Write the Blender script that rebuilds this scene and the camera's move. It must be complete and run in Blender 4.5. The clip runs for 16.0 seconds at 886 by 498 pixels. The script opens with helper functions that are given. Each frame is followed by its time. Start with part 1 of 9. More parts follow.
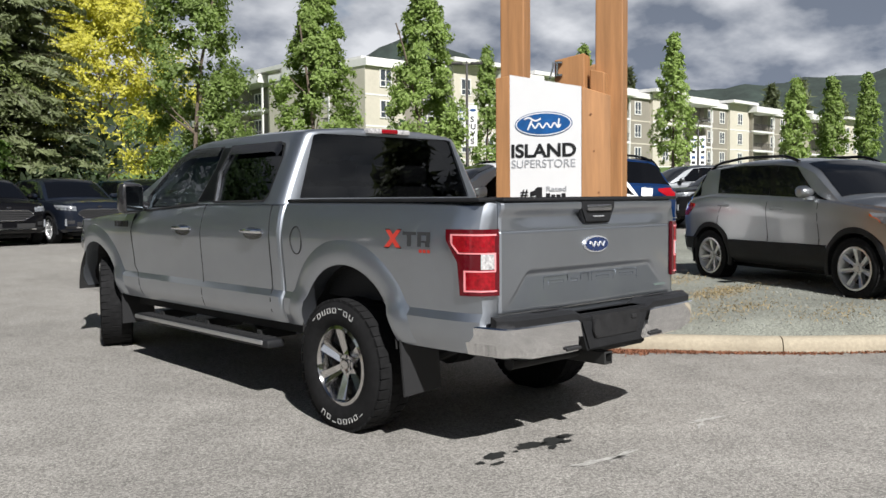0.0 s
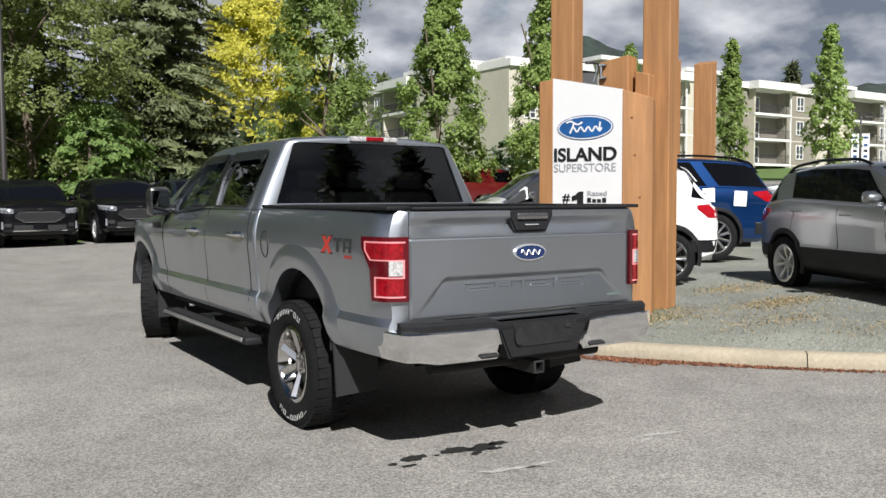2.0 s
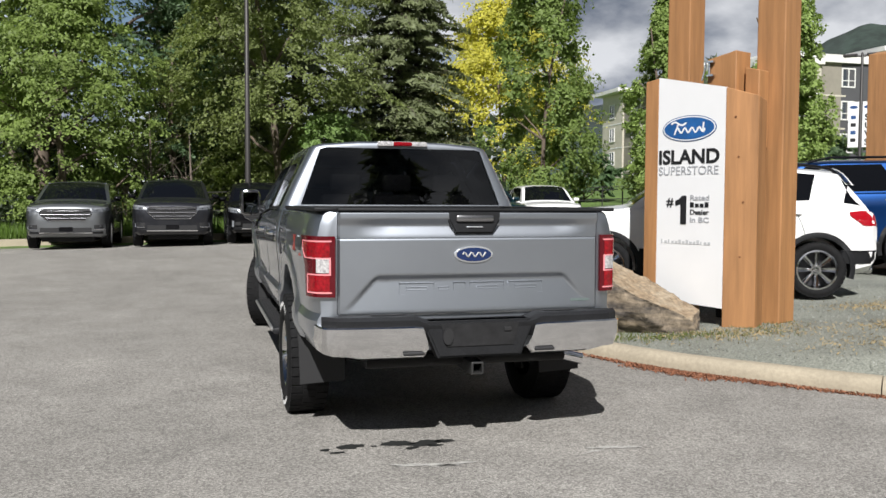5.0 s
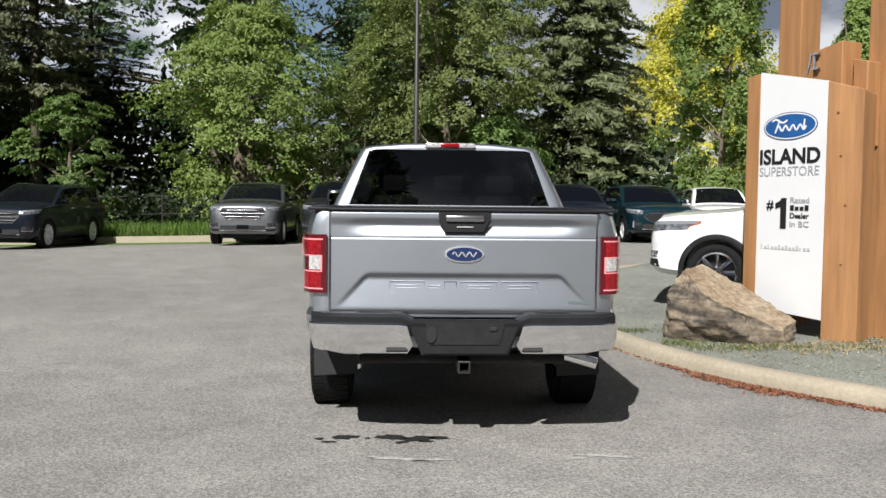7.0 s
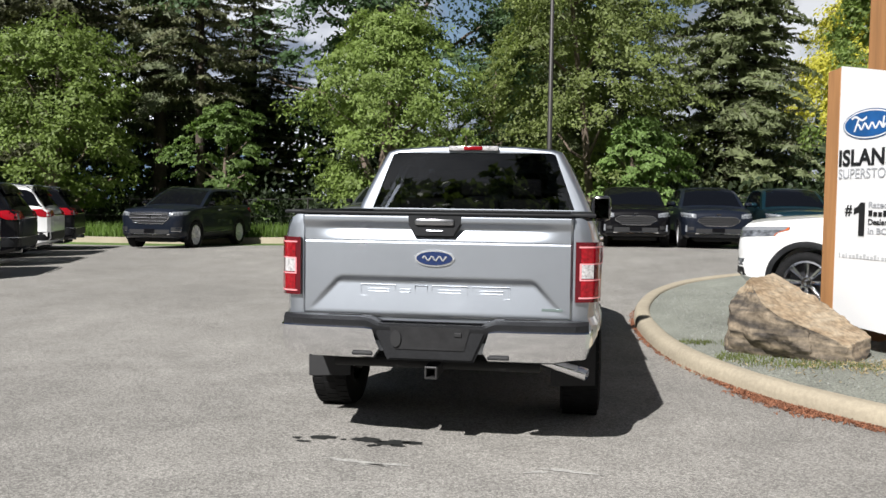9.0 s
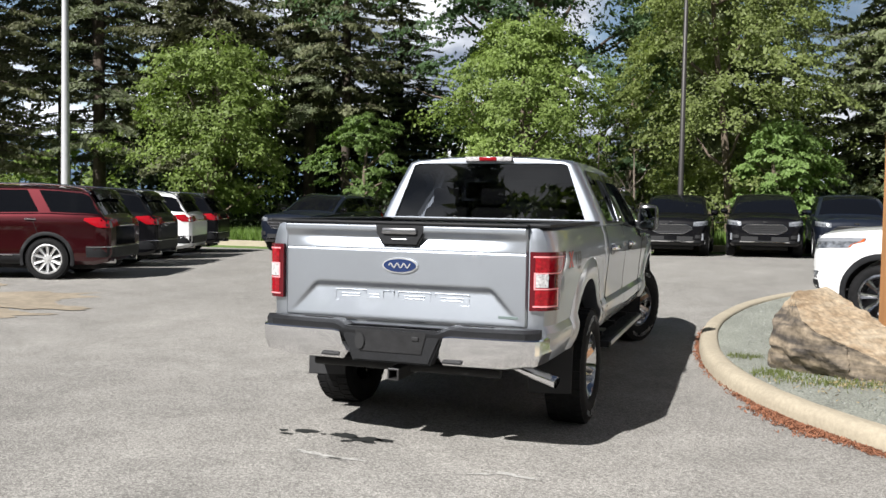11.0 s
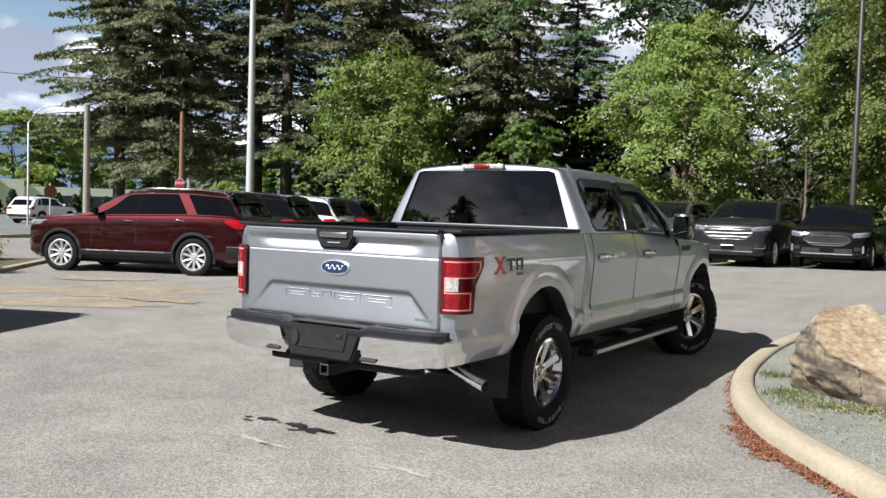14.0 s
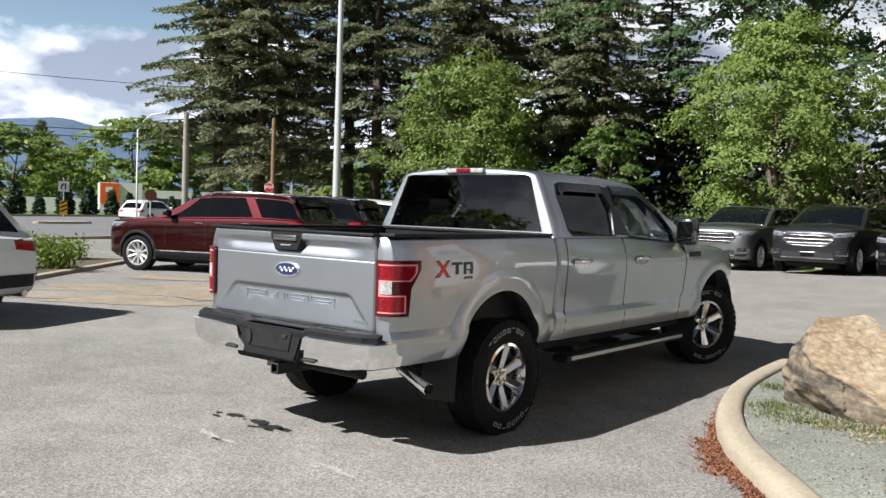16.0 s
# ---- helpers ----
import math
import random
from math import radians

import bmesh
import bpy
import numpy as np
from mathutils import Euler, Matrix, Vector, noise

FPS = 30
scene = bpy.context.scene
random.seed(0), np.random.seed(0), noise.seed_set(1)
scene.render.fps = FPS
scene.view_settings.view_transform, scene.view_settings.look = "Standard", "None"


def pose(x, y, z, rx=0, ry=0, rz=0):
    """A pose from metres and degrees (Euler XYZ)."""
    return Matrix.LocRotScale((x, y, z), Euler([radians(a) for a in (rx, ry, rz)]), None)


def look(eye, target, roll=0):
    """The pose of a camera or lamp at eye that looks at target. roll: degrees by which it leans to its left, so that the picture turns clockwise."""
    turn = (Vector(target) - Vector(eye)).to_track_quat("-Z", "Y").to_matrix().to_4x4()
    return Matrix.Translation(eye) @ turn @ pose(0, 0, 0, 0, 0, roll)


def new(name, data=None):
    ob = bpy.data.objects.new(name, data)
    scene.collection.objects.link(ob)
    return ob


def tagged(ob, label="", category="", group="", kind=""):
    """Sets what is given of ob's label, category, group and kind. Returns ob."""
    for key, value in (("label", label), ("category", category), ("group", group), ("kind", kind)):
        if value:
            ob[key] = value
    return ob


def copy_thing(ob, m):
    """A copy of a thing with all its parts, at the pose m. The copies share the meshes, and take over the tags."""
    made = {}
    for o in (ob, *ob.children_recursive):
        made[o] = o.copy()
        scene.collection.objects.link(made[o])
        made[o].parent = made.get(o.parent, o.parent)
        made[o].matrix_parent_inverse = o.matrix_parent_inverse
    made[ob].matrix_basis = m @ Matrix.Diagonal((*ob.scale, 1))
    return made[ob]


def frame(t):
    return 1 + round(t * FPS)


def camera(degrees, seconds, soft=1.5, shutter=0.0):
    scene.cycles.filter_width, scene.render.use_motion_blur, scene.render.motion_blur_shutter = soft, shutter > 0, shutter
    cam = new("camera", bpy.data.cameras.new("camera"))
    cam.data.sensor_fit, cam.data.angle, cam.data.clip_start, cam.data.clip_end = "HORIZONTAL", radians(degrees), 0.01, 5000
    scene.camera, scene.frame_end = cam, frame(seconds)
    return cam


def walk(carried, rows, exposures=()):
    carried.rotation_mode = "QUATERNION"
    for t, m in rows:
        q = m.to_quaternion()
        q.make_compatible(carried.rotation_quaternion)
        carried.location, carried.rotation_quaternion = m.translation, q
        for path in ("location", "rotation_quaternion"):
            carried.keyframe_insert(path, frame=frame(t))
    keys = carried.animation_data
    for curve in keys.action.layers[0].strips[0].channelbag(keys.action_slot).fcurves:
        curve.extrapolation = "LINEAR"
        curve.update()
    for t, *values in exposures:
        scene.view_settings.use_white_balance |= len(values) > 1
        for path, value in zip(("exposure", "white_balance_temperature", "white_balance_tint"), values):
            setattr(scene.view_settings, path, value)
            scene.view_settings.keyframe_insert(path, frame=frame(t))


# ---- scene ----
cam = camera(53.7, 16.0, soft=1.5)
PATH = [
    (0, (-4.122, -4.332, 1.412), (-2.756, -2.876, 1.294), -0.5),
    (0.5, (-3.882, -4.55, 1.411), (-2.572, -3.043, 1.291), -0.4),
    (1, (-3.685, -4.804, 1.421), (-2.441, -3.242, 1.305), -0.3),
    (1.5, (-3.469, -5.033, 1.449), (-2.299, -3.416, 1.332), -0.3),
    (2, (-3.184, -5.213, 1.452), (-2.096, -3.539, 1.335), -0.2),
    (2.5, (-2.945, -5.393, 1.448), (-1.949, -3.662, 1.334), -0.1),
    (3, (-2.689, -5.577, 1.446), (-1.782, -3.798, 1.335), -0.1),
    (3.5, (-2.375, -5.7, 1.439), (-1.548, -3.882, 1.328), -0.0),
    (6, (-0.989, -6.355, 1.446), (-0.683, -4.381, 1.338), 0.4),
    (6.5, (-0.668, -6.4, 1.442), (-0.479, -4.412, 1.333), 0.5),
    (7, (-0.344, -6.387, 1.444), (-0.26, -4.392, 1.336), 0.6),
    (7.5, (-0.061, -6.463, 1.439), (-0.07, -4.466, 1.333), 0.7),
    (8, (0.202, -6.383, 1.448), (0.09, -4.389, 1.341), 0.8),
    (8.5, (0.5, -6.303, 1.451), (0.296, -4.317, 1.344), 0.8),
    (11, (2.007, -6.207, 1.498), (1.35, -4.321, 1.402), 1.0),
    (11.5, (2.323, -6.066, 1.5), (1.587, -4.209, 1.402), 1.1),
    (12, (2.621, -6.03, 1.516), (1.803, -4.207, 1.423), 1.3),
    (12.5, (2.926, -6.015, 1.526), (2.02, -4.234, 1.436), 1.3),
    (13, (3.168, -5.861, 1.515), (2.191, -4.119, 1.422), 1.3),
    (13.5, (3.411, -5.719, 1.525), (2.381, -4.007, 1.43), 1.5),
    (14, (3.633, -5.653, 1.531), (2.561, -3.967, 1.44), 1.6),
    (14.5, (3.855, -5.538, 1.553), (2.735, -3.884, 1.462), 1.5),
    (15, (4.055, -5.329, 1.549), (2.881, -3.713, 1.456), 1.6),
    (15.5, (4.273, -5.188, 1.552), (3.047, -3.61, 1.461), 1.7),
    (16, (4.502, -5.074, 1.56), (3.231, -3.532, 1.471), 1.8),
]
walk(cam, [(t, look(eye, target, roll)) for t, eye, target, roll in PATH], exposures=[(0.0, 0.50), (3.5, 0.45), (6.0, 0.40), (7.0, 0.48), (8.5, 0.56), (11.0, 0.82), (12.5, 0.85), (14.0, 0.80), (16.0, 0.78)])

# ---- light ----
SUN_FROM = Vector((-0.40, -1.06, 1.0)).normalized()
sun = new("sun", bpy.data.lights.new("sun", "SUN"))
sun.data.energy, sun.data.angle, sun.data.color = 5.0, radians(0.6), (1.0, 0.985, 0.972)
sun.matrix_world = look(SUN_FROM * 50, (0, 0, 0))
world = bpy.data.worlds.new("world")
scene.world = world
world.use_nodes = True
wn, wl = world.node_tree.nodes, world.node_tree.links
wn.clear()
sky = wn.new("ShaderNodeTexSky")
sky.sky_type, sky.sun_disc = "NISHITA", False
sky.sun_elevation, sky.sun_rotation = math.asin(SUN_FROM.z), math.atan2(SUN_FROM.x, SUN_FROM.y)
bgn = wn.new("ShaderNodeBackground")
bgn.inputs["Strength"].default_value = 0.025
wo = wn.new("ShaderNodeOutputWorld")
# broken clouds: a noise field on the flat cloud layer over the place
tc = wn.new("ShaderNodeTexCoord")
sep = wn.new("ShaderNodeSeparateXYZ")
wl.new(tc.outputs["Generated"], sep.inputs[0])
zc = wn.new("ShaderNodeMath"); zc.operation = "MAXIMUM"; zc.inputs[1].default_value = 0.0
wl.new(sep.outputs["Z"], zc.inputs[0])
za = wn.new("ShaderNodeMath"); za.operation = "ADD"; za.inputs[1].default_value = 0.42
wl.new(zc.outputs[0], za.inputs[0])
flat = wn.new("ShaderNodeVectorMath"); flat.operation = "DIVIDE"
cz = wn.new("ShaderNodeCombineXYZ")
for i in range(3):
    wl.new(za.outputs[0], cz.inputs[i])
wl.new(tc.outputs["Generated"], flat.inputs[0]); wl.new(cz.outputs[0], flat.inputs[1])
n1 = wn.new("ShaderNodeTexNoise")
n1.inputs["Scale"].default_value, n1.inputs["Detail"].default_value, n1.inputs["Roughness"].default_value = 1.7, 9.0, 0.56
wl.new(flat.outputs[0], n1.inputs["Vector"])
cover = wn.new("ShaderNodeValToRGB")
cover.color_ramp.elements[0].position, cover.color_ramp.elements[1].position = 0.405, 0.475
# more cloud to the east and south than overhead
def side_term(axis, sign, amount, base):
    c = wn.new("ShaderNodeMath"); c.operation = "MULTIPLY"; c.inputs[1].default_value = sign * amount
    wl.new(sep.outputs[axis], c.inputs[0])
    k = wn.new("ShaderNodeMath"); k.operation = "MAXIMUM"; k.inputs[1].default_value = 0.0
    wl.new(c.outputs[0], k.inputs[0])
    total = wn.new("ShaderNodeMath"); total.operation = "ADD"
    wl.new(k.outputs[0], total.inputs[0]); wl.new(base, total.inputs[1])
    return total.outputs[0]


field = side_term("X", 1, 0.26, n1.outputs["Fac"])
field = side_term("Y", -1, 0.20, field)
over = wn.new("ShaderNodeMath"); over.operation = "MULTIPLY_ADD"; over.inputs[1].default_value = -0.33
wl.new(zc.outputs[0], over.inputs[0]); wl.new(field, over.inputs[2])
lean_in = wn.new("ShaderNodeMath"); lean_in.operation = "ADD"; lean_in.inputs[1].default_value = 0.02
wl.new(over.outputs[0], lean_in.inputs[0]); wl.new(lean_in.outputs[0], cover.inputs[0])
shift = wn.new("ShaderNodeVectorMath"); shift.operation = "ADD"; shift.inputs[1].default_value = (0.35, -0.2, 0.3)
wl.new(flat.outputs[0], shift.inputs[0])
n2 = wn.new("ShaderNodeTexNoise")
n2.inputs["Scale"].default_value, n2.inputs["Detail"].default_value = 4.6, 7.0
wl.new(shift.outputs[0], n2.inputs["Vector"])
tone = wn.new("ShaderNodeValToRGB")
tone.color_ramp.elements[0].position, tone.color_ramp.elements[1].position = 0.40, 0.64
tone.color_ramp.elements[0].color = (2.9, 3.4, 4.4, 1)
tone.color_ramp.elements[1].color = (11.9, 12.2, 12.9, 1)
wl.new(n2.outputs["Fac"], tone.inputs[0])
mixw = wn.new("ShaderNodeMix"); mixw.data_type = "RGBA"
wl.new(cover.outputs[0], mixw.inputs["Factor"])
wl.new(sky.outputs[0], mixw.inputs["A"]); wl.new(tone.outputs[0], mixw.inputs["B"])
# the low sky is brighter than the zenith, most of all in the clear west
low = wn.new("ShaderNodeMapRange"); low.inputs["From Min"].default_value, low.inputs["From Max"].default_value = 0.50, 0.10
wl.new(sep.outputs["Z"], low.inputs["Value"])
west = wn.new("ShaderNodeMapRange"); west.inputs["From Min"].default_value, west.inputs["From Max"].default_value = 0.10, -0.80
west.inputs["To Min"].default_value, west.inputs["To Max"].default_value = 1.0, 2.8
wl.new(sep.outputs["X"], west.inputs["Value"])
toward_sun = wn.new("ShaderNodeMapRange"); toward_sun.inputs["From Min"].default_value, toward_sun.inputs["From Max"].default_value = 0.0, -0.8
toward_sun.inputs["To Min"].default_value, toward_sun.inputs["To Max"].default_value = 1.0, 0.4
wl.new(sep.outputs["Y"], toward_sun.inputs["Value"])
lift = wn.new("ShaderNodeMath"); lift.operation = "MULTIPLY_ADD"
wl.new(toward_sun.outputs[0], lift.inputs[2])
wl.new(low.outputs[0], lift.inputs[0]); wl.new(west.outputs[0], lift.inputs[1])
lifted = wn.new("ShaderNodeVectorMath"); lifted.operation = "SCALE"
wl.new(mixw.outputs["Result"], lifted.inputs[0]); wl.new(lift.outputs[0], lifted.inputs["Scale"])
wl.new(lifted.outputs[0], bgn.inputs["Color"])
wl.new(bgn.outputs[0], wo.inputs["Surface"])

# ---- materials ----
def material(name, colour, rough=0.6, metal=0.0, grain=0.0, scale=20.0, bump=0.0, large=0.0, large_scale=1.5, coat=0.0,
             coords="Object", spec=0.5, vary=0.0, trans=0.0, bump_scale=None):
    """A surface with fine grain, broad stains, relief and a change from piece to piece."""
    m = bpy.data.materials.new(name)
    m.use_nodes = True
    n, l = m.node_tree.nodes, m.node_tree.links
    b = n["Principled BSDF"]
    b.inputs["Roughness"].default_value, b.inputs["Metallic"].default_value = rough, metal
    b.inputs["Specular IOR Level"].default_value = spec
    b.inputs["Coat Weight"].default_value, b.inputs["Coat Roughness"].default_value = coat, 0.03
    b.inputs["Base Color"].default_value = (*colour, 1)
    if trans:
        b.inputs["Transmission Weight"].default_value = trans
    co = n.new("ShaderNodeTexCoord")
    last = None
    if grain or large or vary:
        rgb = n.new("ShaderNodeRGB"); rgb.outputs[0].default_value = (*colour, 1)
        last = rgb.outputs[0]
        for amount, sc, det in ((grain, scale, 6.0), (large, large_scale, 4.0)):
            if not amount:
                continue
            t = n.new("ShaderNodeTexNoise")
            t.inputs["Scale"].default_value, t.inputs["Detail"].default_value = sc, det
            t.inputs["Roughness"].default_value = 0.65
            l.new(co.outputs[coords], t.inputs["Vector"])
            r = n.new("ShaderNodeMapRange")
            r.inputs["From Min"].default_value, r.inputs["From Max"].default_value = 0.3, 0.7
            r.inputs["To Min"].default_value, r.inputs["To Max"].default_value = 1 - amount, 1 + amount
            l.new(t.outputs["Fac"], r.inputs["Value"])
            v = n.new("ShaderNodeVectorMath"); v.operation = "SCALE"
            l.new(last, v.inputs[0]); l.new(r.outputs[0], v.inputs["Scale"])
            last = v.outputs[0]
        if vary:
            o = n.new("ShaderNodeObjectInfo"); g = n.new("ShaderNodeNewGeometry")
            a = n.new("ShaderNodeMath"); a.operation = "ADD"
            l.new(o.outputs["Random"], a.inputs[0]); l.new(g.outputs["Random Per Island"], a.inputs[1])
            r = n.new("ShaderNodeMapRange"); r.inputs["From Max"].default_value = 2.0
            r.inputs["To Min"].default_value, r.inputs["To Max"].default_value = 1 - vary, 1 + vary
            l.new(a.outputs[0], r.inputs["Value"])
            v = n.new("ShaderNodeVectorMath"); v.operation = "SCALE"
            l.new(last, v.inputs[0]); l.new(r.outputs[0], v.inputs["Scale"])
            last = v.outputs[0]
        l.new(last, b.inputs["Base Color"])
    if bump:
        t = n.new("ShaderNodeTexNoise")
        t.inputs["Scale"].default_value, t.inputs["Detail"].default_value = bump_scale or scale, 5.0
        l.new(co.outputs[coords], t.inputs["Vector"])
        k = n.new("ShaderNodeBump")
        k.inputs["Strength"].default_value, k.inputs["Distance"].default_value = bump, 0.01
        l.new(t.outputs["Fac"], k.inputs["Height"])
        l.new(k.outputs[0], b.inputs["Normal"])
    return m


def car_paint(name, colour, metal=0.6, rough=0.32, spec=0.5, coat=1.0):
    """Body paint: a metallic or solid base under a clear coat, with a film of dust."""
    return material(name, colour, rough=rough, metal=metal, coat=coat, spec=spec, large=0.04, large_scale=2.0)


def leaf_material(name, colour, vary=0.35, through_light=0.3):
    """Leaves: matt green with some light passing through the blade."""
    m = material(name, colour, rough=0.55, vary=vary, large=0.25, large_scale=0.5, spec=0.3)
    n, l = m.node_tree.nodes, m.node_tree.links
    b = n["Principled BSDF"]
    tr = n.new("ShaderNodeBsdfTranslucent")
    tr.inputs["Color"].default_value = (colour[0] * 1.4, colour[1] * 1.5, colour[2] * 0.95, 1)
    mx = n.new("ShaderNodeMixShader"); mx.inputs[0].default_value = through_light
    out = n["Material Output"]
    l.new(b.outputs[0], mx.inputs[1]); l.new(tr.outputs[0], mx.inputs[2]); l.new(mx.outputs[0], out.inputs["Surface"])
    return m


def glass_material(name, tint=(0.02, 0.022, 0.025), index=1.65):
    """Tinted glazing: a dark clear sheet with a sharp reflection."""
    m = bpy.data.materials.new(name)
    m.use_nodes = True
    n, l = m.node_tree.nodes, m.node_tree.links
    n.remove(n["Principled BSDF"])
    tr = n.new("ShaderNodeBsdfTransparent"); tr.inputs["Color"].default_value = (*tint, 1)
    gl = n.new("ShaderNodeBsdfGlossy"); gl.inputs["Roughness"].default_value = 0.01
    fr = n.new("ShaderNodeFresnel"); fr.inputs["IOR"].default_value = index
    mx = n.new("ShaderNodeMixShader")
    l.new(fr.outputs[0], mx.inputs[0]); l.new(tr.outputs[0], mx.inputs[1]); l.new(gl.outputs[0], mx.inputs[2])
    l.new(mx.outputs[0], n["Material Output"].inputs["Surface"])
    return m


def asphalt(name, colour):
    """Worn asphalt: pale stone chips in a darker binder, broad worn and stained patches."""
    m = material(name, colour, rough=0.9, large=0.16, large_scale=0.22, grain=0.14, scale=1.7, spec=0.35)
    n, l = m.node_tree.nodes, m.node_tree.links
    b = n["Principled BSDF"]
    base = b.inputs["Base Color"].links[0].from_socket
    co = n.new("ShaderNodeTexCoord")
    last, heights = base, []
    for scale, low, high, seed in ((95.0, 0.66, 1.42, 0.0), (230.0, 0.74, 1.32, 7.0)):
        mp = n.new("ShaderNodeMapping"); mp.inputs["Location"].default_value = (seed, seed, seed)
        l.new(co.outputs["Object"], mp.inputs["Vector"])
        cell = n.new("ShaderNodeTexVoronoi"); cell.inputs["Scale"].default_value = scale
        l.new(mp.outputs[0], cell.inputs["Vector"])
        sepc = n.new("ShaderNodeSeparateColor"); l.new(cell.outputs["Color"], sepc.inputs[0])
        r = n.new("ShaderNodeMapRange")
        r.inputs["From Min"].default_value, r.inputs["From Max"].default_value = 0.05, 0.95
        r.inputs["To Min"].default_value, r.inputs["To Max"].default_value = low, high
        l.new(sepc.outputs[0], r.inputs["Value"])
        v = n.new("ShaderNodeVectorMath"); v.operation = "SCALE"
        l.new(last, v.inputs[0]); l.new(r.outputs[0], v.inputs["Scale"])
        last = v.outputs[0]
        heights.append(cell.outputs["Distance"])
    l.new(last, b.inputs["Base Color"])
    k = n.new("ShaderNodeBump"); k.inputs["Strength"].default_value, k.inputs["Distance"].default_value = 0.35, 0.004
    l.new(heights[0], k.inputs["Height"]); l.new(k.outputs[0], b.inputs["Normal"])
    return m


ASPHALT = asphalt("asphalt", (0.224, 0.213, 0.195))
CONCRETE = material("kerb_concrete", (0.36, 0.312, 0.232), rough=0.9, grain=0.14, scale=30.0, bump=0.25, large=0.12, large_scale=1.2)
GRAVEL = material("gravel", (0.205, 0.212, 0.180), rough=0.95, grain=0.55, scale=55.0, bump=0.9, bump_scale=70.0, large=0.25, large_scale=0.9)
STONE = material("loose_stone", (0.30, 0.31, 0.285), rough=0.9, vary=0.45, grain=0.2, scale=30)
STRAW = material("dry_grass", (0.30, 0.235, 0.125), rough=0.9, vary=0.3)
GRASS = leaf_material("grass_blades", (0.10, 0.165, 0.03), 0.4)
WEED = leaf_material("weed_blades", (0.13, 0.155, 0.05), 0.4)
SOIL = material("soil", (0.10, 0.085, 0.05), rough=0.95, grain=0.3, scale=6, large=0.3, large_scale=0.4, bump=0.4)
LAWN = material("lawn", (0.09, 0.15, 0.03), rough=0.95, grain=0.35, scale=9, large=0.3, large_scale=0.5, bump=0.5)
NEEDLES = material("red_needles", (0.23, 0.095, 0.050), rough=0.9, vary=0.5)
STAIN = material("oil_stain", (0.022, 0.023, 0.022), rough=0.6, grain=0.2, scale=30)
CHALK = material("pale_scuff", (0.37, 0.36, 0.335), rough=0.9, grain=0.35, scale=40)
TIMBER = material("stained_cedar", (0.335, 0.165, 0.066), rough=0.6, grain=0.22, scale=14, large=0.16, large_scale=2.0, bump=0.15, bump_scale=16)
for _node in TIMBER.node_tree.nodes:
    # the grain runs up the timber
    if _node.type == "TEX_NOISE":
        _mp = TIMBER.node_tree.nodes.new("ShaderNodeMapping"); _mp.inputs["Scale"].default_value = (1.0, 1.0, 0.07)
        _src0 = _node.inputs["Vector"].links[0].from_socket
        TIMBER.node_tree.links.new(_src0, _mp.inputs["Vector"]); TIMBER.node_tree.links.new(_mp.outputs[0], _node.inputs["Vector"])
KNOT = material("timber_knot", (0.16, 0.06, 0.02), rough=0.6)
PANEL_WHITE = material("white_sign_panel", (0.74, 0.74, 0.74), rough=0.45, large=0.02, large_scale=2)
BLACK_INK = material("black_lettering", (0.012, 0.012, 0.013), rough=0.5)
GREY_INK = material("grey_lettering", (0.42, 0.43, 0.45), rough=0.5)
LIGHT_INK = material("pale_grey_lettering", (0.36, 0.37, 0.39), rough=0.5)
OVAL_BLUE = material("badge_blue", (0.008, 0.022, 0.085), rough=0.25, coat=0.6, large=0.1, large_scale=6)
BADGE_SILVER = material("badge_silver", (0.75, 0.77, 0.80), rough=0.2, metal=0.7)
DECAL_DARK = material("dark_grey_decal", (0.035, 0.036, 0.038), rough=0.45)
RED_DECAL = material("red_decal", (0.55, 0.045, 0.03), rough=0.4)
TRUCK_SILVER = car_paint("truck_silver_paint", (0.375, 0.402, 0.443), metal=1.0, rough=0.46)
TRUCK_SILVER.node_tree.nodes["Principled BSDF"].inputs["Coat IOR"].default_value = 1.75
CHROME = material("chrome", (0.82, 0.82, 0.83), rough=0.06, metal=1.0, large=0.03, large_scale=3)
ALLOY = material("polished_alloy", (0.62, 0.62, 0.63), rough=0.16, metal=1.0)
DARK_ALLOY = material("alloy_pocket", (0.05, 0.05, 0.055), rough=0.4, metal=0.6)
TYRE = material("tyre_rubber", (0.010, 0.010, 0.0105), rough=0.85, spec=0.2, grain=0.25, scale=25, large=0.25, large_scale=6, bump=0.15)
TYRE_WHITE = material("white_tyre_lettering", (0.42, 0.42, 0.41), rough=0.7, grain=0.1, scale=60)
PLASTIC = material("black_plastic", (0.014, 0.0145, 0.016), rough=0.55, spec=0.25, grain=0.2, scale=60, large=0.2, large_scale=5, bump=0.12, bump_scale=200)
RUBBER = material("black_rubber", (0.012, 0.012, 0.013), rough=0.7)
UNDER = material("underbody", (0.012, 0.012, 0.012), rough=0.9)
CABIN = material("cabin_trim", (0.02, 0.02, 0.022), rough=0.8)
GLASS = glass_material("tinted_glass", (0.05, 0.052, 0.056), 1.75)
GLASS_LIGHT = glass_material("windscreen_glass", (0.42, 0.46, 0.45), 1.45)
GLASS_DOOR = glass_material("tinted_door_glass", (0.03, 0.032, 0.035), 1.5)
LAMP_RED = material("red_lamp_lens", (0.23, 0.003, 0.008), grain=0.5, scale=45, rough=0.15, coat=0.5, spec=0.3)
LAMP_DARK = material("dark_red_lens", (0.085, 0.002, 0.006), rough=0.15, coat=0.5, spec=0.3)
LAMP_PINK = material("pale_red_light_guide", (0.80, 0.27, 0.29), rough=0.2, coat=0.5)
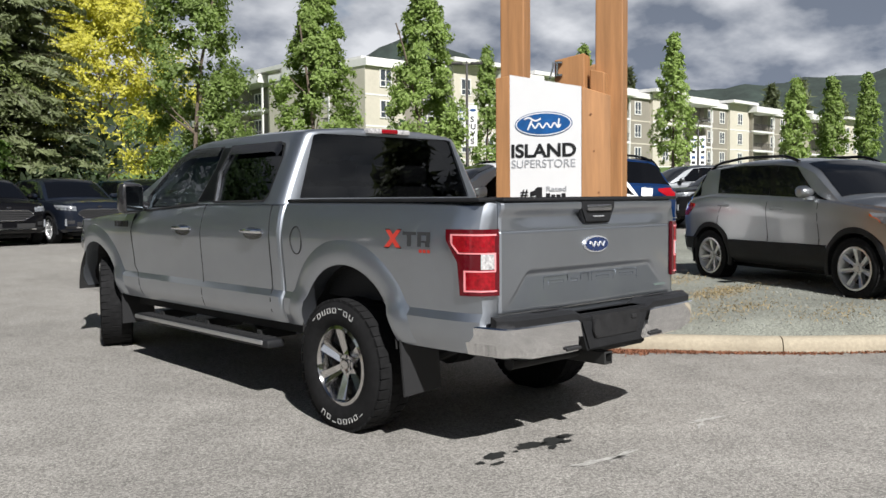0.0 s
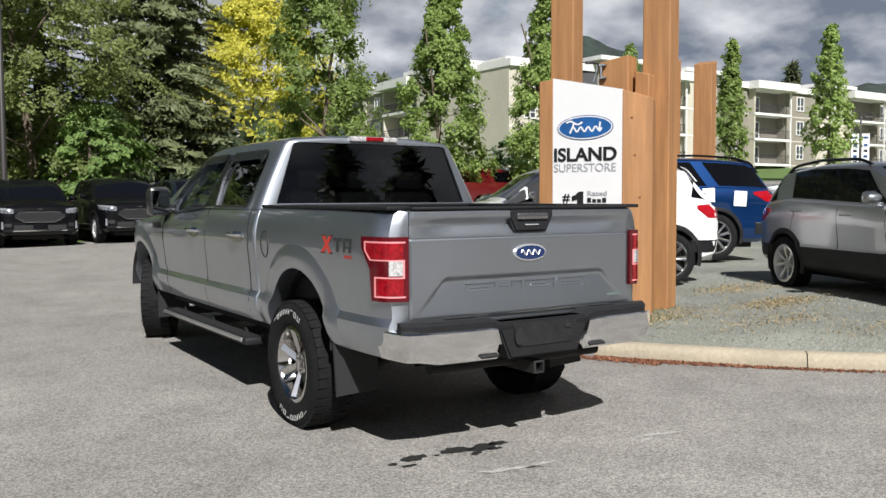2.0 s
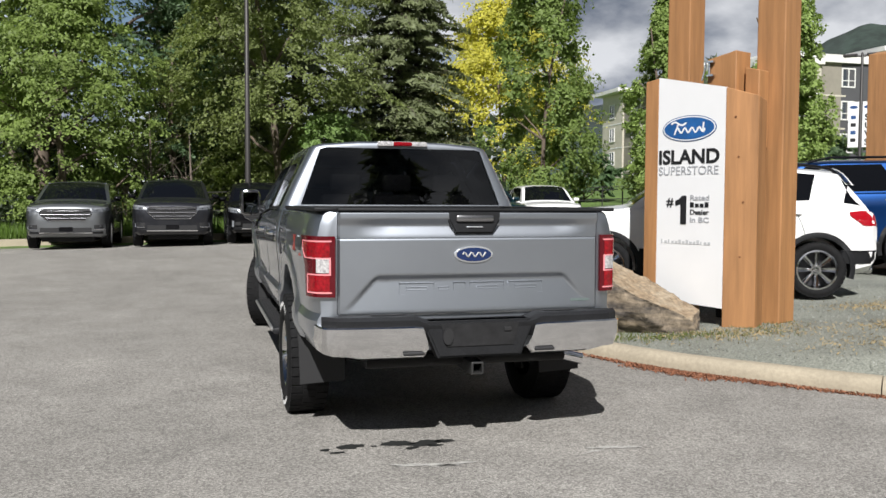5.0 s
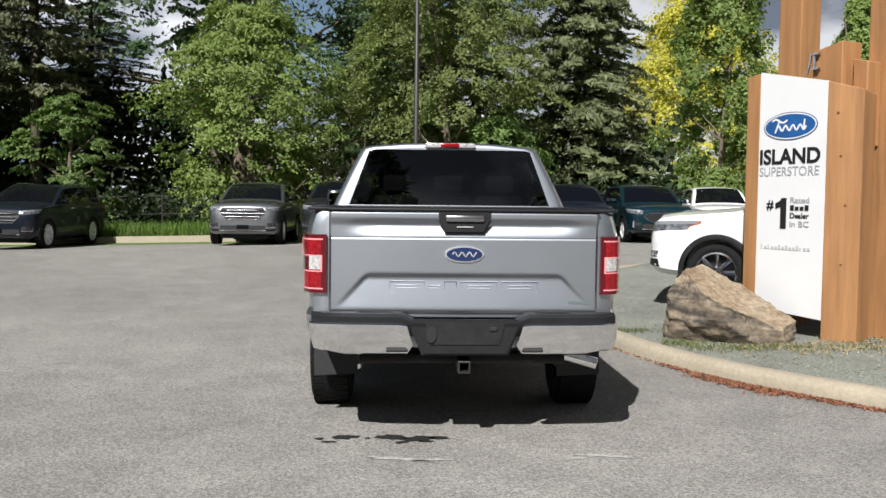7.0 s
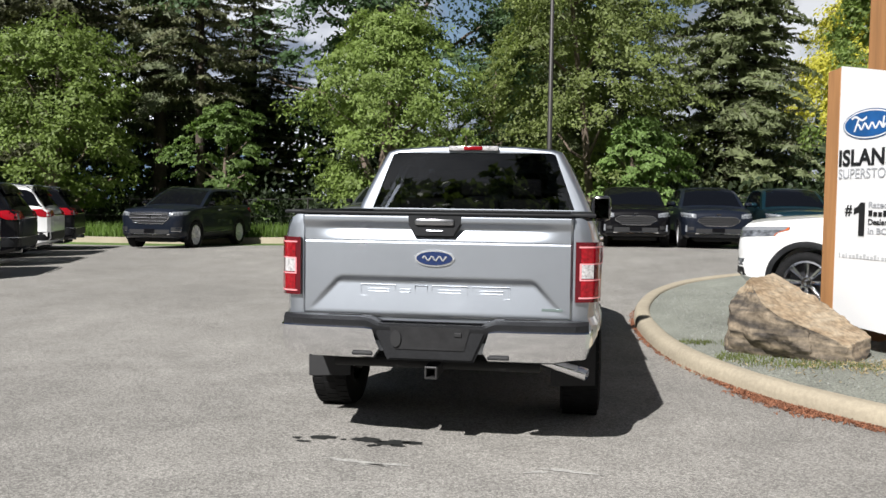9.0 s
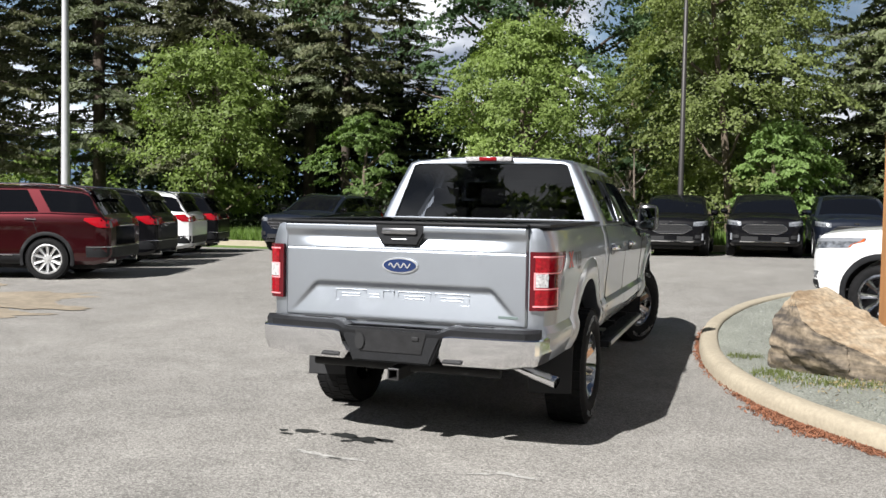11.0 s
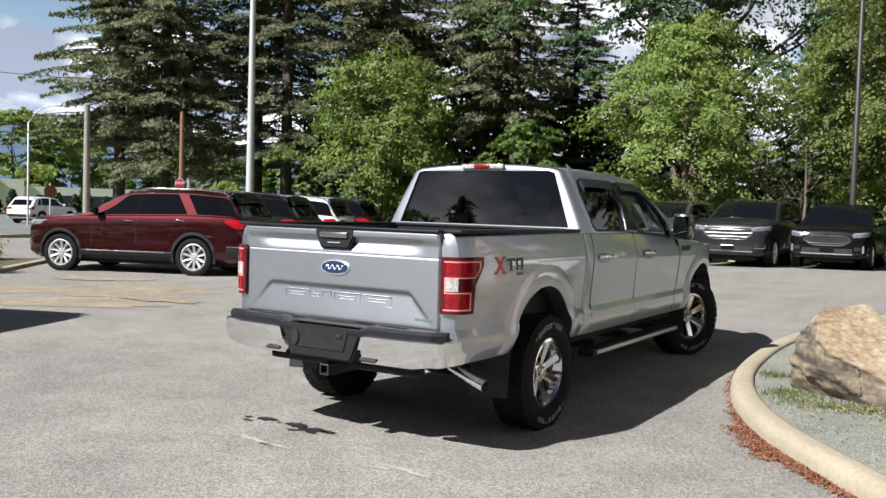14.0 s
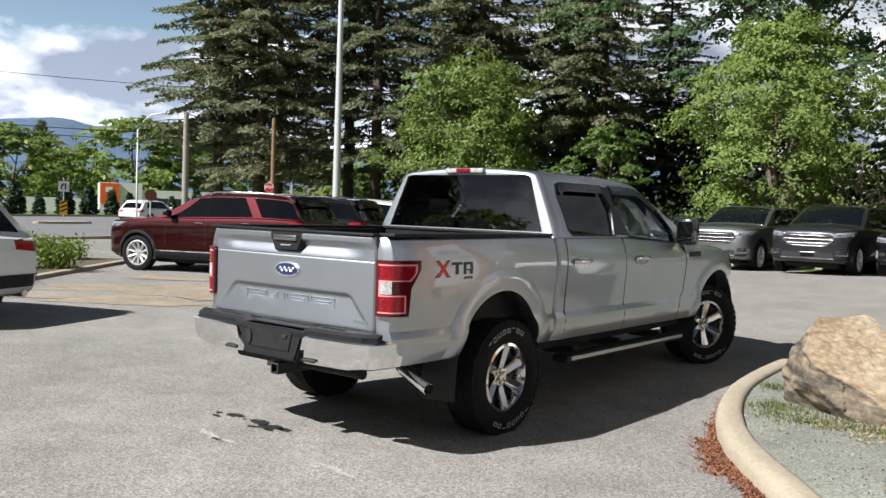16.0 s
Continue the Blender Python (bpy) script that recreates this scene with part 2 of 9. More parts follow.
LAMP_CLEAR = material("clear_lamp_lens", (0.42, 0.41, 0.41), rough=0.12, coat=0.6, grain=0.6, scale=70)
LAMP_AMBER = material("amber_lens", (0.55, 0.10, 0.02), rough=0.15, coat=1.0)
PIPE = material("exhaust_steel", (0.55, 0.55, 0.55), rough=0.2, metal=1.0)
PIPE_IN = material("exhaust_bore", (0.02, 0.02, 0.02), rough=0.9)
GREEN_BADGE = material("green_badge", (0.24, 0.30, 0.29), rough=0.35, metal=0.6)
PAPER = material("paper", (0.82, 0.82, 0.80), rough=0.8)
TWIG = material("grey_twigs", (0.16, 0.13, 0.105), rough=0.95, grain=0.2, scale=10)
MUD = material("dried_mud", (0.27, 0.225, 0.165), rough=0.95, grain=0.25, scale=9, large=0.2, large_scale=1.5)


# ---- building helpers ----
def part(name, bm, mat, parent=None, label="", smooth=False, m=None):
    """Links a bmesh as one mesh object, under a thing or a part if one is given."""
    me = bpy.data.meshes.new(name)
    bm.to_mesh(me)
    bm.free()
    for one in (mat if isinstance(mat, (list, tuple)) else [mat]):
        me.materials.append(one)
    if smooth:
        me.shade_smooth()
        me.set_sharp_from_angle(angle=radians(smooth if smooth > 1 else 38))
    ob = new(name, me)
    if m is not None:
        ob.matrix_basis = m
    if parent is not None:
        ob.parent = parent
    if label:
        ob["label"] = label
    return ob


def thing(name, label, category, m=None, group="", kind=""):
    ob = new(name)
    ob.empty_display_size = 0.2
    if m is not None:
        ob.matrix_basis = m
    return tagged(ob, label, category, group, kind)


def box(bm, lo, hi, bevel=0.0, m=None, mat=0, taper=None):
    """A box between two corners, with bevelled edges, added to bm."""
    (x0, y0, z0), (x1, y1, z1) = lo, hi
    vs = [bm.verts.new((x, y, z)) for z in (z0, z1) for y in (y0, y1) for x in (x0, x1)]
    fs = [bm.faces.new([vs[i] for i in q]) for q in ((0, 2, 3, 1), (4, 5, 7, 6), (0, 1, 5, 4), (2, 6, 7, 3), (0, 4, 6, 2), (1, 3, 7, 5))]
    for f in fs:
        f.material_index = mat
    if taper:
        for v in vs[4:]:
            v.co.x = (x0 + x1) / 2 + (v.co.x - (x0 + x1) / 2) * taper
            v.co.y = (y0 + y1) / 2 + (v.co.y - (y0 + y1) / 2) * taper
    made = vs
    if bevel:
        es = list({e for f in fs for e in f.edges})
        r = bmesh.ops.bevel(bm, geom=es, offset=bevel, segments=2, affect="EDGES", profile=0.5)
        made = list({v for f in r["faces"] for v in f.verts} | {v for v in vs if v.is_valid})
    if m is not None:
        bmesh.ops.transform(bm, matrix=m, verts=[v for v in made if v.is_valid])
    return made


def boxes(*specs, bevel=0.0):
    bm = bmesh.new()
    for lo, hi in specs:
        box(bm, lo, hi, bevel)
    return bm


def tube(bm, a, b, ra, rb=None, sides=12, caps=True, mat=0):
    """A round bar from a to b."""
    a, b = Vector(a), Vector(b)
    rb = ra if rb is None else rb
    q = (b - a).to_track_quat("Z", "Y").to_matrix()
    rings = []
    for c, r in ((a, ra), (b, rb)):
        rings.append([bm.verts.new(c + q @ Vector((math.cos(k * math.tau / sides) * r, math.sin(k * math.tau / sides) * r, 0))) for k in range(sides)])
    for k in range(sides):
        f = bm.faces.new((rings[0][k], rings[0][(k + 1) % sides], rings[1][(k + 1) % sides], rings[1][k]))
        f.material_index = mat
    if caps:
        bm.faces.new(rings[0][::-1]).material_index = mat
        bm.faces.new(rings[1]).material_index = mat


def lathe(bm, profile, axis="X", sides=32, mat=0, centre=(0, 0, 0)):
    """Turns a profile of (along, radius) round an axis."""
    rings = []
    for u, r in profile:
        ring = []
        for k in range(sides):
            c, s = math.cos(k * math.tau / sides) * r, math.sin(k * math.tau / sides) * r
            p = {"X": (u, c, s), "Y": (c, u, s), "Z": (c, s, u)}[axis]
            ring.append(bm.verts.new(Vector(centre) + Vector(p)))
        rings.append(ring)
    for a, b in zip(rings, rings[1:]):
        for k in range(sides):
            bm.faces.new((a[k], a[(k + 1) % sides], b[(k + 1) % sides], b[k])).material_index = mat
    return rings


def prism(bm, outline, depth, m=None, mat=0, bevel=0.0):
    """A flat outline (x, y) given a depth along z, then placed by m."""
    lo = [bm.verts.new((x, y, 0)) for x, y in outline]
    hi = [bm.verts.new((x, y, depth)) for x, y in outline]
    fs = [bm.faces.new(lo[::-1]), bm.faces.new(hi)]
    n = len(lo)
    for k in range(n):
        fs.append(bm.faces.new((lo[k], lo[(k + 1) % n], hi[(k + 1) % n], hi[k])))
    for f in fs:
        f.material_index = mat
    vs = lo + hi
    if bevel:
        r = bmesh.ops.bevel(bm, geom=list(fs[1].edges), offset=bevel, segments=2, affect="EDGES")
        vs = list({v for f in r["faces"] for v in f.verts} | {v for v in vs if v.is_valid})
    if m is not None:
        bmesh.ops.transform(bm, matrix=m, verts=[v for v in vs if v.is_valid])


def basis(origin, right, up):
    """The pose whose x runs along right and y along up."""
    x = Vector(right).normalized()
    y = Vector(up).normalized()
    z = x.cross(y).normalized()
    y = z.cross(x)
    m = Matrix((x, y, z)).transposed().to_4x4()
    m.translation = origin
    return m


def ellipse(a, b, n=36, cx=0.0, cy=0.0):
    return [(cx + a * math.cos(k * math.tau / n), cy + b * math.sin(k * math.tau / n)) for k in range(n)]


def rise(x, y):
    """The height of the paved lot: level by the truck, climbing gently towards the far row."""
    s = min(max((y - 4.0) / 13.0, 0.0), 1.0)
    s = s * s * (3 - 2 * s)
    w = min(max((x + 13.0) / 13.0, 0.0), 1.15)
    dip = min(max((-x - 3.0) / 8.0, 0.0), 1.0)
    # a low swell under the truck's front wheels, shaped to fit the camera's view
    swell = float(np.interp(x, (-5.0, -2.5, 0.0, 2.5), (0, 0.4, 1, 0)) * np.interp(y, (0, 2.5, 5, 10), (0, 0.08, 0.13, 0)))
    return 0.31 * s * w + 0.005 * dip * dip * (3 - 2 * dip) + swell


def writing(words, size, m, mat, parent, name="lettering", stretch=1.0, bold=0.0, depth=0.001, align="LEFT", label=""):
    """Flat raised letters in the built-in font, as one mesh."""
    cu = bpy.data.curves.new(name, "FONT")
    cu.body, cu.size, cu.extrude, cu.offset, cu.align_x = words, size, depth, bold, align
    ob = bpy.data.objects.new(name, cu)
    scene.collection.objects.link(ob)
    me = bpy.data.meshes.new_from_object(ob.evaluated_get(bpy.context.evaluated_depsgraph_get()))
    bpy.data.objects.remove(ob)
    bpy.data.curves.remove(cu)
    me.materials.clear()
    me.materials.append(mat)
    out = new(name, me)
    out.matrix_basis = m @ Matrix.Diagonal((stretch, 1, 1, 1))
    if parent is not None:
        out.parent = parent
    if label:
        out["label"] = label
    return out


def sweep(bm, points, radius, sides=8, mat=0, closed=False):
    """One round bar bent along a run of points."""
    pts = [Vector(p) for p in points]
    rings = []
    n = len(pts)
    for k, p in enumerate(pts):
        a = pts[(k - 1) % n] if closed else pts[max(k - 1, 0)]
        b = pts[(k + 1) % n] if closed else pts[min(k + 1, n - 1)]
        q = (b - a).to_track_quat("Z", "Y").to_matrix()
        r = radius[k] if isinstance(radius, (list, tuple)) else radius
        rings.append([bm.verts.new(p + q @ Vector((math.cos(i * math.tau / sides) * r, math.sin(i * math.tau / sides) * r, 0))) for i in range(sides)])
    for k in range(n if closed else n - 1):
        a, b = rings[k], rings[(k + 1) % n]
        for i in range(sides):
            bm.faces.new((a[i], a[(i + 1) % sides], b[(i + 1) % sides], b[i])).material_index = mat
    if not closed:
        bm.faces.new(rings[0][::-1]).material_index = mat
        bm.faces.new(rings[-1]).material_index = mat


# ---- ground ----
def island_edge():
    """The kerb's outer line round the gravel island, in plan."""
    pts = [(14.0, -9.2), (9.0, -5.4), (6.0, -3.05), (4.04, -1.42), (3.34, -0.78), (2.88, -0.2), (2.36, 0.5), (1.96, 1.3), (1.67, 2.3), (1.55, 3.5),
           (1.55, 4.7), (1.70, 6.0), (2.02, 7.4), (2.65, 8.8), (3.8, 10.0), (5.6, 10.8), (8.5, 11.2), (14.0, 11.4), (26.0, 11.6)]
    out = []
    for k in range(len(pts) - 1):
        p0, p1, p2, p3 = (Vector(pts[min(max(k + d, 0), len(pts) - 1)]) for d in (-1, 0, 1, 2))
        steps = max(2, int((p2 - p1).length / 0.3))
        for i in range(steps):
            t = i / steps
            out.append(0.5 * ((2 * p1) + (p2 - p0) * t + (2 * p0 - 5 * p1 + 4 * p2 - p3) * t * t + (3 * p1 - p0 - 3 * p2 + p3) * t ** 3))
    out.append(Vector(pts[-1]))
    return out


def offset_line(line, d):
    out = []
    for k, p in enumerate(line):
        a, b = line[max(k - 1, 0)], line[min(k + 1, len(line) - 1)]
        t = (b - a).normalized()
        out.append(p + Vector((t.y, -t.x)) * d)
    return out


def island_height(x, y):
    """The gravel of the island: just under the kerb's top at its edge, higher inland."""
    d = max(0.0, (x - 1.5) * 0.9 + 0.12 * abs(y - 3.0) - 0.2)
    return max(rise(x, y), 0.0) * 0.6 + 0.10 + 0.21 * min(1.0, d / 4.6)


def land(x, y):
    """The land past the lot: a bank rising to the flats, level towards the road."""
    z = rise(x, min(y, 17.0))
    far = max(0.0, math.hypot(max(x - 6.0, 0), max(y - 24.0, 0)) - 6.0)
    z += min(far * 0.06, 4.2) * min(max((x + 6) / 16.0, 0.0), 1.0)
    return z


bm = bmesh.new()
xs = [-700, -400, -220, -120, -80, -60] + [-50 + 2.5 * k for k in range(41)] + [60, 80, 120, 180, 260, 420, 700]
ys = [-260, -120, -60, -40] + [-30 + 2.5 * k for k in range(33)] + [60, 75, 95, 130, 180, 260, 420, 760]
grid = [[bm.verts.new((x, y, land(x, y) - (0.16 if x < -28 else 0.05 if y > 19.5 else 0.0))) for x in xs] for y in ys]
for j in range(len(ys) - 1):
    for i in range(len(xs) - 1):
        f = bm.faces.new((grid[j][i], grid[j][i + 1], grid[j + 1][i + 1], grid[j + 1][i]))
        cx, cy = (xs[i] + xs[i + 1]) / 2, (ys[j] + ys[j + 1]) / 2
        f.material_index = 0 if (cy < 21.0 and -30 < cx) or (12 < cx < 70 and cy < 33) else 1
ground = part("ground", bm, [ASPHALT, LAWN], smooth=True)
tagged(ground, "pale worn grey asphalt lot with grass beyond", "ground", kind="structure")

# kerb stones round the island, one length each between joints
edge = island_edge()
kerb = thing("kerb", "sand-coloured concrete kerb round the gravel island", "kerb", kind="structure")
inner = offset_line(edge, 0.19)
kerb_lines = [(edge, -0.06), (edge, 0.05), (offset_line(edge, 0.008), 0.085), (offset_line(edge, 0.022), 0.112), (offset_line(edge, 0.045), 0.130), (offset_line(edge, 0.08), 0.138), (offset_line(edge, 0.15), 0.137), (offset_line(edge, 0.18), 0.128), (inner, 0.11), (inner, -0.06)]
lengths = [0.0]
for a, b in zip(edge, edge[1:]):
    lengths.append(lengths[-1] + (b - a).length)
joint_at = min(range(len(edge)), key=lambda k: (edge[k] - Vector((3.31, -0.766))).length)
cuts = sorted({0, len(edge) - 1, joint_at} | {min(range(len(edge)), key=lambda k: abs(lengths[k] - lengths[joint_at] - 3.05 * n)) for n in range(-4, 14)})
for a, b in zip(cuts, cuts[1:]):
    if b - a < 2:
        continue
    bm = bmesh.new()
    rows = []
    for k in range(a, b + 1):
        tdir = (edge[min(k + 1, len(edge) - 1)] - edge[max(k - 1, 0)]).normalized()
        pull = 0.005 if k == a else (-0.005 if k == b else 0.0)
        ring = []
        for line, z in kerb_lines:
            p = line[k] + tdir * pull
            ring.append(bm.verts.new((p.x, p.y, rise(p.x, p.y) + z)))
        rows.append(ring)
    for r0, r1 in zip(rows, rows[1:]):
        for q in range(len(kerb_lines) - 1):
            bm.faces.new((r0[q], r0[q + 1], r1[q + 1], r1[q]))
    bm.faces.new(rows[0]); bm.faces.new(rows[-1][::-1])
    bmesh.ops.recalc_face_normals(bm, faces=bm.faces)
    part("kerb_stone", bm, CONCRETE, kerb, smooth=50)

# gravel bed inside the kerb
bm = bmesh.new()
cols = []
for k, p in enumerate(inner):
    col = []
    for s in range(0, 15):
        u = s / 14
        far_x = 26.0
        x = p.x + (far_x - p.x) * u ** 1.6
        y = p.y + ((3.0 + (p.y - 3.0) * 1.0) - p.y) * u
        z = island_height(x, y) + 0.02 * noise.noise((x * 0.9, y * 0.9, 0))
        if s == 0:
            z = rise(x, y) + 0.10
        col.append(bm.verts.new((x, y, z)))
    cols.append(col)
for a, b in zip(cols, cols[1:]):
    for q in range(14):
        bm.faces.new((a[q], a[q + 1], b[q + 1], b[q]))
bmesh.ops.recalc_face_normals(bm, faces=bm.faces)
for f in bm.faces:
    if f.normal.z < 0:
        f.normal_flip()
tagged(part("gravel_bed", bm, GRAVEL, smooth=True), "blue-grey crushed gravel bed with straw-coloured patches", "gravel", kind="structure")

# far kerb and verge behind the parked row
bm = bmesh.new()
prev = None
for k in range(44):
    x = -30 + k * 1.5
    y = 21.4
    z = rise(x, 17)
    ring = [bm.verts.new((x, y, z - 0.1)), bm.verts.new((x, y, z + 0.13)), bm.verts.new((x, y + 0.16, z + 0.15)), bm.verts.new((x, y + 0.16, z - 0.1))]
    if prev:
        for q in range(3):
            bm.faces.new((prev[q], ring[q], ring[q + 1], prev[q + 1]))
    prev = ring
bmesh.ops.recalc_face_normals(bm, faces=bm.faces)
tagged(part("far_kerb", bm, CONCRETE), "straight pale concrete kerb before the grass verge", "kerb", kind="structure")


# ---- parked cars ----
def section_loft(bm, stations, mat=0):
    """Joins mirrored half sections, each a list of (x, z) at a y, into a closed body."""
    rings = []
    for y, half in stations:
        ring = [bm.verts.new((x, y, z)) for x, z in half] + [bm.verts.new((-x, y, z)) for x, z in reversed(half) if x > 1e-4]
        rings.append(ring)
    n = len(rings[0])
    for a, b in zip(rings, rings[1:]):
        for k in range(n):
            bm.faces.new((a[k], b[k], b[(k + 1) % n], a[(k + 1) % n])).material_index = mat
    bm.faces.new(rings[0]).material_index = mat
    bm.faces.new(rings[-1][::-1]).material_index = mat
    bmesh.ops.recalc_face_normals(bm, faces=bm.faces)


def carved(bm, cutters):
    """The body with other closed shapes taken out of it, as a new bmesh."""
    me = bpy.data.meshes.new("carve_body")
    bm.to_mesh(me); bm.free()
    ob = bpy.data.objects.new("carve_body", me)
    scene.collection.objects.link(ob)
    tools = []
    for c in cutters:
        bmesh.ops.recalc_face_normals(c, faces=c.faces)
        cm = bpy.data.meshes.new("carve_tool")
        c.to_mesh(cm); c.free()
        co = bpy.data.objects.new("carve_tool", cm)
        scene.collection.objects.link(co)
        md = ob.modifiers.new("cut", "BOOLEAN")
        md.operation, md.object, md.solver = "DIFFERENCE", co, "EXACT"
        tools.append(co)
    bpy.context.view_layer.update()
    res = bpy.data.meshes.new_from_object(ob.evaluated_get(bpy.context.evaluated_depsgraph_get()))
    out = bmesh.new()
    out.from_mesh(res)
    bpy.data.meshes.remove(res)
    for o in (ob, *tools):
        d = o.data
        bpy.data.objects.remove(o)
        bpy.data.meshes.remove(d)
    return out


def wheel(parent, centre, radius, width, side, spokes=6, rim_share=0.62, steer=0.0, white=False, finish=None):
    """A tyre on a spoked alloy rim. side: +1 faces +x, -1 faces -x. A part of its car."""
    bm = bmesh.new()
    w, r, rr = width / 2, radius, radius * rim_share
    prof = [(-w * 0.8, rr), (-w, rr + 0.03), (-w * 0.98, r * 0.9), (-w * 0.82, r * 0.985), (-w * 0.4, r), (w * 0.4, r), (w * 0.82, r * 0.985), (w * 0.98, r * 0.9), (w, rr + 0.03), (w * 0.8, rr)]
    # tread blocks along the shoulders
    for k in range(40):
        a = k * math.tau / 40
        for sx in (-1, 1):
            m = Matrix.Rotation(a, 4, "X") @ Matrix.Translation((sx * w * 0.62, 0, r - 0.004))
            box(bm, (-w * 0.26, -r * 0.062, -0.01), (w * 0.26, r * 0.062, 0.006), m=m)
        m = Matrix.Rotation(a + 0.08, 4, "X") @ Matrix.Translation((0, 0, r - 0.004))
        box(bm, (-w * 0.28, -r * 0.06, -0.01), (w * 0.28, r * 0.06, 0.006), m=m)
    tread = bm
    bm = bmesh.new()
    lathe(bm, prof, "X", 40)
    tyre = part("wheel", bm, TYRE, parent, "black road tyre on alloy wheel", smooth=45)
    tagged(part("tread", tread, TYRE, tyre), kind="stuff")
    tyre.matrix_basis = Matrix.Translation(centre) @ Matrix.Rotation(radians(steer), 4, "Z") @ (Matrix.Identity(4) if side > 0 else Matrix.Rotation(math.pi, 4, "Z"))
    # rim: barrel, dark well and bright spokes
    bm = bmesh.new()
    lathe(bm, [(-w * 0.8, rr), (w * 0.86, rr + 0.008), (w * 0.9, rr - 0.012), (w * 0.8, rr - 0.02), (-w * 0.1, rr - 0.045)], "X", 40)
    part("rim", bm, finish or ALLOY, tyre, smooth=40)
    bm = bmesh.new()
    ring = lathe(bm, [(-w * 0.12, rr - 0.045), (-w * 0.14, 0.02)], "X", 32)
    bm.faces.new(ring[1])
    part("brake_disc", bm, DARK_ALLOY, tyre)
    bm = bmesh.new()
    for k in range(spokes):
        a = k * math.tau / spokes
        m = Matrix.Rotation(a, 4, "X")
        wi, wo_ = (0.27, 0.43) if spokes <= 6 else (0.17, 0.30 if spokes < 9 else 0.23)
        hub_r, out_r = rr * 0.24, rr - 0.008
        vs = []
        half_in, half_out = rr * wi * 0.42, rr * wo_ * 0.42
        for y, z, x in ((-half_in, hub_r, w * 0.46), (half_in, hub_r, w * 0.46), (half_out, out_r, w * 0.84), (-half_out, out_r, w * 0.84)):
            vs.append((bm.verts.new(m @ Vector((x, y, z))), bm.verts.new(m @ Vector((x - 0.045, y * 1.12, z)))))
        front = [v[0] for v in vs]; back = [v[1] for v in vs]
        mid = [bm.verts.new(m @ Vector((w * 0.38, 0, hub_r + 0.04))), bm.verts.new(m @ Vector((w * 0.70, 0, out_r - 0.012)))]
        # a groove runs down the middle of each spoke
        bm.faces.new((front[0], mid[0], mid[1], front[3])); bm.faces.new((mid[0], front[1], front[2], mid[1]))
        bm.faces.new((front[0], front[1], mid[0])); bm.faces.new((mid[1], front[2], front[3]))
        for i, j in ((0, 1), (1, 2), (2, 3), (3, 0)):
            bm.faces.new((front[i], back[i], back[j], front[j]))
    bmesh.ops.recalc_face_normals(bm, faces=bm.faces)
    part("spokes", bm, finish or ALLOY, tyre, smooth=25)
    bm = bmesh.new()
    r1 = lathe(bm, [(w * 0.2, rr * 0.29), (w * 0.47, rr * 0.27), (w * 0.48, rr * 0.24), (w * 0.44, rr * 0.14), (w * 0.56, rr * 0.125), (w * 0.57, rr * 0.1)], "X", 24)
    bm.faces.new(r1[-1])
    for k in range(6):
        a = (k + 0.5) * math.tau / 6
        c = (w * 0.42, math.cos(a) * rr * 0.2, math.sin(a) * rr * 0.2)
        tube(bm, c, (w * 0.54, c[1], c[2]), 0.011, 0.009, 8)
    bmesh.ops.recalc_face_normals(bm, faces=bm.faces)
    part("hub_cap", bm, finish or ALLOY, tyre, smooth=40)
    return tyre


SUV_KINDS = {
    # lengths from the nose: cowl, roof front, roof rear, tail (foot of the rear window)
    "large": dict(L=5.05, w=1.0, H=1.78, wb=3.025, fo=0.88, r=0.39, belt=1.20, hood=1.12, cowl=1.38, rf=2.32, rr=4.60, tail=4.93, zb=0.29),
    "medium": dict(L=4.58, w=0.94, H=1.67, wb=2.71, fo=0.90, r=0.35, belt=1.07, hood=1.00, cowl=1.28, rf=2.12, rr=3.98, tail=4.42, zb=0.27),
    "small": dict(L=4.02, w=0.885, H=1.62, wb=2.52, fo=0.80, r=0.335, belt=1.08, hood=1.00, cowl=1.10, rf=1.82, rr=3.58, tail=3.92, zb=0.27),
}


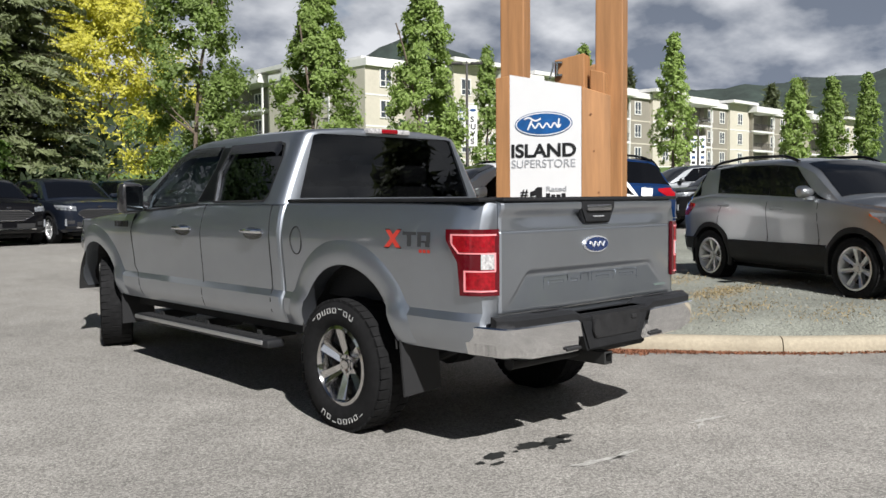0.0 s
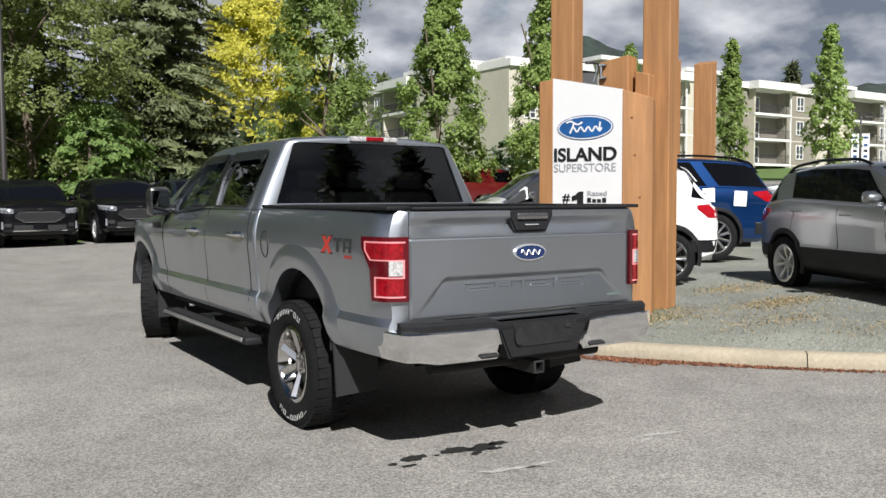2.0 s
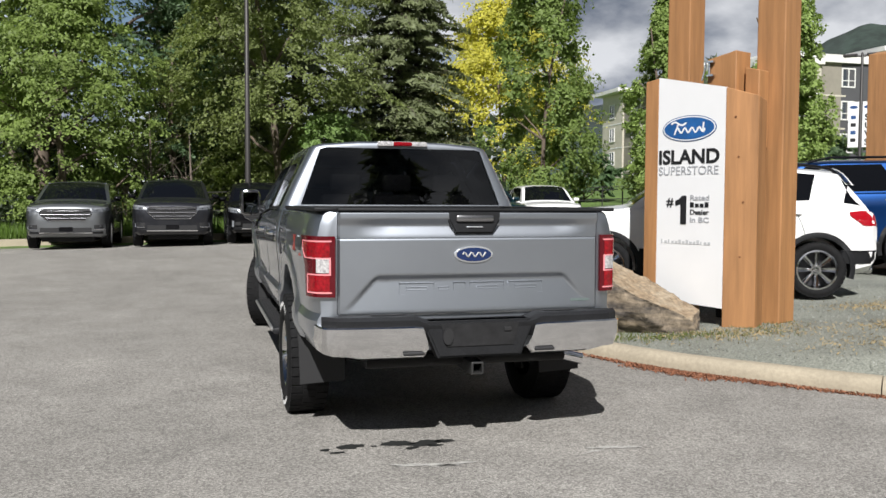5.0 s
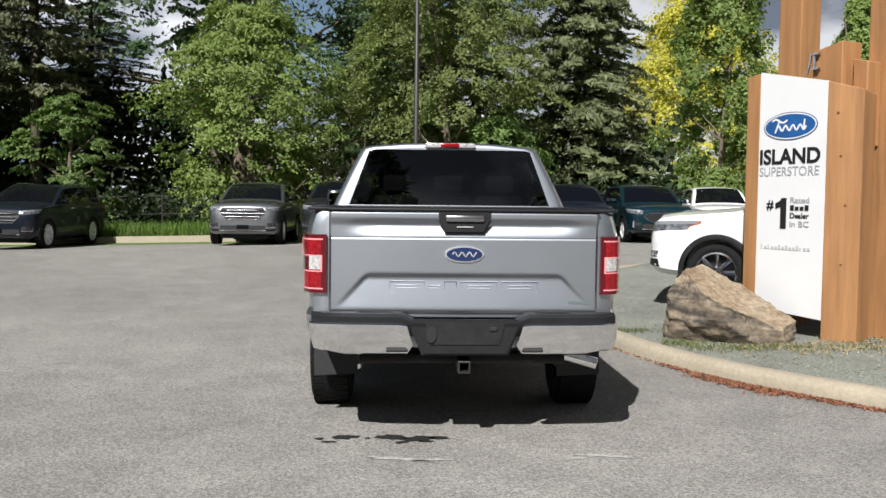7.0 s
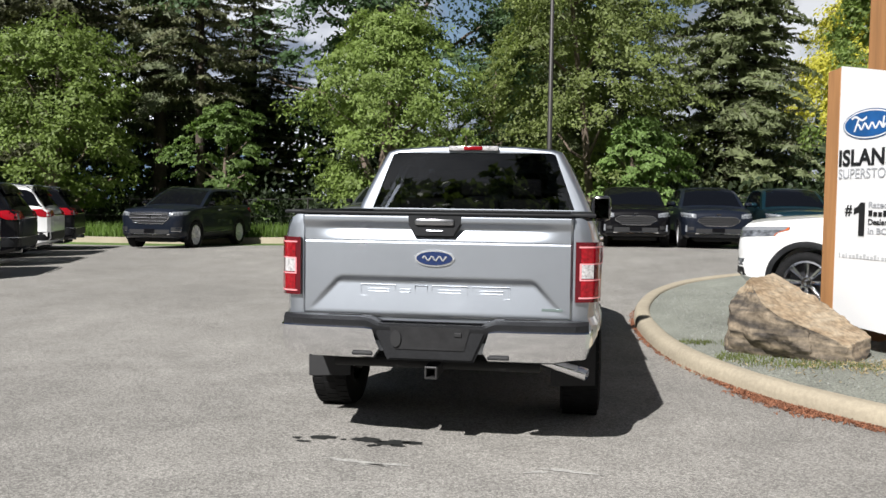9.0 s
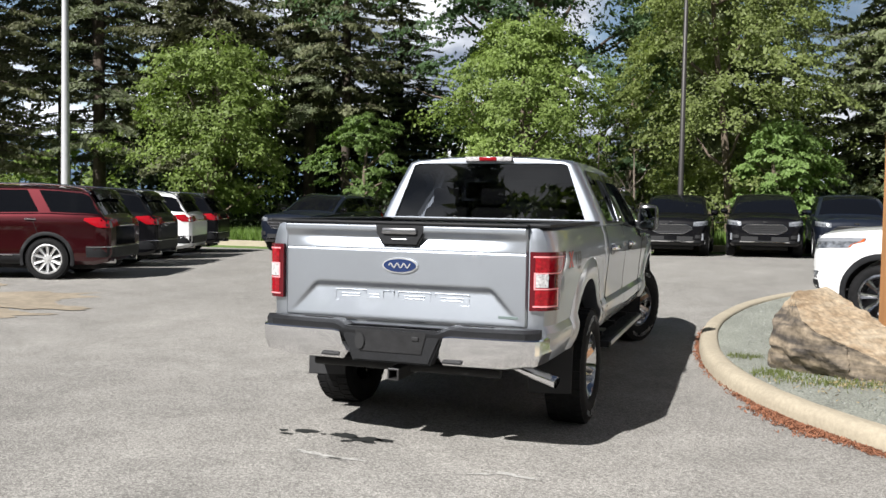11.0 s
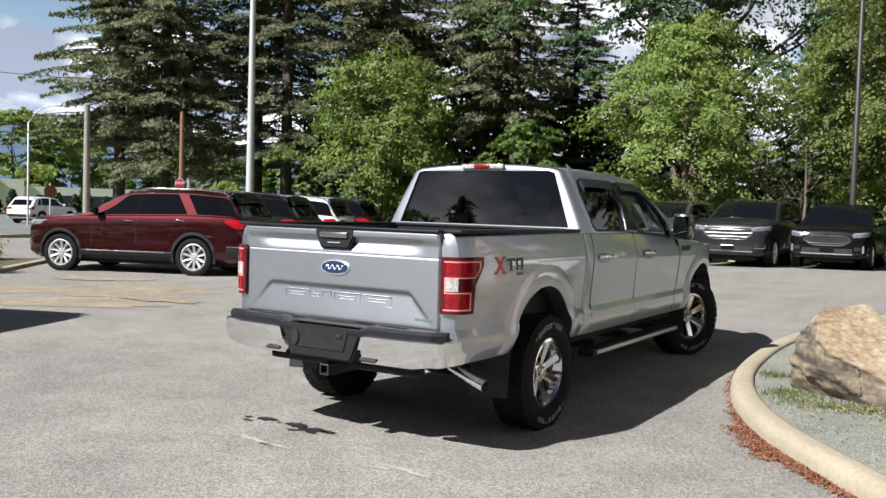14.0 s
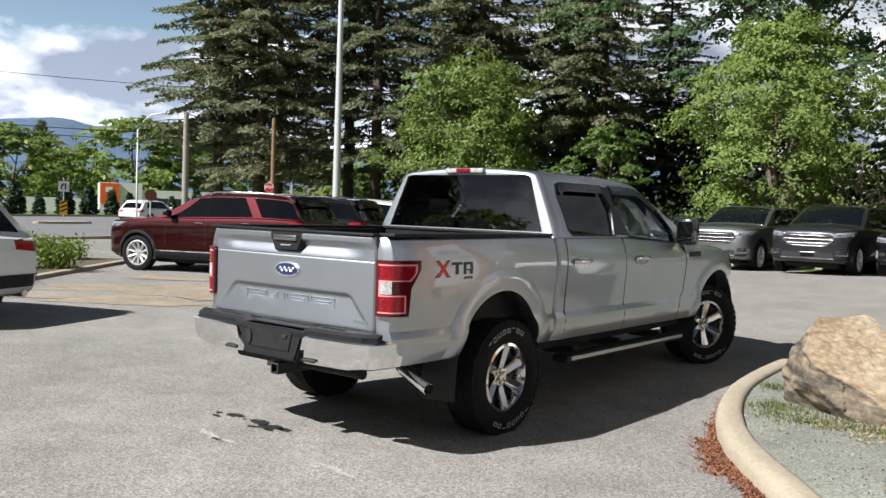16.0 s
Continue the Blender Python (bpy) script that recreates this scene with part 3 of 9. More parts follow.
def suv(kind, paint, label, m, roof_rail=CHROME, lower=PLASTIC, spokes=10, group="parked cars", silver_bar=True, name="parked_car", dark_tail=False, alloy=None):
    """A parked utility car. Its nose points along -y, its origin lies on the ground under the middle."""
    s = SUV_KINDS[kind]
    big, small_ = kind == "large", kind == "small"
    car = thing(name, label, "car", m, group)
    L, w, H, belt, hood, zb, R = s["L"], s["w"], s["H"], s["belt"], s["hood"], s["zb"], s["r"]
    cowl, rf, rr_, tail = s["cowl"], s["rf"], s["rr"], s["tail"]
    y0 = -L / 2
    fa, ra = s["fo"], s["fo"] + s["wb"]
    fy, ry = y0 + fa, y0 + ra

    def section(q):
        """Half a cross section, from under the floor up to the middle of the roof, q metres behind the nose."""
        wd = w * float(np.interp(q, (0, 0.03, 0.10, 0.25, 0.5, 0.9, L - 0.7, L - 0.25, L - 0.07, L), (0.70, 0.79, 0.88, 0.945, 0.985, 1, 1, 0.975, 0.93, 0.86)))
        b = zb + float(np.interp(q, (0, 0.1, 0.3, L - 0.3, L - 0.05, L), (0.10, 0.03, 0, 0, 0.06, 0.14)))
        sh = float(np.interp(q, (0, 0.05, 0.18, 0.6, cowl, ra, L - 0.2, L - 0.04, L), (hood - 0.20, hood - 0.13, hood - 0.07, hood, belt - 0.02, belt + (0.07 if small_ else 0.04), belt + 0.02, belt - 0.06, belt - 0.16)))
        c = float(np.interp(q, (0, 0.04, 0.12, 0.35, 0.8, cowl - 0.08, cowl, rf - 0.25, rf, rf + 0.4, (rf + rr_) / 2 + 0.2, rr_ - 0.4, rr_, tail, L - 0.03, L),
                            (hood - 0.15, hood - 0.05, hood + 0.02, hood + 0.055, hood + 0.09, belt + 0.03, belt + 0.05, H - 0.145, H - 0.05, H - 0.01, H, H - 0.03, H - 0.07, belt + 0.03, belt - 0.04, belt - 0.12)))
        c = max(c, sh + 0.01)
        h = max(0.0, c - 0.05 - sh)
        t = sh - b
        x10 = wd - 0.10 - 0.34 * h
        return [(0, b), (wd - 0.13, b), (wd - 0.035, b + min(0.07, 0.12 * t)), (wd - 0.004, b + min(0.28, 0.36 * t)), (wd - 0.022, b + min(0.36, 0.5 * t)), (wd, b + max(0.58 * t, t - 0.24)), (wd - 0.006, b + max(0.8 * t, t - 0.11)),
                (wd - 0.040, sh - 0.012), (wd - 0.068, sh + 0.012 * min(1, h / 0.05)), (wd - 0.068 - 0.30 * h * 0.93, sh + max(h * 0.93, 0.012 * min(1, h / 0.05) + 0.001)), (x10, sh + h + 0.002),
                (0.72 * x10, c - 0.018), (0.4 * x10, c - 0.004), (0, c)]
    marks = sorted({0, 0.015, 0.03, 0.05, 0.08, 0.12, 0.18, 0.25, 0.35, 0.5, 0.65, 0.8, fa, cowl - 0.08, cowl, rf, rr_, tail, L - 0.12, L - 0.07, L - 0.04, L - 0.02, L} | {round(cowl + (rf - cowl) * k / 8, 3) for k in range(1, 8)} | {round(rf + (rr_ - rf) * k / 14, 3) for k in range(1, 14)} | {round(rr_ + (tail - rr_) * k / 5, 3) for k in range(1, 5)})
    table = [(q, section(q)) for q in marks]
    bm = bmesh.new()
    section_loft(bm, [(y0 + q, h) for q, h in table])
    cut = []
    for yy in (fy, ry):
        for sx in (-1, 1):
            c = bmesh.new()
            rings = lathe(c, [(sx * (w - 0.36), R + 0.055), (sx * 1.3, R + 0.055)], "X", 32, centre=(0, yy, R + 0.01))
            c.faces.new(rings[0][::-1]); c.faces.new(rings[1])
            cut.append(c)
    part("body", carved(bm, cut), paint, car, smooth=28)

    def x_at(half, z):
        """How far out a section reaches at a height; below nothing where it does not reach that high."""
        best = -1.0
        for (xa, za), (xb, zb_) in zip(half[1:], half[2:]):
            if za <= z <= zb_ and zb_ > za:
                best = max(best, xa + (xb - xa) * (z - za) / (zb_ - za))
        return best
    near, far_ = [(0.62 * (k / 60) ** 1.5, section(0.62 * (k / 60) ** 1.5)) for k in range(61)], [(L - 0.35 * k / 60, section(L - 0.35 * k / 60)) for k in range(61)]

    def reach(x, z, front=True):
        """The place along the car at which its end skin lies, x out and z up."""
        rows_ = near if front else far_
        for q, half in rows_:
            if x_at(half, z) >= x:
                return q
        return rows_[-1][0]

    def side_x(q, z):
        return max(x_at(section(q), z), 0.2)

    def skin(g, rows_):
        for a, b in zip(rows_, rows_[1:]):
            for k in range(len(a) - 1):
                g.faces.new((a[k], a[k + 1], b[k + 1], b[k]))

    def shell(rows_, name_, mat_, parent=car, thick=0.012, label_="", smooth=45):
        """A curved sheet through rows of places, with an edge turned in towards the body."""
        g = bmesh.new()
        skin(g, [[g.verts.new(p) for p in r] for r in rows_])
        bmesh.ops.recalc_face_normals(g, faces=g.faces)
        mid = sum((f.calc_center_median() for f in g.faces), Vector()) / len(g.faces)
        if sum(f.normal.dot(mid - Vector((0, 0, 0.9))) for f in g.faces) < 0:
            bmesh.ops.reverse_faces(g, faces=g.faces)
        edge_ = [e for e in g.edges if e.is_boundary]
        made = bmesh.ops.extrude_edge_only(g, edges=edge_)["geom"]
        for v in made:
            if isinstance(v, bmesh.types.BMVert):
                v.co += (Vector((0, v.co.y * 0.6, 0.85)) - v.co).normalized() * thick
        bmesh.ops.recalc_face_normals(g, faces=g.faces)
        return part(name_, g, mat_, parent, label_, smooth=smooth)

    def side_sheet(sx, corners, name_, mat_, out=0.004, v0=0.05, v1=0.97, n=8, label_=""):
        """A sheet on the upper side: corners are the lengths (low front, low rear, high front, high rear)."""
        a, b, c, d_ = corners
        rows_ = []
        for i in range(n + 1):
            u = i / n
            row = []
            for j in range(5):
                v = v0 + (v1 - v0) * j / 4
                q = (a + (b - a) * u) * (1 - j / 4) + (c + (d_ - c) * u) * j / 4
                h = section(q)
                x, z = h[8][0] + (h[9][0] - h[8][0]) * v, h[8][1] + (h[9][1] - h[8][1]) * v
                row.append((sx * (x + out), y0 + q, z))
            rows_.append(row)
        return shell(rows_, name_, mat_, thick=0.014, label_=label_)

    def top_sheet(qa, qb, share, name_, mat_, out, n=6):
        """A sheet across the car: windscreen, rear window or roof skin."""
        rows_ = []
        for i in range(n + 1):
            q = qa + (qb - qa) * i / n
            h = section(q)
            xs_, zs_ = [p[0] for p in h[10:]][::-1], [p[1] for p in h[10:]][::-1]
            half_ = h[10][0] * share
            rows_.append([(half_ * k / 5, y0 + q + out[0], float(np.interp(abs(half_ * k / 5), xs_, zs_)) + out[1]) for k in range(-5, 6)])
        return shell(rows_, name_, mat_, thick=0.014)

    top_sheet(cowl + 0.04, rf - 0.03, 0.94, "windscreen", SUV_GLASS, (-0.003, 0.004))
    top_sheet(rr_ + 0.05, tail - 0.02, 0.95 if big else 0.86, "rear_window", SUV_GLASS, (0.004, 0.003))
    # side glass, pillars and handles
    pb = (fa + ra) / 2 + (0.22 if big else 0.12)
    if big:
        lights = ((cowl + 0.30, pb - 0.05, rf + 0.05, pb + 0.01), (pb + 0.05, ra - 0.16, pb + 0.11, ra - 0.42), (ra + 0.06, tail - 0.06, ra - 0.20, rr_ + 0.03))
    elif small_:
        lights = ((cowl + 0.22, pb - 0.04, rf + 0.04, pb + 0.0), (pb + 0.06, ra - 0.10, pb + 0.10, ra - 0.02), (ra + 0.30, tail - 0.10, ra + 0.36, rr_ + 0.02))
    else:
        lights = ((cowl + 0.26, pb - 0.04, rf + 0.05, pb + 0.0), (pb + 0.06, ra - 0.08, pb + 0.10, ra - 0.14), (ra + 0.0, ra + 0.34, ra - 0.06, ra + 0.10))
    for sx in (-1, 1):
        for k, cs_ in enumerate(lights):
            side_sheet(sx, cs_, ("front_side_window", "rear_side_window", "quarter_window")[k], SUV_GLASS)
        side_sheet(sx, (pb - 0.05, pb + 0.05, pb + 0.01, pb + 0.11), "door_pillar", TRIM_BLACK, 0.005, n=2)
        side_sheet(sx, (cowl + 0.14, cowl + 0.28, rf - 0.08, rf + 0.03), "mirror_corner", TRIM_BLACK, 0.003, v1=0.7, n=2)
        if big:
            side_sheet(sx, (tail - 0.055, tail - 0.005, rr_ + 0.035, rr_ + 0.10), "tail_pillar", TRIM_BLACK, 0.003, n=2)
        # bright line under the windows
        for qh in (pb - 0.16, ra - 0.30):
            zh = belt - 0.10 + (0.03 if qh > pb else 0)
            x = side_x(qh, zh)
            g = bmesh.new()
            sweep(g, [(sx * (x - 0.01), y0 + qh - 0.10, zh), (sx * (x + 0.022), y0 + qh - 0.08, zh + 0.004), (sx * (x + 0.026), y0 + qh, zh + 0.006), (sx * (x + 0.022), y0 + qh + 0.08, zh + 0.004), (sx * (x - 0.01), y0 + qh + 0.10, zh)], 0.013, 8)
            part("door_handle", g, CHROME if silver_bar else paint, car, smooth=50)
        for qh, lean in ((cowl + 0.22, 0.05), (pb + 0.0, 0.03), (ra - 0.12, -0.16)):
            g = bmesh.new()
            rows_ = []
            for k in range(9):
                z = zb + 0.24 + (belt - 0.02 - zb - 0.24) * k / 8
                q = qh + lean * (k / 8) ** 2 - (max(0.0, (R + 0.10) ** 2 - (z - R) ** 2) ** 0.5 - 0.17 if qh > ra - 0.2 and z < R * 2 else 0)
                x = side_x(q, z)
                rows_.append([g.verts.new((sx * (x + e), y0 + q + d_, z)) for e, d_ in ((-0.02, -0.004), (0.0015, -0.004), (0.0015, 0.004), (-0.02, 0.004))])
            skin(g, rows_)
            bmesh.ops.recalc_face_normals(g, faces=g.faces)
            part("door_seal", g, RUBBER, car)
        # door mirror
        qm, zm = cowl + 0.34, belt + 0.02
        xm = side_x(qm, belt - 0.02)
        g = bmesh.new()
        box(g, (xm - 0.03, y0 + qm, zm - 0.02), (xm + 0.10, y0 + qm + 0.06, zm + 0.03), 0.012)
        box(g, (xm + 0.03, y0 + qm - 0.07, zm + 0.01), (xm + 0.22, y0 + qm + 0.08, zm + 0.15), 0.05)
        for v in g.verts:
            if v.co.y < y0 + qm:
                v.co.z = zm + 0.07 + (v.co.z - zm - 0.07) * 0.7
            v.co.x *= sx
        bmesh.ops.recalc_face_normals(g, faces=g.faces)
        part("door_mirror", g, TRIM_BLACK if big else paint, car, smooth=50)
        # roof rail
        if roof_rail is not None:
            g = bmesh.new()
            line = []
            for k in range(15):
                t = k / 14
                q = rf + 0.10 + (rr_ - rf - 0.06) * t
                h = section(q)
                line.append((sx * (h[10][0] - 0.015), y0 + q, h[10][1] + 0.014 + 0.050 * min(1, 9 * t, 9 * (1 - t))))
            sweep(g, line, 0.019, 8)
            part("roof_rail", g, roof_rail, car, smooth=50)
        # wheels and the black arches round them
        for q in (fa, ra):
            wheel(car, (sx * (w - 0.125), y0 + q, R), R, 0.24, sx, spokes=spokes, rim_share=0.70, finish=alloy or SUV_WHEEL)
            g = bmesh.new()
            rows_ = []
            R0, R1 = R + 0.048, R + 0.112
            for k in range(27):
                a = radians(-16 + k * (212 / 26))
                c_, sn = math.cos(a), math.sin(a)
                row = []
                for o, rr2 in ((-0.10, R0), (0.014, R0), (0.018, R0 + 0.02), (0.004, R1), (-0.03, R1 + 0.002)):
                    z = R + 0.01 + sn * rr2
                    row.append(g.verts.new((sx * (side_x(q + c_ * rr2, max(z, zb + 0.07)) + o), y0 + q + c_ * rr2, z)))
                rows_.append(row)
            skin(g, rows_)
            bmesh.ops.recalc_face_normals(g, faces=g.faces)
            part("arch_trim", g, lower, car, smooth=40)
            g = bmesh.new()
            rows_ = []
            for k in range(17):
                a = math.pi * k / 16
                rows_.append([g.verts.new((sx * x, y0 + q + (R + 0.052) * math.cos(a), R + 0.01 + (R + 0.052) * math.sin(a))) for x in (w - 0.35, w - 0.03)])
            skin(g, rows_)
            part("arch_liner", g, UNDER, car)
        # sill cladding following the flank
        zt_ = zb + (0.30 if small_ else 0.19)
        rows_ = []
        for k in range(11):
            q = fa + R + 0.07 + (ra - fa - 2 * R - 0.14) * k / 10
            rows_.append([(sx * (side_x(q, z) + o), y0 + q, z) for z, o in ((zb + 0.001, 0.004), (zb + 0.07, 0.009), (zb + 0.14, 0.012), (zt_ - 0.01, 0.012), (zt_, 0.004))])
        shell(rows_, "sill_trim", lower)
        if silver_bar:
            g = bmesh.new()
            sweep(g, [(sx * (side_x(q, zb + 0.17) + 0.016), y0 + q, zb + 0.175) for q in [fa + R + 0.22 + (ra - fa - 2 * R - 0.44) * k / 8 for k in range(9)]], 0.013, 6)
            part("sill_strip", g, CHROME, car, smooth=60)
        # head and tail lamps in the curve of the ends
        xo = w * (0.974 if small_ else 0.962)
        rows_ = []
        for k in range(13):
            t = k / 12
            x = (w * 0.60 if not small_ else w * 0.56) + (xo - (w * 0.60 if not small_ else w * 0.56)) * (1 - (1 - t) ** 2)
            zl = hood - (0.19 if big else 0.20) + 0.045 * t
            zh = hood - (0.085 if big else 0.09) + 0.05 * t - 0.03 * max(0, t - 0.6)
            rows_.append([(sx * (x + 0.006), y0 + reach(x, z) - 0.010, z) for z in (zl, zl + (zh - zl) * 0.33, zl + (zh - zl) * 0.66, zh)])
        head = shell(rows_, "headlamp", HEADLAMP, thick=0.03)
        shell([[(p[0] * 1.002, p[1] - 0.004, p[2] + (0.004 if j else 0)) for j, p in enumerate(r[2:])] for r in rows_[1:12]], "light_bar", SIGN_PALE, head, thick=0.004)
        if small_:
            shell([[(p[0] * 1.004, p[1] - 0.004, p[2]) for p in r] for r in rows_[11:]], "indicator", LAMP_AMBER, head, 0.005, "amber indicator")
        rows_ = []
        for k in range(7):
            x = w * (0.66 + 0.23 * k / 6)
            zl, zh = zb + 0.22, zb + (0.33 if big else 0.30)
            rows_.append([(sx * x, y0 + reach(x, z) - 0.006, z) for z in (zl, (zl + zh) / 2, zh)])
        fog = shell(rows_, "fog_lamp", RUBBER if not small_ else HEADLAMP, thick=0.02)
        if not small_:
            g = bmesh.new()
            if big:
                sweep(g, [(p[0], p[1] - 0.008, p[2]) for p in (rows_[0][0], rows_[3][0], rows_[6][0], rows_[6][2])], 0.011, 6)
            else:
                tube(g, (rows_[5][0][0], rows_[5][0][1] - 0.008, zb + 0.17), (rows_[5][2][0], rows_[5][2][1] - 0.008, zb + 0.34), 0.030, 0.022, 10)
            part("fog_trim", g, CHROME if big else SIGN_PALE, fog, smooth=50)
        zl0, zh0 = (belt - 0.20, belt - 0.012) if big else (belt - 0.20, belt - 0.02)
        pts_ = [("s", L - (0.46 if big else 0.34) + (0.30 if big else 0.20) * k / 5) for k in range(6)] + [("r", w * (0.93 - 0.45 * k / 7)) for k in range(8)]
        rows_ = []
        for k, (kind_, a) in enumerate(pts_):
            t = k / 13
            grow_ = min(1.0, 0.25 + 2.4 * t) * (1.0 if t < 0.6 else 1.0 - 0.9 * (t - 0.6))
            zc_ = zh0 - 0.015 - (zh0 - zl0) * 0.46 * min(1, 0.35 + 2 * t)
            zl, zh = zc_ - (zh0 - zl0) * 0.5 * grow_, min(zh0, zc_ + (zh0 - zl0) * 0.5 * grow_)
            row = []
            for j in range(4):
                z = zl + (zh - zl) * j / 3
                if kind_ == "s":
                    row.append((sx * (side_x(a, z) + 0.008), y0 + a, z))
                else:
                    row.append((sx * (a + 0.006), y0 + reach(a, z, False) + 0.010, z))
            rows_.append(row)
        lamp = shell(rows_, "tail_lamp", CAR_RED_LENS, thick=0.03)
        shell([[(p[0] * 1.003, p[1] + 0.004, p[2] - 0.002) for p in r[:3]] for r in rows_[7:9]], "reversing_lens", SIGN_PALE, lamp, 0.004)
        g = bmesh.new()
        tube(g, (sx * (w - 0.34), y0 + L - 0.25, zb + 0.06), (sx * (w - 0.34), y0 + L + 0.01, zb + 0.06), 0.045, sides=12)
        part("exhaust_tip", g, PIPE, car)
    # nose: grille, badge, bumper
    gz, gt = hood - (0.40 if big else 0.40), hood - (0.10 if big else 0.16)
    gm = gz + (gt - gz) * 0.58

    def grille_half(z):
        return w * float(np.interp(z, (gz, gm, gt), (0.42, 0.62, 0.55) if big else (0.36, 0.60, 0.44)))
    rows_ = []
    for k in range(7):
        z = gz + (gt - gz) * k / 6
        rows_.append([(grille_half(z) * j / 6, y0 + reach(abs(grille_half(z) * j / 6), z) - 0.008, z) for j in range(-6, 7)])
    grille = shell(rows_, "grille", RUBBER, thick=0.03)
    loop = [r[0] for r in rows_] + rows_[-1][1:] + [r[-1] for r in rows_[::-1]][1:] + rows_[0][::-1][1:-1]
    g = bmesh.new()
    sweep(g, [(p[0], p[1] - 0.006, p[2]) for p in loop], 0.010 if big else 0.007, 6, closed=True)
    part("grille_frame", g, CHROME, grille, smooth=60)
    for k in range(3 if big else 4):
        z = gz + (gt - gz) * ((0.20, 0.50, 0.80)[k] if big else 0.2 + 0.2 * k)
        g = bmesh.new()
        sweep(g, [(grille_half(z) * 0.96 * j / 8, y0 + reach(abs(grille_half(z) * 0.96 * j / 8), z) - 0.014, z) for j in range(-8, 9)], 0.017 if big else 0.005, 6)
        part("grille_bar", g, SATIN if big else DARK_BAR, grille, smooth=60)
    g = bmesh.new()
    zbg = gt - 0.10 if big else hood - 0.10
    prism(g, ellipse(0.06, 0.024, 24), 0.012, basis((0, y0 + reach(0, zbg) - 0.012, zbg), (1, 0, 0), (0, 0, 1)))
    part("front_badge", g, DARK_BAR, car)
    rows_ = []
    for k in range(5):
        z = zb + 0.13 + 0.13 * k / 4
        rows_.append([(w * 0.60 * j / 6, y0 + reach(abs(w * 0.60 * j / 6), z) - 0.006, z) for j in range(-6, 7)])
    shell(rows_, "lower_intake", RUBBER, thick=0.03)
    for nm_, za, zc_, mat_, out_, sh_ in (("front_bumper", zb + 0.105, zb + (0.20 if small_ else 0.16), lower, 0.012, 0.94), ("skid_strip", zb + 0.115, zb + 0.14, CHROME, 0.024, 0.62)):
        rows_ = []
        for k in range(3):
            z = za + (zc_ - za) * k / 2
            rows_.append([(w * sh_ * j / 10, y0 + reach(abs(w * sh_ * j / 10), z) - out_, z) for j in range(-10, 11)])
        shell(rows_, nm_, mat_, thick=0.04)
    g = bmesh.new()
    box(g, (-0.16, y0 - 0.020, zb + 0.17), (0.16, y0 + 0.05, zb + 0.28), 0.008)
    part("plate_holder", g, TRIM_BLACK, car)
    # tail: bumper, garnish, spoiler, plate recess
    zt_ = zb + (0.34 if big else 0.30)
    rows_ = []
    for k in range(4):
        z = zb + 0.145 + (zt_ - zb - 0.145) * k / 3
        arc = [(sx * x_, q_) for sx, x_, q_ in [(-1, side_x(L - 0.42, z) + 0.01, L - 0.42), (-1, side_x(L - 0.2, z) + 0.012, L - 0.2)] + [((-1 if j < 0 else 1), abs(w * 0.90 * j / 8), reach(abs(w * 0.90 * j / 8), z, False) + 0.016) for j in range(-8, 9)] + [(1, side_x(L - 0.2, z) + 0.012, L - 0.2), (1, side_x(L - 0.42, z) + 0.01, L - 0.42)]]
        rows_.append([(x, y0 + q, z) for x, q in arc])
    bump = shell(rows_, "rear_bumper", lower, thick=0.03)
    g = bmesh.new()
    sweep(g, [(p[0] * 1.003, p[1] + (0.006 if abs(p[0]) < w * 0.92 else 0), p[2]) for p in rows_[-1]], 0.008, 6)
    part("bumper_strip", g, CHROME if big else lower, bump, smooth=60)
    zg = belt - 0.17
    if dark_tail or big:
        rows_ = []
        for k in range(6):
            z = zt_ + 0.02 + (belt - 0.14 - zt_) * k / 5
            xg = w * 0.58
            rows_.append([(xg * j / 6, y0 + reach(abs(xg * j / 6), z, False) + 0.004, z) for j in range(-6, 7)])
        shell(rows_, "tailgate", TRIM_BLACK if dark_tail else paint, thick=0.02)
    g = bmesh.new()
    sweep(g, [(w * 0.46 * j / 6, y0 + reach(abs(w * 0.46 * j / 6), zg, False) + 0.016, zg) for j in range(-6, 7)], 0.020 if big else 0.010, 6)
    part("tailgate_strip", g, CHROME if big else paint, car, smooth=60)
    top_sheet(rr_ - 0.03, rr_ + 0.14, 0.93, "rear_spoiler", TRIM_BLACK if big else paint, (0.05, 0.035), 3)
    g = bmesh.new()
    box(g, (-(w - 0.38), y0 + 0.3, 0.19), (w - 0.38, y0 + L - 0.3, zb + 0.02), 0.02)
    part("underbody", g, UNDER, car)
    return car


SIGN_PALE = material("pale_lamp_lens", (0.20, 0.21, 0.225), rough=0.2, coat=0.4)
SATIN = material("satin_chrome", (0.15, 0.15, 0.16), rough=0.25, metal=1.0)
DARK_BAR = material("dark_chrome_bar", (0.10, 0.10, 0.105), rough=0.25, metal=0.8)
SUV_WHEEL = material("bright_machined_alloy", (0.72, 0.72, 0.72), rough=0.38, metal=0.75, large=0.05, large_scale=8)
BLACK_PAINT = car_paint("black_paint", (0.004, 0.004, 0.005), metal=0.0, rough=0.4, spec=0.05, coat=0.45)
NAVY_PAINT = car_paint("near_black_blue_paint", (0.009, 0.012, 0.020), metal=0.1, rough=0.35, spec=0.1, coat=0.55)
TEAL_PAINT = car_paint("dark_teal_paint", (0.008, 0.030, 0.042), metal=0.5, rough=0.32, spec=0.15, coat=0.6)
GREY_PAINT = car_paint("dark_grey_paint", (0.028, 0.029, 0.034), metal=0.6, rough=0.38, spec=0.15, coat=0.6)
SILVER_PAINT = car_paint("light_silver_paint", (0.20, 0.21, 0.22), metal=0.9, rough=0.42)
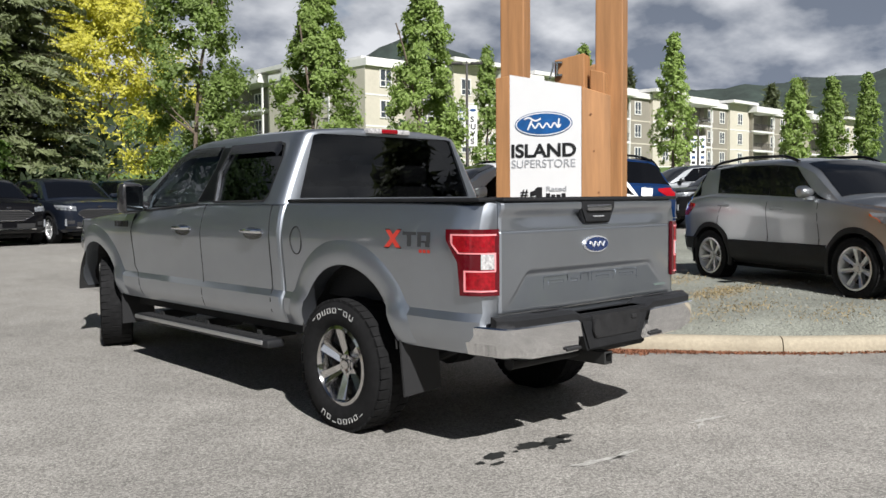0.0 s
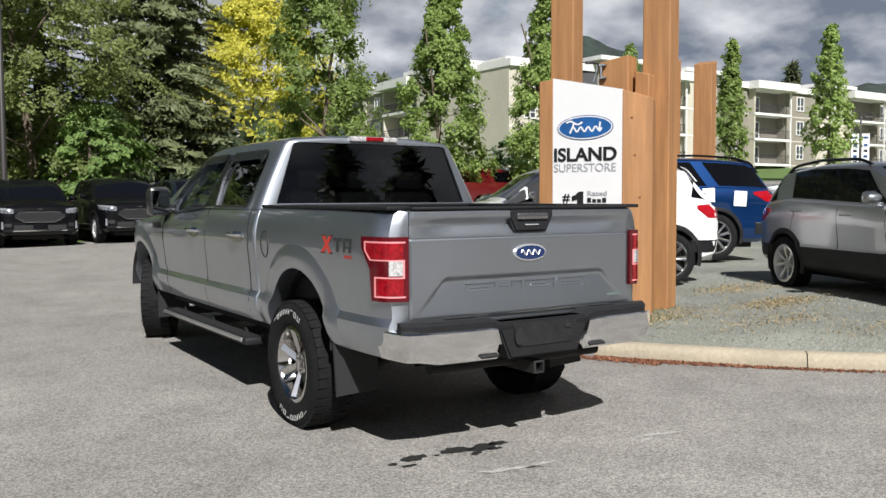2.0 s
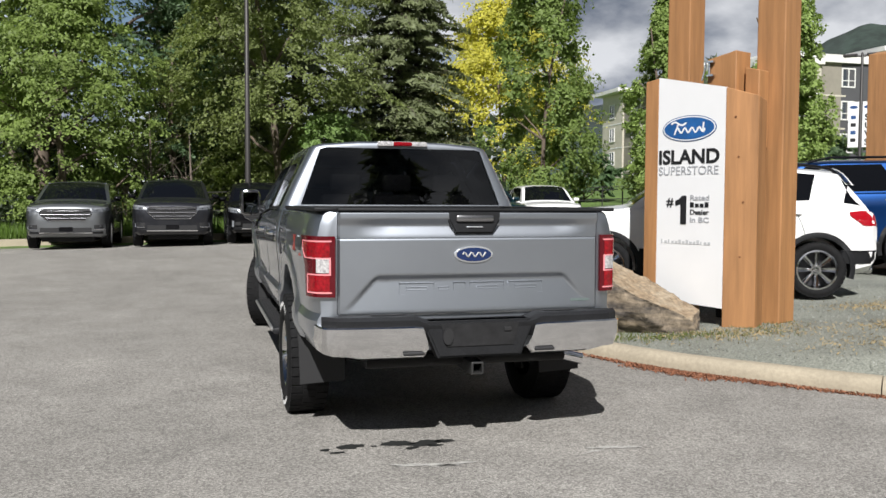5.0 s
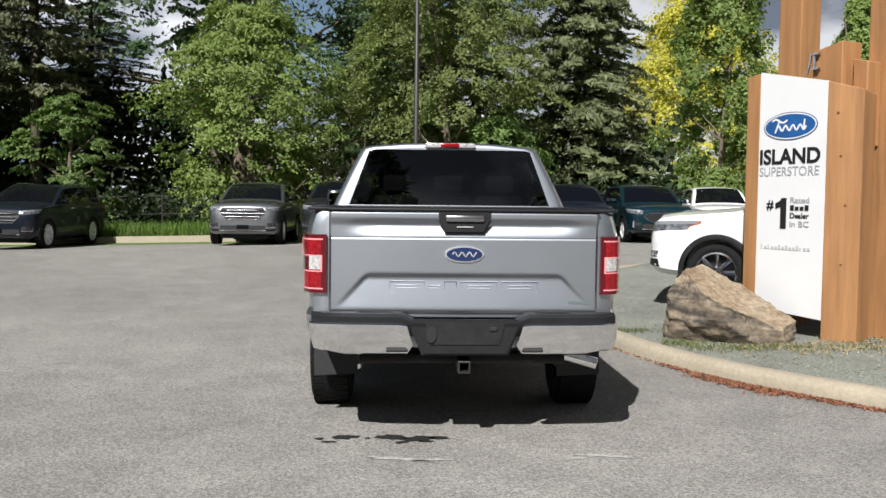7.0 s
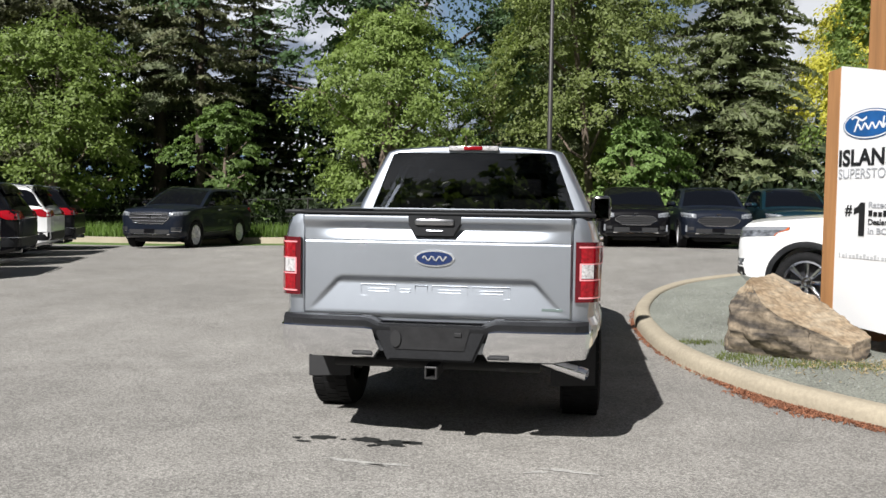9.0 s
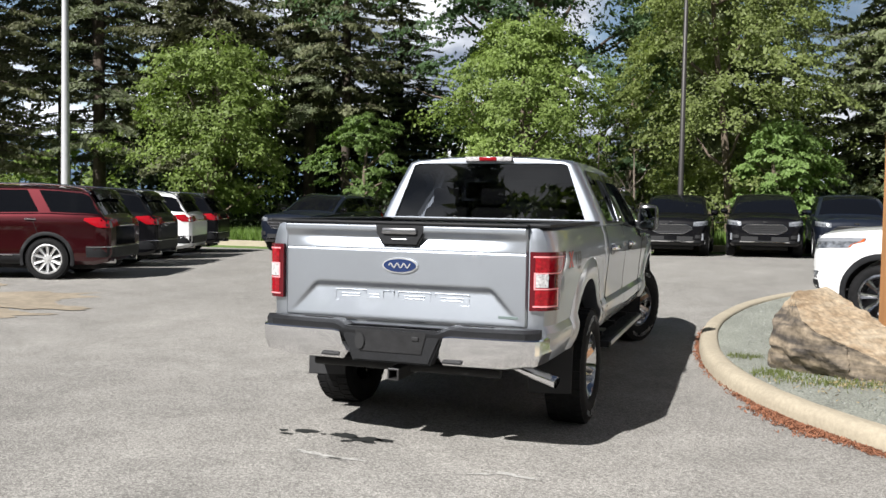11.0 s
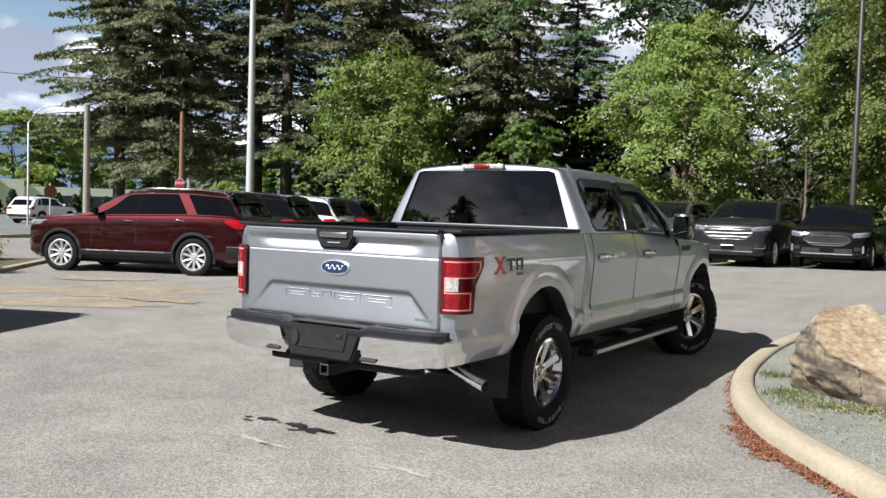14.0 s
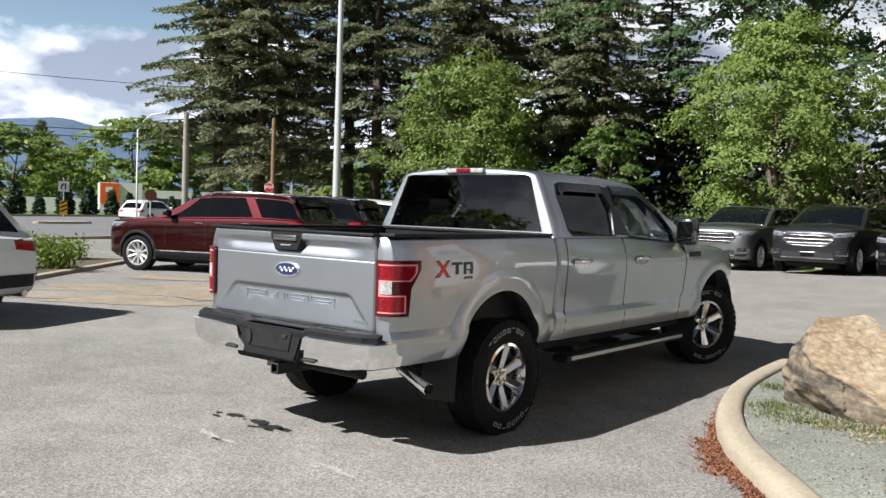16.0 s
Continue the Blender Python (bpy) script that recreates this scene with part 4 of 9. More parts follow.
MOON_PAINT = car_paint("grey_silver_paint", (0.39, 0.405, 0.42), metal=0.95, rough=0.38)
RED_PAINT = car_paint("dark_red_paint", (0.040, 0.004, 0.006), metal=0.75, rough=0.36, spec=0.2)
BLUE_PAINT = car_paint("bright_blue_paint", (0.004, 0.036, 0.14), metal=0.7, rough=0.36, spec=0.3)
WHITE_PAINT = car_paint("white_paint", (0.80, 0.80, 0.79), metal=0.0, rough=0.35)
BRIGHT_RED = car_paint("bright_red_paint", (0.16, 0.008, 0.012), metal=0.4, rough=0.35)
SUV_GLASS = material("black_window_glass", (0.004, 0.0045, 0.006), rough=0.02, spec=0.33)
TRIM_BLACK = material("black_pillar_trim", (0.006, 0.006, 0.007), rough=0.08, spec=0.22)
CAR_RED_LENS = material("bright_red_lens", (0.33, 0.005, 0.012), rough=0.15, coat=0.4, spec=0.3)
HEADLAMP = material("headlamp_lens", (0.16, 0.17, 0.185), rough=0.1, coat=0.7, grain=0.9, scale=16, metal=0.3)


def parked(x, y, heading, z=None):
    """Pose of a car whose nose points to heading, in degrees from +x towards +y."""
    return pose(x, y, rise(x, y) if z is None else z, 0, 0, heading + 90)


def facing(dx, dy):
    return math.degrees(math.atan2(dy, dx))


# the far row, noses towards the lot
suv("large", NAVY_PAINT, "black utility car parked alone before the dark firs", parked(-10.9, 19.3, -92))
suv("large", SILVER_PAINT, "silver utility car with chrome grille beside a grass strip", parked(-4.75, 19.9, -90))
suv("large", GREY_PAINT, "dark grey utility car with chrome grille bars", parked(-2.2, 19.5, -90))
suv("medium", BLACK_PAINT, "black compact utility car nose out in the far row", parked(0.1, 19.5, -90), roof_rail=None)
suv("medium", BLACK_PAINT, "black compact utility car nose out in the far row", parked(2.4, 19.5, -90), roof_rail=None)
suv("medium", NAVY_PAINT, "blue-black compact utility car nose out in the far row", parked(4.5, 19.5, -90), roof_rail=None)
suv("medium", TEAL_PAINT, "dark teal compact utility car nose out in the far row", parked(6.7, 19.5, -91), roof_rail=None)
suv("medium", WHITE_PAINT, "white compact utility car at the end of the far row", parked(9.6, 21.5, -100), roof_rail=None)

# the row seen from behind, noses towards the road
hx, hy = -0.93, -0.37
for k, (kind, paint, label, rail) in enumerate((
        ("large", RED_PAINT, "dark red utility car with bright alloy wheels and silver roof rails", CHROME),
        ("large", BLACK_PAINT, "black utility car parked beside the dark red one", CHROME),
        ("large", WHITE_PAINT, "white utility car with silver roof rails", CHROME),
        ("large", BLACK_PAINT, "black utility car at the far end of its row", CHROME))):
    bx, by = -11.95 - 0.37 * 3.12 * k, 7.12 + 0.93 * 3.12 * k
    suv(kind, paint, label, parked(bx, by, facing(hx, hy)), roof_rail=rail, dark_tail=k == 0)
suv("medium", WHITE_PAINT, "white utility car with black lower bumper and dark glass", parked(-8.55, -1.3, facing(hx, hy)), roof_rail=None)



def far_pickup(paint, label, m):
    """A plain crew-cab pickup seen far off. Its nose points along -y."""
    car = thing("parked_pickup", label, "truck", m, "parked cars")
    bm = bmesh.new()
    half = lambda wid, top: [(0, 0.52), (wid - 0.08, 0.52), (wid - 0.01, 0.62), (wid, 0.95), (wid - 0.01, top - 0.15), (wid - 0.05, top), (0, top + 0.01)]
    section_loft(bm, [(-2.9, half(0.80, 1.02)), (-2.75, half(0.93, 1.12)), (-1.6, half(0.98, 1.20)), (-1.4, half(0.98, 1.30)), (1.0, half(0.98, 1.34)), (2.85, half(0.98, 1.38)), (2.9, half(0.95, 1.36))])
    cuts = []
    for yy in (-1.95, 1.7):
        c = bmesh.new()
        rings = lathe(c, [(-1.2, 0.46), (1.2, 0.46)], "X", 28, centre=(0, yy, 0.44))
        c.faces.new(rings[0][::-1]); c.faces.new(rings[1])
        cuts.append(c)
    c = bmesh.new(); box(c, (-0.82, 1.12, 0.85), (0.82, 2.8, 1.6))
    part("body", carved(bm, cuts + [c]), paint, car, smooth=30)
    bm = bmesh.new()
    top = lambda wl_, wt, z: [(0, 1.3), (wl_, 1.3), ((wl_ + wt) / 2 + 0.02, 1.62), (wt, z - 0.06), (wt - 0.09, z), (0, z + 0.02)]
    section_loft(bm, [(-1.42, top(0.90, 0.86, 1.38)), (-0.62, top(0.93, 0.74, 1.90)), (0.2, top(0.93, 0.75, 1.94)), (0.88, top(0.93, 0.74, 1.91)), (1.05, top(0.92, 0.86, 1.42))])
    part("cab", bm, paint, car, smooth=30)
    for sx in (-1, 1):
        for ya, yb, lean in ((-1.0, -0.22, 0.42), (-0.12, 0.78, 0.0)):
            bm = bmesh.new()
            vs = []
            for y, z in ((ya, 1.40), (yb, 1.40), (yb - 0.02, 1.78), (ya + lean, 1.78)):
                x = 0.945 - 0.16 * (z - 1.36) / 0.5
                vs.append(bm.verts.new((sx * x, y, z)))
            bm.faces.new(vs)
            bmesh.ops.solidify(bm, geom=bm.faces[:], thickness=0.03)
            part("side_window", bm, SUV_GLASS, car)
        for yy in (-1.95, 1.7):
            wheel(car, (sx * 0.86, yy, 0.39), 0.39, 0.26, sx, spokes=6)
    bm = bmesh.new(); box(bm, (-0.8, -2.93, 0.66), (0.8, -2.8, 1.0), 0.03)
    part("grille", bm, RUBBER, car)
    bm = bmesh.new(); box(bm, (-0.92, 2.86, 0.52), (0.92, 3.02, 0.72), 0.03)
    part("rear_bumper", bm, CHROME, car)
    for sx in (-1, 1):
        bm = bmesh.new(); box(bm, (min(sx * 0.82, sx * 0.985), 2.72, 0.95), (max(sx * 0.82, sx * 0.985), 2.915, 1.28), 0.02)
        part("tail_lamp", bm, CAR_RED_LENS, car)
    return car


far_pickup(BRIGHT_RED, "dark red pickup truck parked beyond the gravel island", parked(17.6, 23.3, math.degrees(math.atan2(0.24, 0.97)), 0.66))
suv("medium", BLACK_PAINT, "black car parked beyond the gravel island", parked(19.6, 8.6, 152, 0.55), roof_rail=None)
suv("medium", SILVER_PAINT, "silver car parked beyond the gravel island", parked(22.0, 11.6, 150, 0.75), roof_rail=None)

# on the gravel island
ux, uy = -0.912, 0.41
suv("small", WHITE_PAINT, "white compact utility car parked on the gravel", parked(4.8, 4.15, facing(ux, uy), 0.30), roof_rail=BLACK_PAINT, spokes=8, alloy=ALLOY, silver_bar=False)
blue_car = suv("large", BLUE_PAINT, "bright blue utility car with paper sheets taped on", parked(8.1, 6.3, facing(ux, uy), 0.37), roof_rail=BLACK_PAINT, spokes=10, alloy=ALLOY)
suv("small", MOON_PAINT, "grey-silver compact utility car with black roof rails on the gravel", parked(6.92, 0.3, facing(-0.40, -0.92), 0.26), roof_rail=BLACK_PAINT, spokes=7, silver_bar=False)


# ---- the silver pickup ----
def pickup():
    """A crew-cab pickup. It stands at the origin under its rear axle, nose along +y."""
    truck = thing("pickup_truck", "silver crew-cab pickup truck with chrome rear bumper and front wheels turned", "truck")
    HUB, R = 0.395, 0.405

    def half(w, top, low=0.575, crown=0.0, tuck=0.0):
        return [(0, low), (w - 0.16, low), (w - 0.055, low + 0.012), (w - 0.030, low + 0.06), (w - 0.008, 0.69), (w - 0.006, 0.762), (w - 0.028, 0.805), (w - 0.022, 0.92),
                (w - 0.007, 1.06), (w, 1.16), (w - 0.006, 1.23), (w - 0.022, top - 0.075), (w - 0.042 - tuck, top - 0.02), (w - 0.07 - tuck, top), (w - 0.20, top + crown * 0.4), (0, top + crown)]

    def arch(y, r=0.465, zc=0.555, x0=0.60, x1=1.2, side=1):
        c = bmesh.new()
        pts = [(y - r, 0.2)] + [(y + r * math.cos(a), zc + r * math.sin(a)) for a in [math.pi - k * math.pi / 20 for k in range(21)]] + [(y + r, 0.2)]
        prism(c, pts, x1 - x0, basis((side * x0 if side > 0 else -x1, 0, 0), (0, 1, 0), (0, 0, 1)))
        return c

    def slot(lo, hi):
        c = bmesh.new()
        box(c, lo, hi)
        return c
    # cargo bed
    bm = bmesh.new()
    st = [(-1.205, half(0.845, 1.372)), (-1.20, half(0.875, 1.378)), (-1.18, half(0.915, 1.384)), (-1.12, half(0.945, 1.386)), (-1.0, half(0.962, 1.387)),
          (-0.6, half(0.974, 1.388)), (0.0, half(0.978, 1.39)), (0.56, half(0.978, 1.392)), (0.575, half(0.970, 1.386))]
    section_loft(bm, st)
    cut = [slot((-0.80, -1.4, 0.80), (0.80, 0.54, 1.6))]
    for side in (-1, 1):
        cut.append(arch(-0.095, side=side))
    bed = part("cargo_bed", carved(bm, cut), TRUCK_SILVER, truck, smooth=26)
    bm = boxes(((-0.798, -1.19, 0.79), (0.798, 0.538, 0.81)), ((-0.799, -1.15, 0.80), (-0.775, 0.538, 1.375)), ((0.775, -1.15, 0.80), (0.799, 0.538, 1.375)), ((-0.799, 0.515, 0.80), (0.799, 0.539, 1.375)))
    part("bed_liner", bm, PLASTIC, truck, "black plastic bed liner")
    for side in (-1, 1):
        bm = bmesh.new()
        a, b = sorted((side * 0.775, side * 0.925))
        box(bm, (a, -1.195, 1.386), (b, 0.575, 1.408), 0.009)
        part("rail_cap", bm, PLASTIC, truck, "black plastic bed rail cap", smooth=40)
    bm = bmesh.new()
    box(bm, (-0.80, 0.50, 1.386), (0.80, 0.575, 1.408), 0.009)
    part("front_rail_cap", bm, PLASTIC, truck, smooth=40)
    # cab and nose, up to the belt line
    bm = bmesh.new()
    st = [(0.60, half(0.955, 1.380)), (0.607, half(0.968, 1.385)), (0.625, half(0.978, 1.388)), (0.80, half(0.982, 1.388)), (1.64, half(0.985, 1.385)), (2.5, half(0.985, 1.35)), (2.72, half(0.985, 1.335, crown=0.0)),
          (2.95, half(0.985, 1.315, crown=0.03)), (3.15, half(0.987, 1.29, crown=0.06)), (3.5, half(0.99, 1.27, crown=0.07)), (3.9, half(0.972, 1.245, crown=0.07)), (4.12, half(0.915, 1.215, crown=0.065)),
          (4.30, half(0.83, 1.17, low=0.56, crown=0.06)), (4.42, half(0.77, 1.11, low=0.53, crown=0.05)), (4.5, half(0.64, 1.04, low=0.55, crown=0.03))]
    section_loft(bm, st)
    cut = []
    for side in (-1, 1):
        cut.append(arch(3.66, r=0.475, zc=0.57, side=side))
    cab = part("cab_body", carved(bm, cut), TRUCK_SILVER, truck, smooth=26)
    # doors: seams cut as dark rubber lines proud of nothing
    for side in (-1, 1):
        for nm, line in (("door_seam", [(0.725, 0.585), (0.72, 0.9), (0.715, 1.15), (0.725, 1.37)]), ("door_seam", [(1.685, 0.585), (1.665, 0.70), (1.67, 0.9), (1.66, 1.15), (1.63, 1.375)]),
                         ("door_seam", [(2.735, 0.585), (2.75, 0.75), (2.86, 0.86), (2.87, 1.15), (2.80, 1.32)])):
            bm = bmesh.new()
            prev = None
            fine = []
            for (ya, za), (yb, zb) in zip(line, line[1:]):
                fine += [(ya + (yb - ya) * t / 4, za + (zb - za) * t / 4) for t in range(4)]
            fine.append(line[-1])
            for y, z in fine:
                x = skin_x(y, z) + 0.0012
                ring = [bm.verts.new((side * x, y - 0.004, z)), bm.verts.new((side * x, y + 0.004, z)), bm.verts.new((side * (x - 0.02), y + 0.004, z)), bm.verts.new((side * (x - 0.02), y - 0.004, z))]
                if prev:
                    for q in range(4):
                        bm.faces.new((prev[q], prev[(q + 1) % 4], ring[(q + 1) % 4], ring[q]))
                prev = ring
            bmesh.ops.recalc_face_normals(bm, faces=bm.faces)
            part(nm, bm, RUBBER, cab)
    # greenhouse: roof and pillars as one shell with window openings
    zt = 1.86

    def gx(z):
        """Half width of the cab's upper side at a height."""
        k = min(max((z - 1.38) / (zt - 1.38), 0), 1)
        return 0.948 - 0.215 * k - 0.022 * k * k
    bm = bmesh.new()

    def gh(y_low, y_top, top, low=1.375, shrink=0.0):
        out = []
        for k in range(7):
            z = low + (min(top - 0.05, zt) - low) * k / 6
            out.append((gx(z) - shrink, z, y_low + (y_top - y_low) * k / 6))
        xr = out[-1][0]
        out += [(xr - 0.022, top - 0.022, y_top), (xr - 0.08, top - 0.004, y_top), (xr * 0.5, top + 0.02, y_top), (0, top + 0.028, y_top)]
        return out
    rows = []
    specs = [(0.602, 0.655, 1.862), (0.608, 0.660, 1.874), (0.622, 0.672, 1.883), (0.645, 0.692, 1.888), (0.68, 0.725, 1.891), (0.76, 0.80, 1.893), (1.2, 1.2, 1.897), (1.64, 1.64, 1.893), (2.0, 1.95, 1.885), (2.45, 2.12, 1.868), (2.85, 2.2, 1.845), (3.08, 2.26, 1.825)]
    for k_row, (yl, yt, top) in enumerate(specs):
        low = 1.375 if yl < 2 else 1.375 - 0.07 * (yl - 2.0)
        h = gh(yl, yt, top, low, (0.062, 0.044, 0.026, 0.012, 0.003, 0.0)[min(k_row, 5)])
        rows.append([bm.verts.new((x, y, z)) for x, z, y in h] + [bm.verts.new((-x, y, z)) for x, z, y in reversed(h) if x > 1e-4])
    n = len(rows[0])
    for a, b in zip(rows, rows[1:]):
        for k in range(n - 1):
            bm.faces.new((a[k], b[k], b[k + 1], a[k + 1]))
        bm.faces.new((a[n - 1], b[n - 1], b[0], a[0]))
    bm.faces.new(rows[0]); bm.faces.new(rows[-1][::-1])
    bmesh.ops.recalc_face_normals(bm, faces=bm.faces)
    cut = []
    c = bmesh.new()   # hollow inside
    inner = []
    for yl, yt, top in ((0.66, 0.72, 1.84), (1.2, 1.2, 1.86), (1.9, 1.9, 1.85), (2.5, 2.15, 1.82), (3.0, 2.2, 1.78)):
        hs = [(gx(1.30) - 0.06, 1.25, yl), (gx(1.38) - 0.06, 1.38, yl + (yt - yl) * 0.1), (gx(top - 0.07) - 0.06, top - 0.07, yt), (0.45, top, yt), (0, top + 0.005, yt)]
        inner.append([c.verts.new((x, y, z)) for x, z, y in hs] + [c.verts.new((-x, y, z)) for x, z, y in reversed(hs) if x > 1e-4])
    m_ = len(inner[0])
    for a, b in zip(inner, inner[1:]):
        for k in range(m_):
            c.faces.new((a[k], b[k], b[(k + 1) % m_], a[(k + 1) % m_]))
    c.faces.new(inner[0]); c.faces.new(inner[-1][::-1])
    cut.append(c)
    rear_win = [(0.80, 1.415), (0.645, 1.845), (0.60, 1.857), (-0.60, 1.857), (-0.645, 1.845), (-0.80, 1.415)]
    c = bmesh.new(); prism(c, rear_win, 0.5, basis((0, 0.2, 0), (-1, 0, 0), (0, 0, 1)))
    for v in c.verts:
        v.co.y = 0.4 if v.co.y < 0.5 else 0.9
    cut.append(c)
    rear_door = [(0.84, 1.405), (1.50, 1.400), (1.60, 1.62), (1.565, 1.80), (0.93, 1.80), (0.85, 1.78), (0.81, 1.68), (0.80, 1.45)]
    front_door = [(1.76, 1.392), (2.56, 1.335), (2.66, 1.335), (2.63, 1.45), (2.40, 1.68), (2.27, 1.765), (2.15, 1.795), (1.70, 1.80), (1.68, 1.65)]
    for side in (-1, 1):
        for o in (rear_door, front_door):
            c = bmesh.new()
            prism(c, o, 0.6, basis((0.55 if side > 0 else -1.15, 0, 0), (0, 1, 0), (0, 0, 1)))
            cut.append(c)
    c = bmesh.new(); prism(c, [(0.78, 1.36), (0.62, 1.80), (-0.62, 1.80), (-0.78, 1.36)], 1.2, basis((0, 3.4, 0), (1, 0, 0), (0, 0, 1)))
    cut.append(c)
    part("cab_roof", carved(bm, cut), TRUCK_SILVER, truck, smooth=30)

    # glass sheets a little inside their openings
    def sheet(outline, to3d, name, mat, label=""):
        g = bmesh.new()
        vs = [g.verts.new(to3d(*p)) for p in outline]
        f = g.faces.new(vs)
        f.normal_update()
        if f.normal.dot(f.calc_center_median() - Vector((0, 1.6, 1.5))) < 0:
            f.normal_flip()
        ob = part(name, g, mat, truck, label)
        ob.visible_shadow = False
        return ob
    grow = lambda o, d: [(a + d * (1 if a > sum(q[0] for q in o) / len(o) else -1), b + d * (1 if b > sum(q[1] for q in o) / len(o) else -1)) for a, b in o]
    sheet(grow(rear_win, 0.015), lambda x, z: (x, 0.616 + (z - 1.375) * 0.11 + 0.006, z), "rear_window", GLASS, "dark tinted rear window reflecting clouds")
    for side in (-1, 1):
        sheet(grow(rear_door, 0.012), lambda y, z: (side * (gx(z) - 0.022), y, z), "rear_door_window", GLASS_DOOR)
        sheet(grow(front_door, 0.012), lambda y, z: (side * (gx(z) - 0.022), y, z), "front_door_window", GLASS_LIGHT)
        # black window frames, applique pillar and rain guards
        for nm, o in (("window_seal", rear_door), ("window_seal", front_door)):
            bm = bmesh.new()
            outer_ = grow(o, 0.014)
            k_ = len(o)
            for a in range(k_):
                b = (a + 1) % k_
                q = [(outer_[a], 0.004), (outer_[b], 0.004), (o[b], 0.004), (o[a], 0.004)]
                bm.faces.new([bm.verts.new((side * (gx(p[1]) + e), p[0], p[1])) for p, e in q])
                bm.faces.new([bm.verts.new((side * (gx(p[1]) + e), p[0], p[1])) for p, e in ((o[a], 0.004), (o[b], 0.004), (o[b], -0.03), (o[a], -0.03))])
            bmesh.ops.remove_doubles(bm, verts=bm.verts, dist=0.0004)
            part(nm, bm, RUBBER, truck)
        bm = bmesh.new()
        strip = [[(1.515, 1.400), (1.614, 1.62), (1.580, 1.80)], [(1.745, 1.394), (1.666, 1.65), (1.686, 1.80)]]
        vs = [[bm.verts.new((side * (gx(z) + 0.005), y, z)) for y, z in s_] for s_ in strip]
        for k in range(2):
            bm.faces.new((vs[0][k], vs[0][k + 1], vs[1][k + 1], vs[1][k]))
        part("door_pillar_trim", bm, BLACK_PAINT, truck, "gloss black pillar trim")
        for nm, pts in (("rain_guard", [(0.85, 1.735), (0.885, 1.775), (0.95, 1.787), (1.55, 1.787)]), ("rain_guard", [(1.72, 1.785), (2.14, 1.782), (2.28, 1.745), (2.42, 1.64)])):
            bm = bmesh.new()
            prev = None
            for y, z in pts:
                zz = z + 0.022
                ring = [bm.verts.new((side * (gx(zz) + 0.006), y, zz)), bm.verts.new((side * (gx(z) + 0.014), y, z - 0.005)), bm.verts.new((side * (gx(z - 0.05) + 0.013), y + (0.012 if z < 1.78 and y < 1 else (-0.03 if z < 1.76 else 0)), z - 0.045))]
                if prev:
                    for q in range(2):
                        bm.faces.new((prev[q], prev[q + 1], ring[q + 1], ring[q]))
                prev = ring
            bmesh.ops.recalc_face_normals(bm, faces=bm.faces)
            part(nm, bm, RAIN_GUARD, truck, "smoked plastic rain guard", smooth=50)
    sheet([(0.82, 1.36), (0.68, 1.79), (-0.68, 1.79), (-0.82, 1.36)], lambda x, z: (x, 3.08 - (z - 1.31) * 1.6 + 0.005, z), "windscreen", GLASS_LIGHT)
    # inside: seats, headrests, dash and a sheet stuck in a front side window
    bm = bmesh.new()
    box(bm, (-0.80, 0.68, 0.95), (0.80, 3.1, 1.02))
    part("cabin_floor", bm, CABIN, truck)
    for x in (-0.42, 0.0, 0.42):
        bm = bmesh.new()
        box(bm, (x - 0.20, 0.80, 1.02), (x + 0.20, 0.94, 1.50), 0.05)
        box(bm, (x - 0.12, 0.81, 1.52), (x + 0.12, 0.89, 1.66), 0.03)
        part("rear_seat_back", bm, CABIN, truck, smooth=40)
    for x in (-0.42, 0.42):
        bm = bmesh.new()
        box(bm, (x - 0.24, 1.72, 1.02), (x + 0.24, 1.88, 1.56), 0.05)
        box(bm, (x - 0.13, 1.74, 1.58), (x + 0.13, 1.83, 1.74), 0.03)
        part("front_seat_back", bm, CABIN, truck, smooth=40)
    bm = bmesh.new()
    box(bm, (-0.84, 2.45, 1.0), (0.84, 3.0, 1.33), 0.08)
    part("dashboard", bm, CABIN, truck, smooth=40)
    bm = bmesh.new()
    wheel_ring = [(0.0 - 0.42 + 0.185 * math.cos(k * math.tau / 24), 2.36 + 0.06 * math.sin(k * math.tau / 24), 1.33 + 0.175 * math.sin(k * math.tau / 24)) for k in range(24)]
    sweep(bm, wheel_ring, 0.016, closed=True)
    part("steering_wheel", bm, CABIN, truck, smooth=50)
    bm = bmesh.new()
    vs = [bm.verts.new((gx(z) - 0.035, y, z)) for y, z in ((1.86, 1.42), (2.18, 1.40), (2.18, 1.70), (1.86, 1.72))]
    bm.faces.new(vs)
    bmesh.ops.solidify(bm, geom=bm.faces[:], thickness=0.002)
    part("window_sheet", bm, STICKER, truck, "printed price sheet inside the front side window")
    bm = bmesh.new()
    box(bm, (-0.095, 2.16, 1.66), (0.095, 2.19, 1.72), 0.02)
    part("inner_mirror", bm, CABIN, truck)
    # brake lamp over the rear window
    bm = bmesh.new()
    box(bm, (-0.20, 0.62, 1.872), (0.20, 0.70, 1.912), 0.012)
    lamp = part("high_brake_lamp", bm, LAMP_CLEAR, truck, "high brake lamp, red middle and clear cargo lights", smooth=40)
    bm = bmesh.new()
    box(bm, (-0.075, 0.612, 1.876), (0.075, 0.66, 1.908), 0.008)
    part("red_lens", bm, LAMP_RED, lamp, smooth=40)
    bm = bmesh.new()
    sweep(bm, [(0.28, 1.75, 1.905), (0.28, 1.72, 1.935), (0.28, 1.68, 1.965)], [0.022, 0.016, 0.004])
    part("roof_antenna", bm, TRUCK_SILVER, truck, smooth=60)

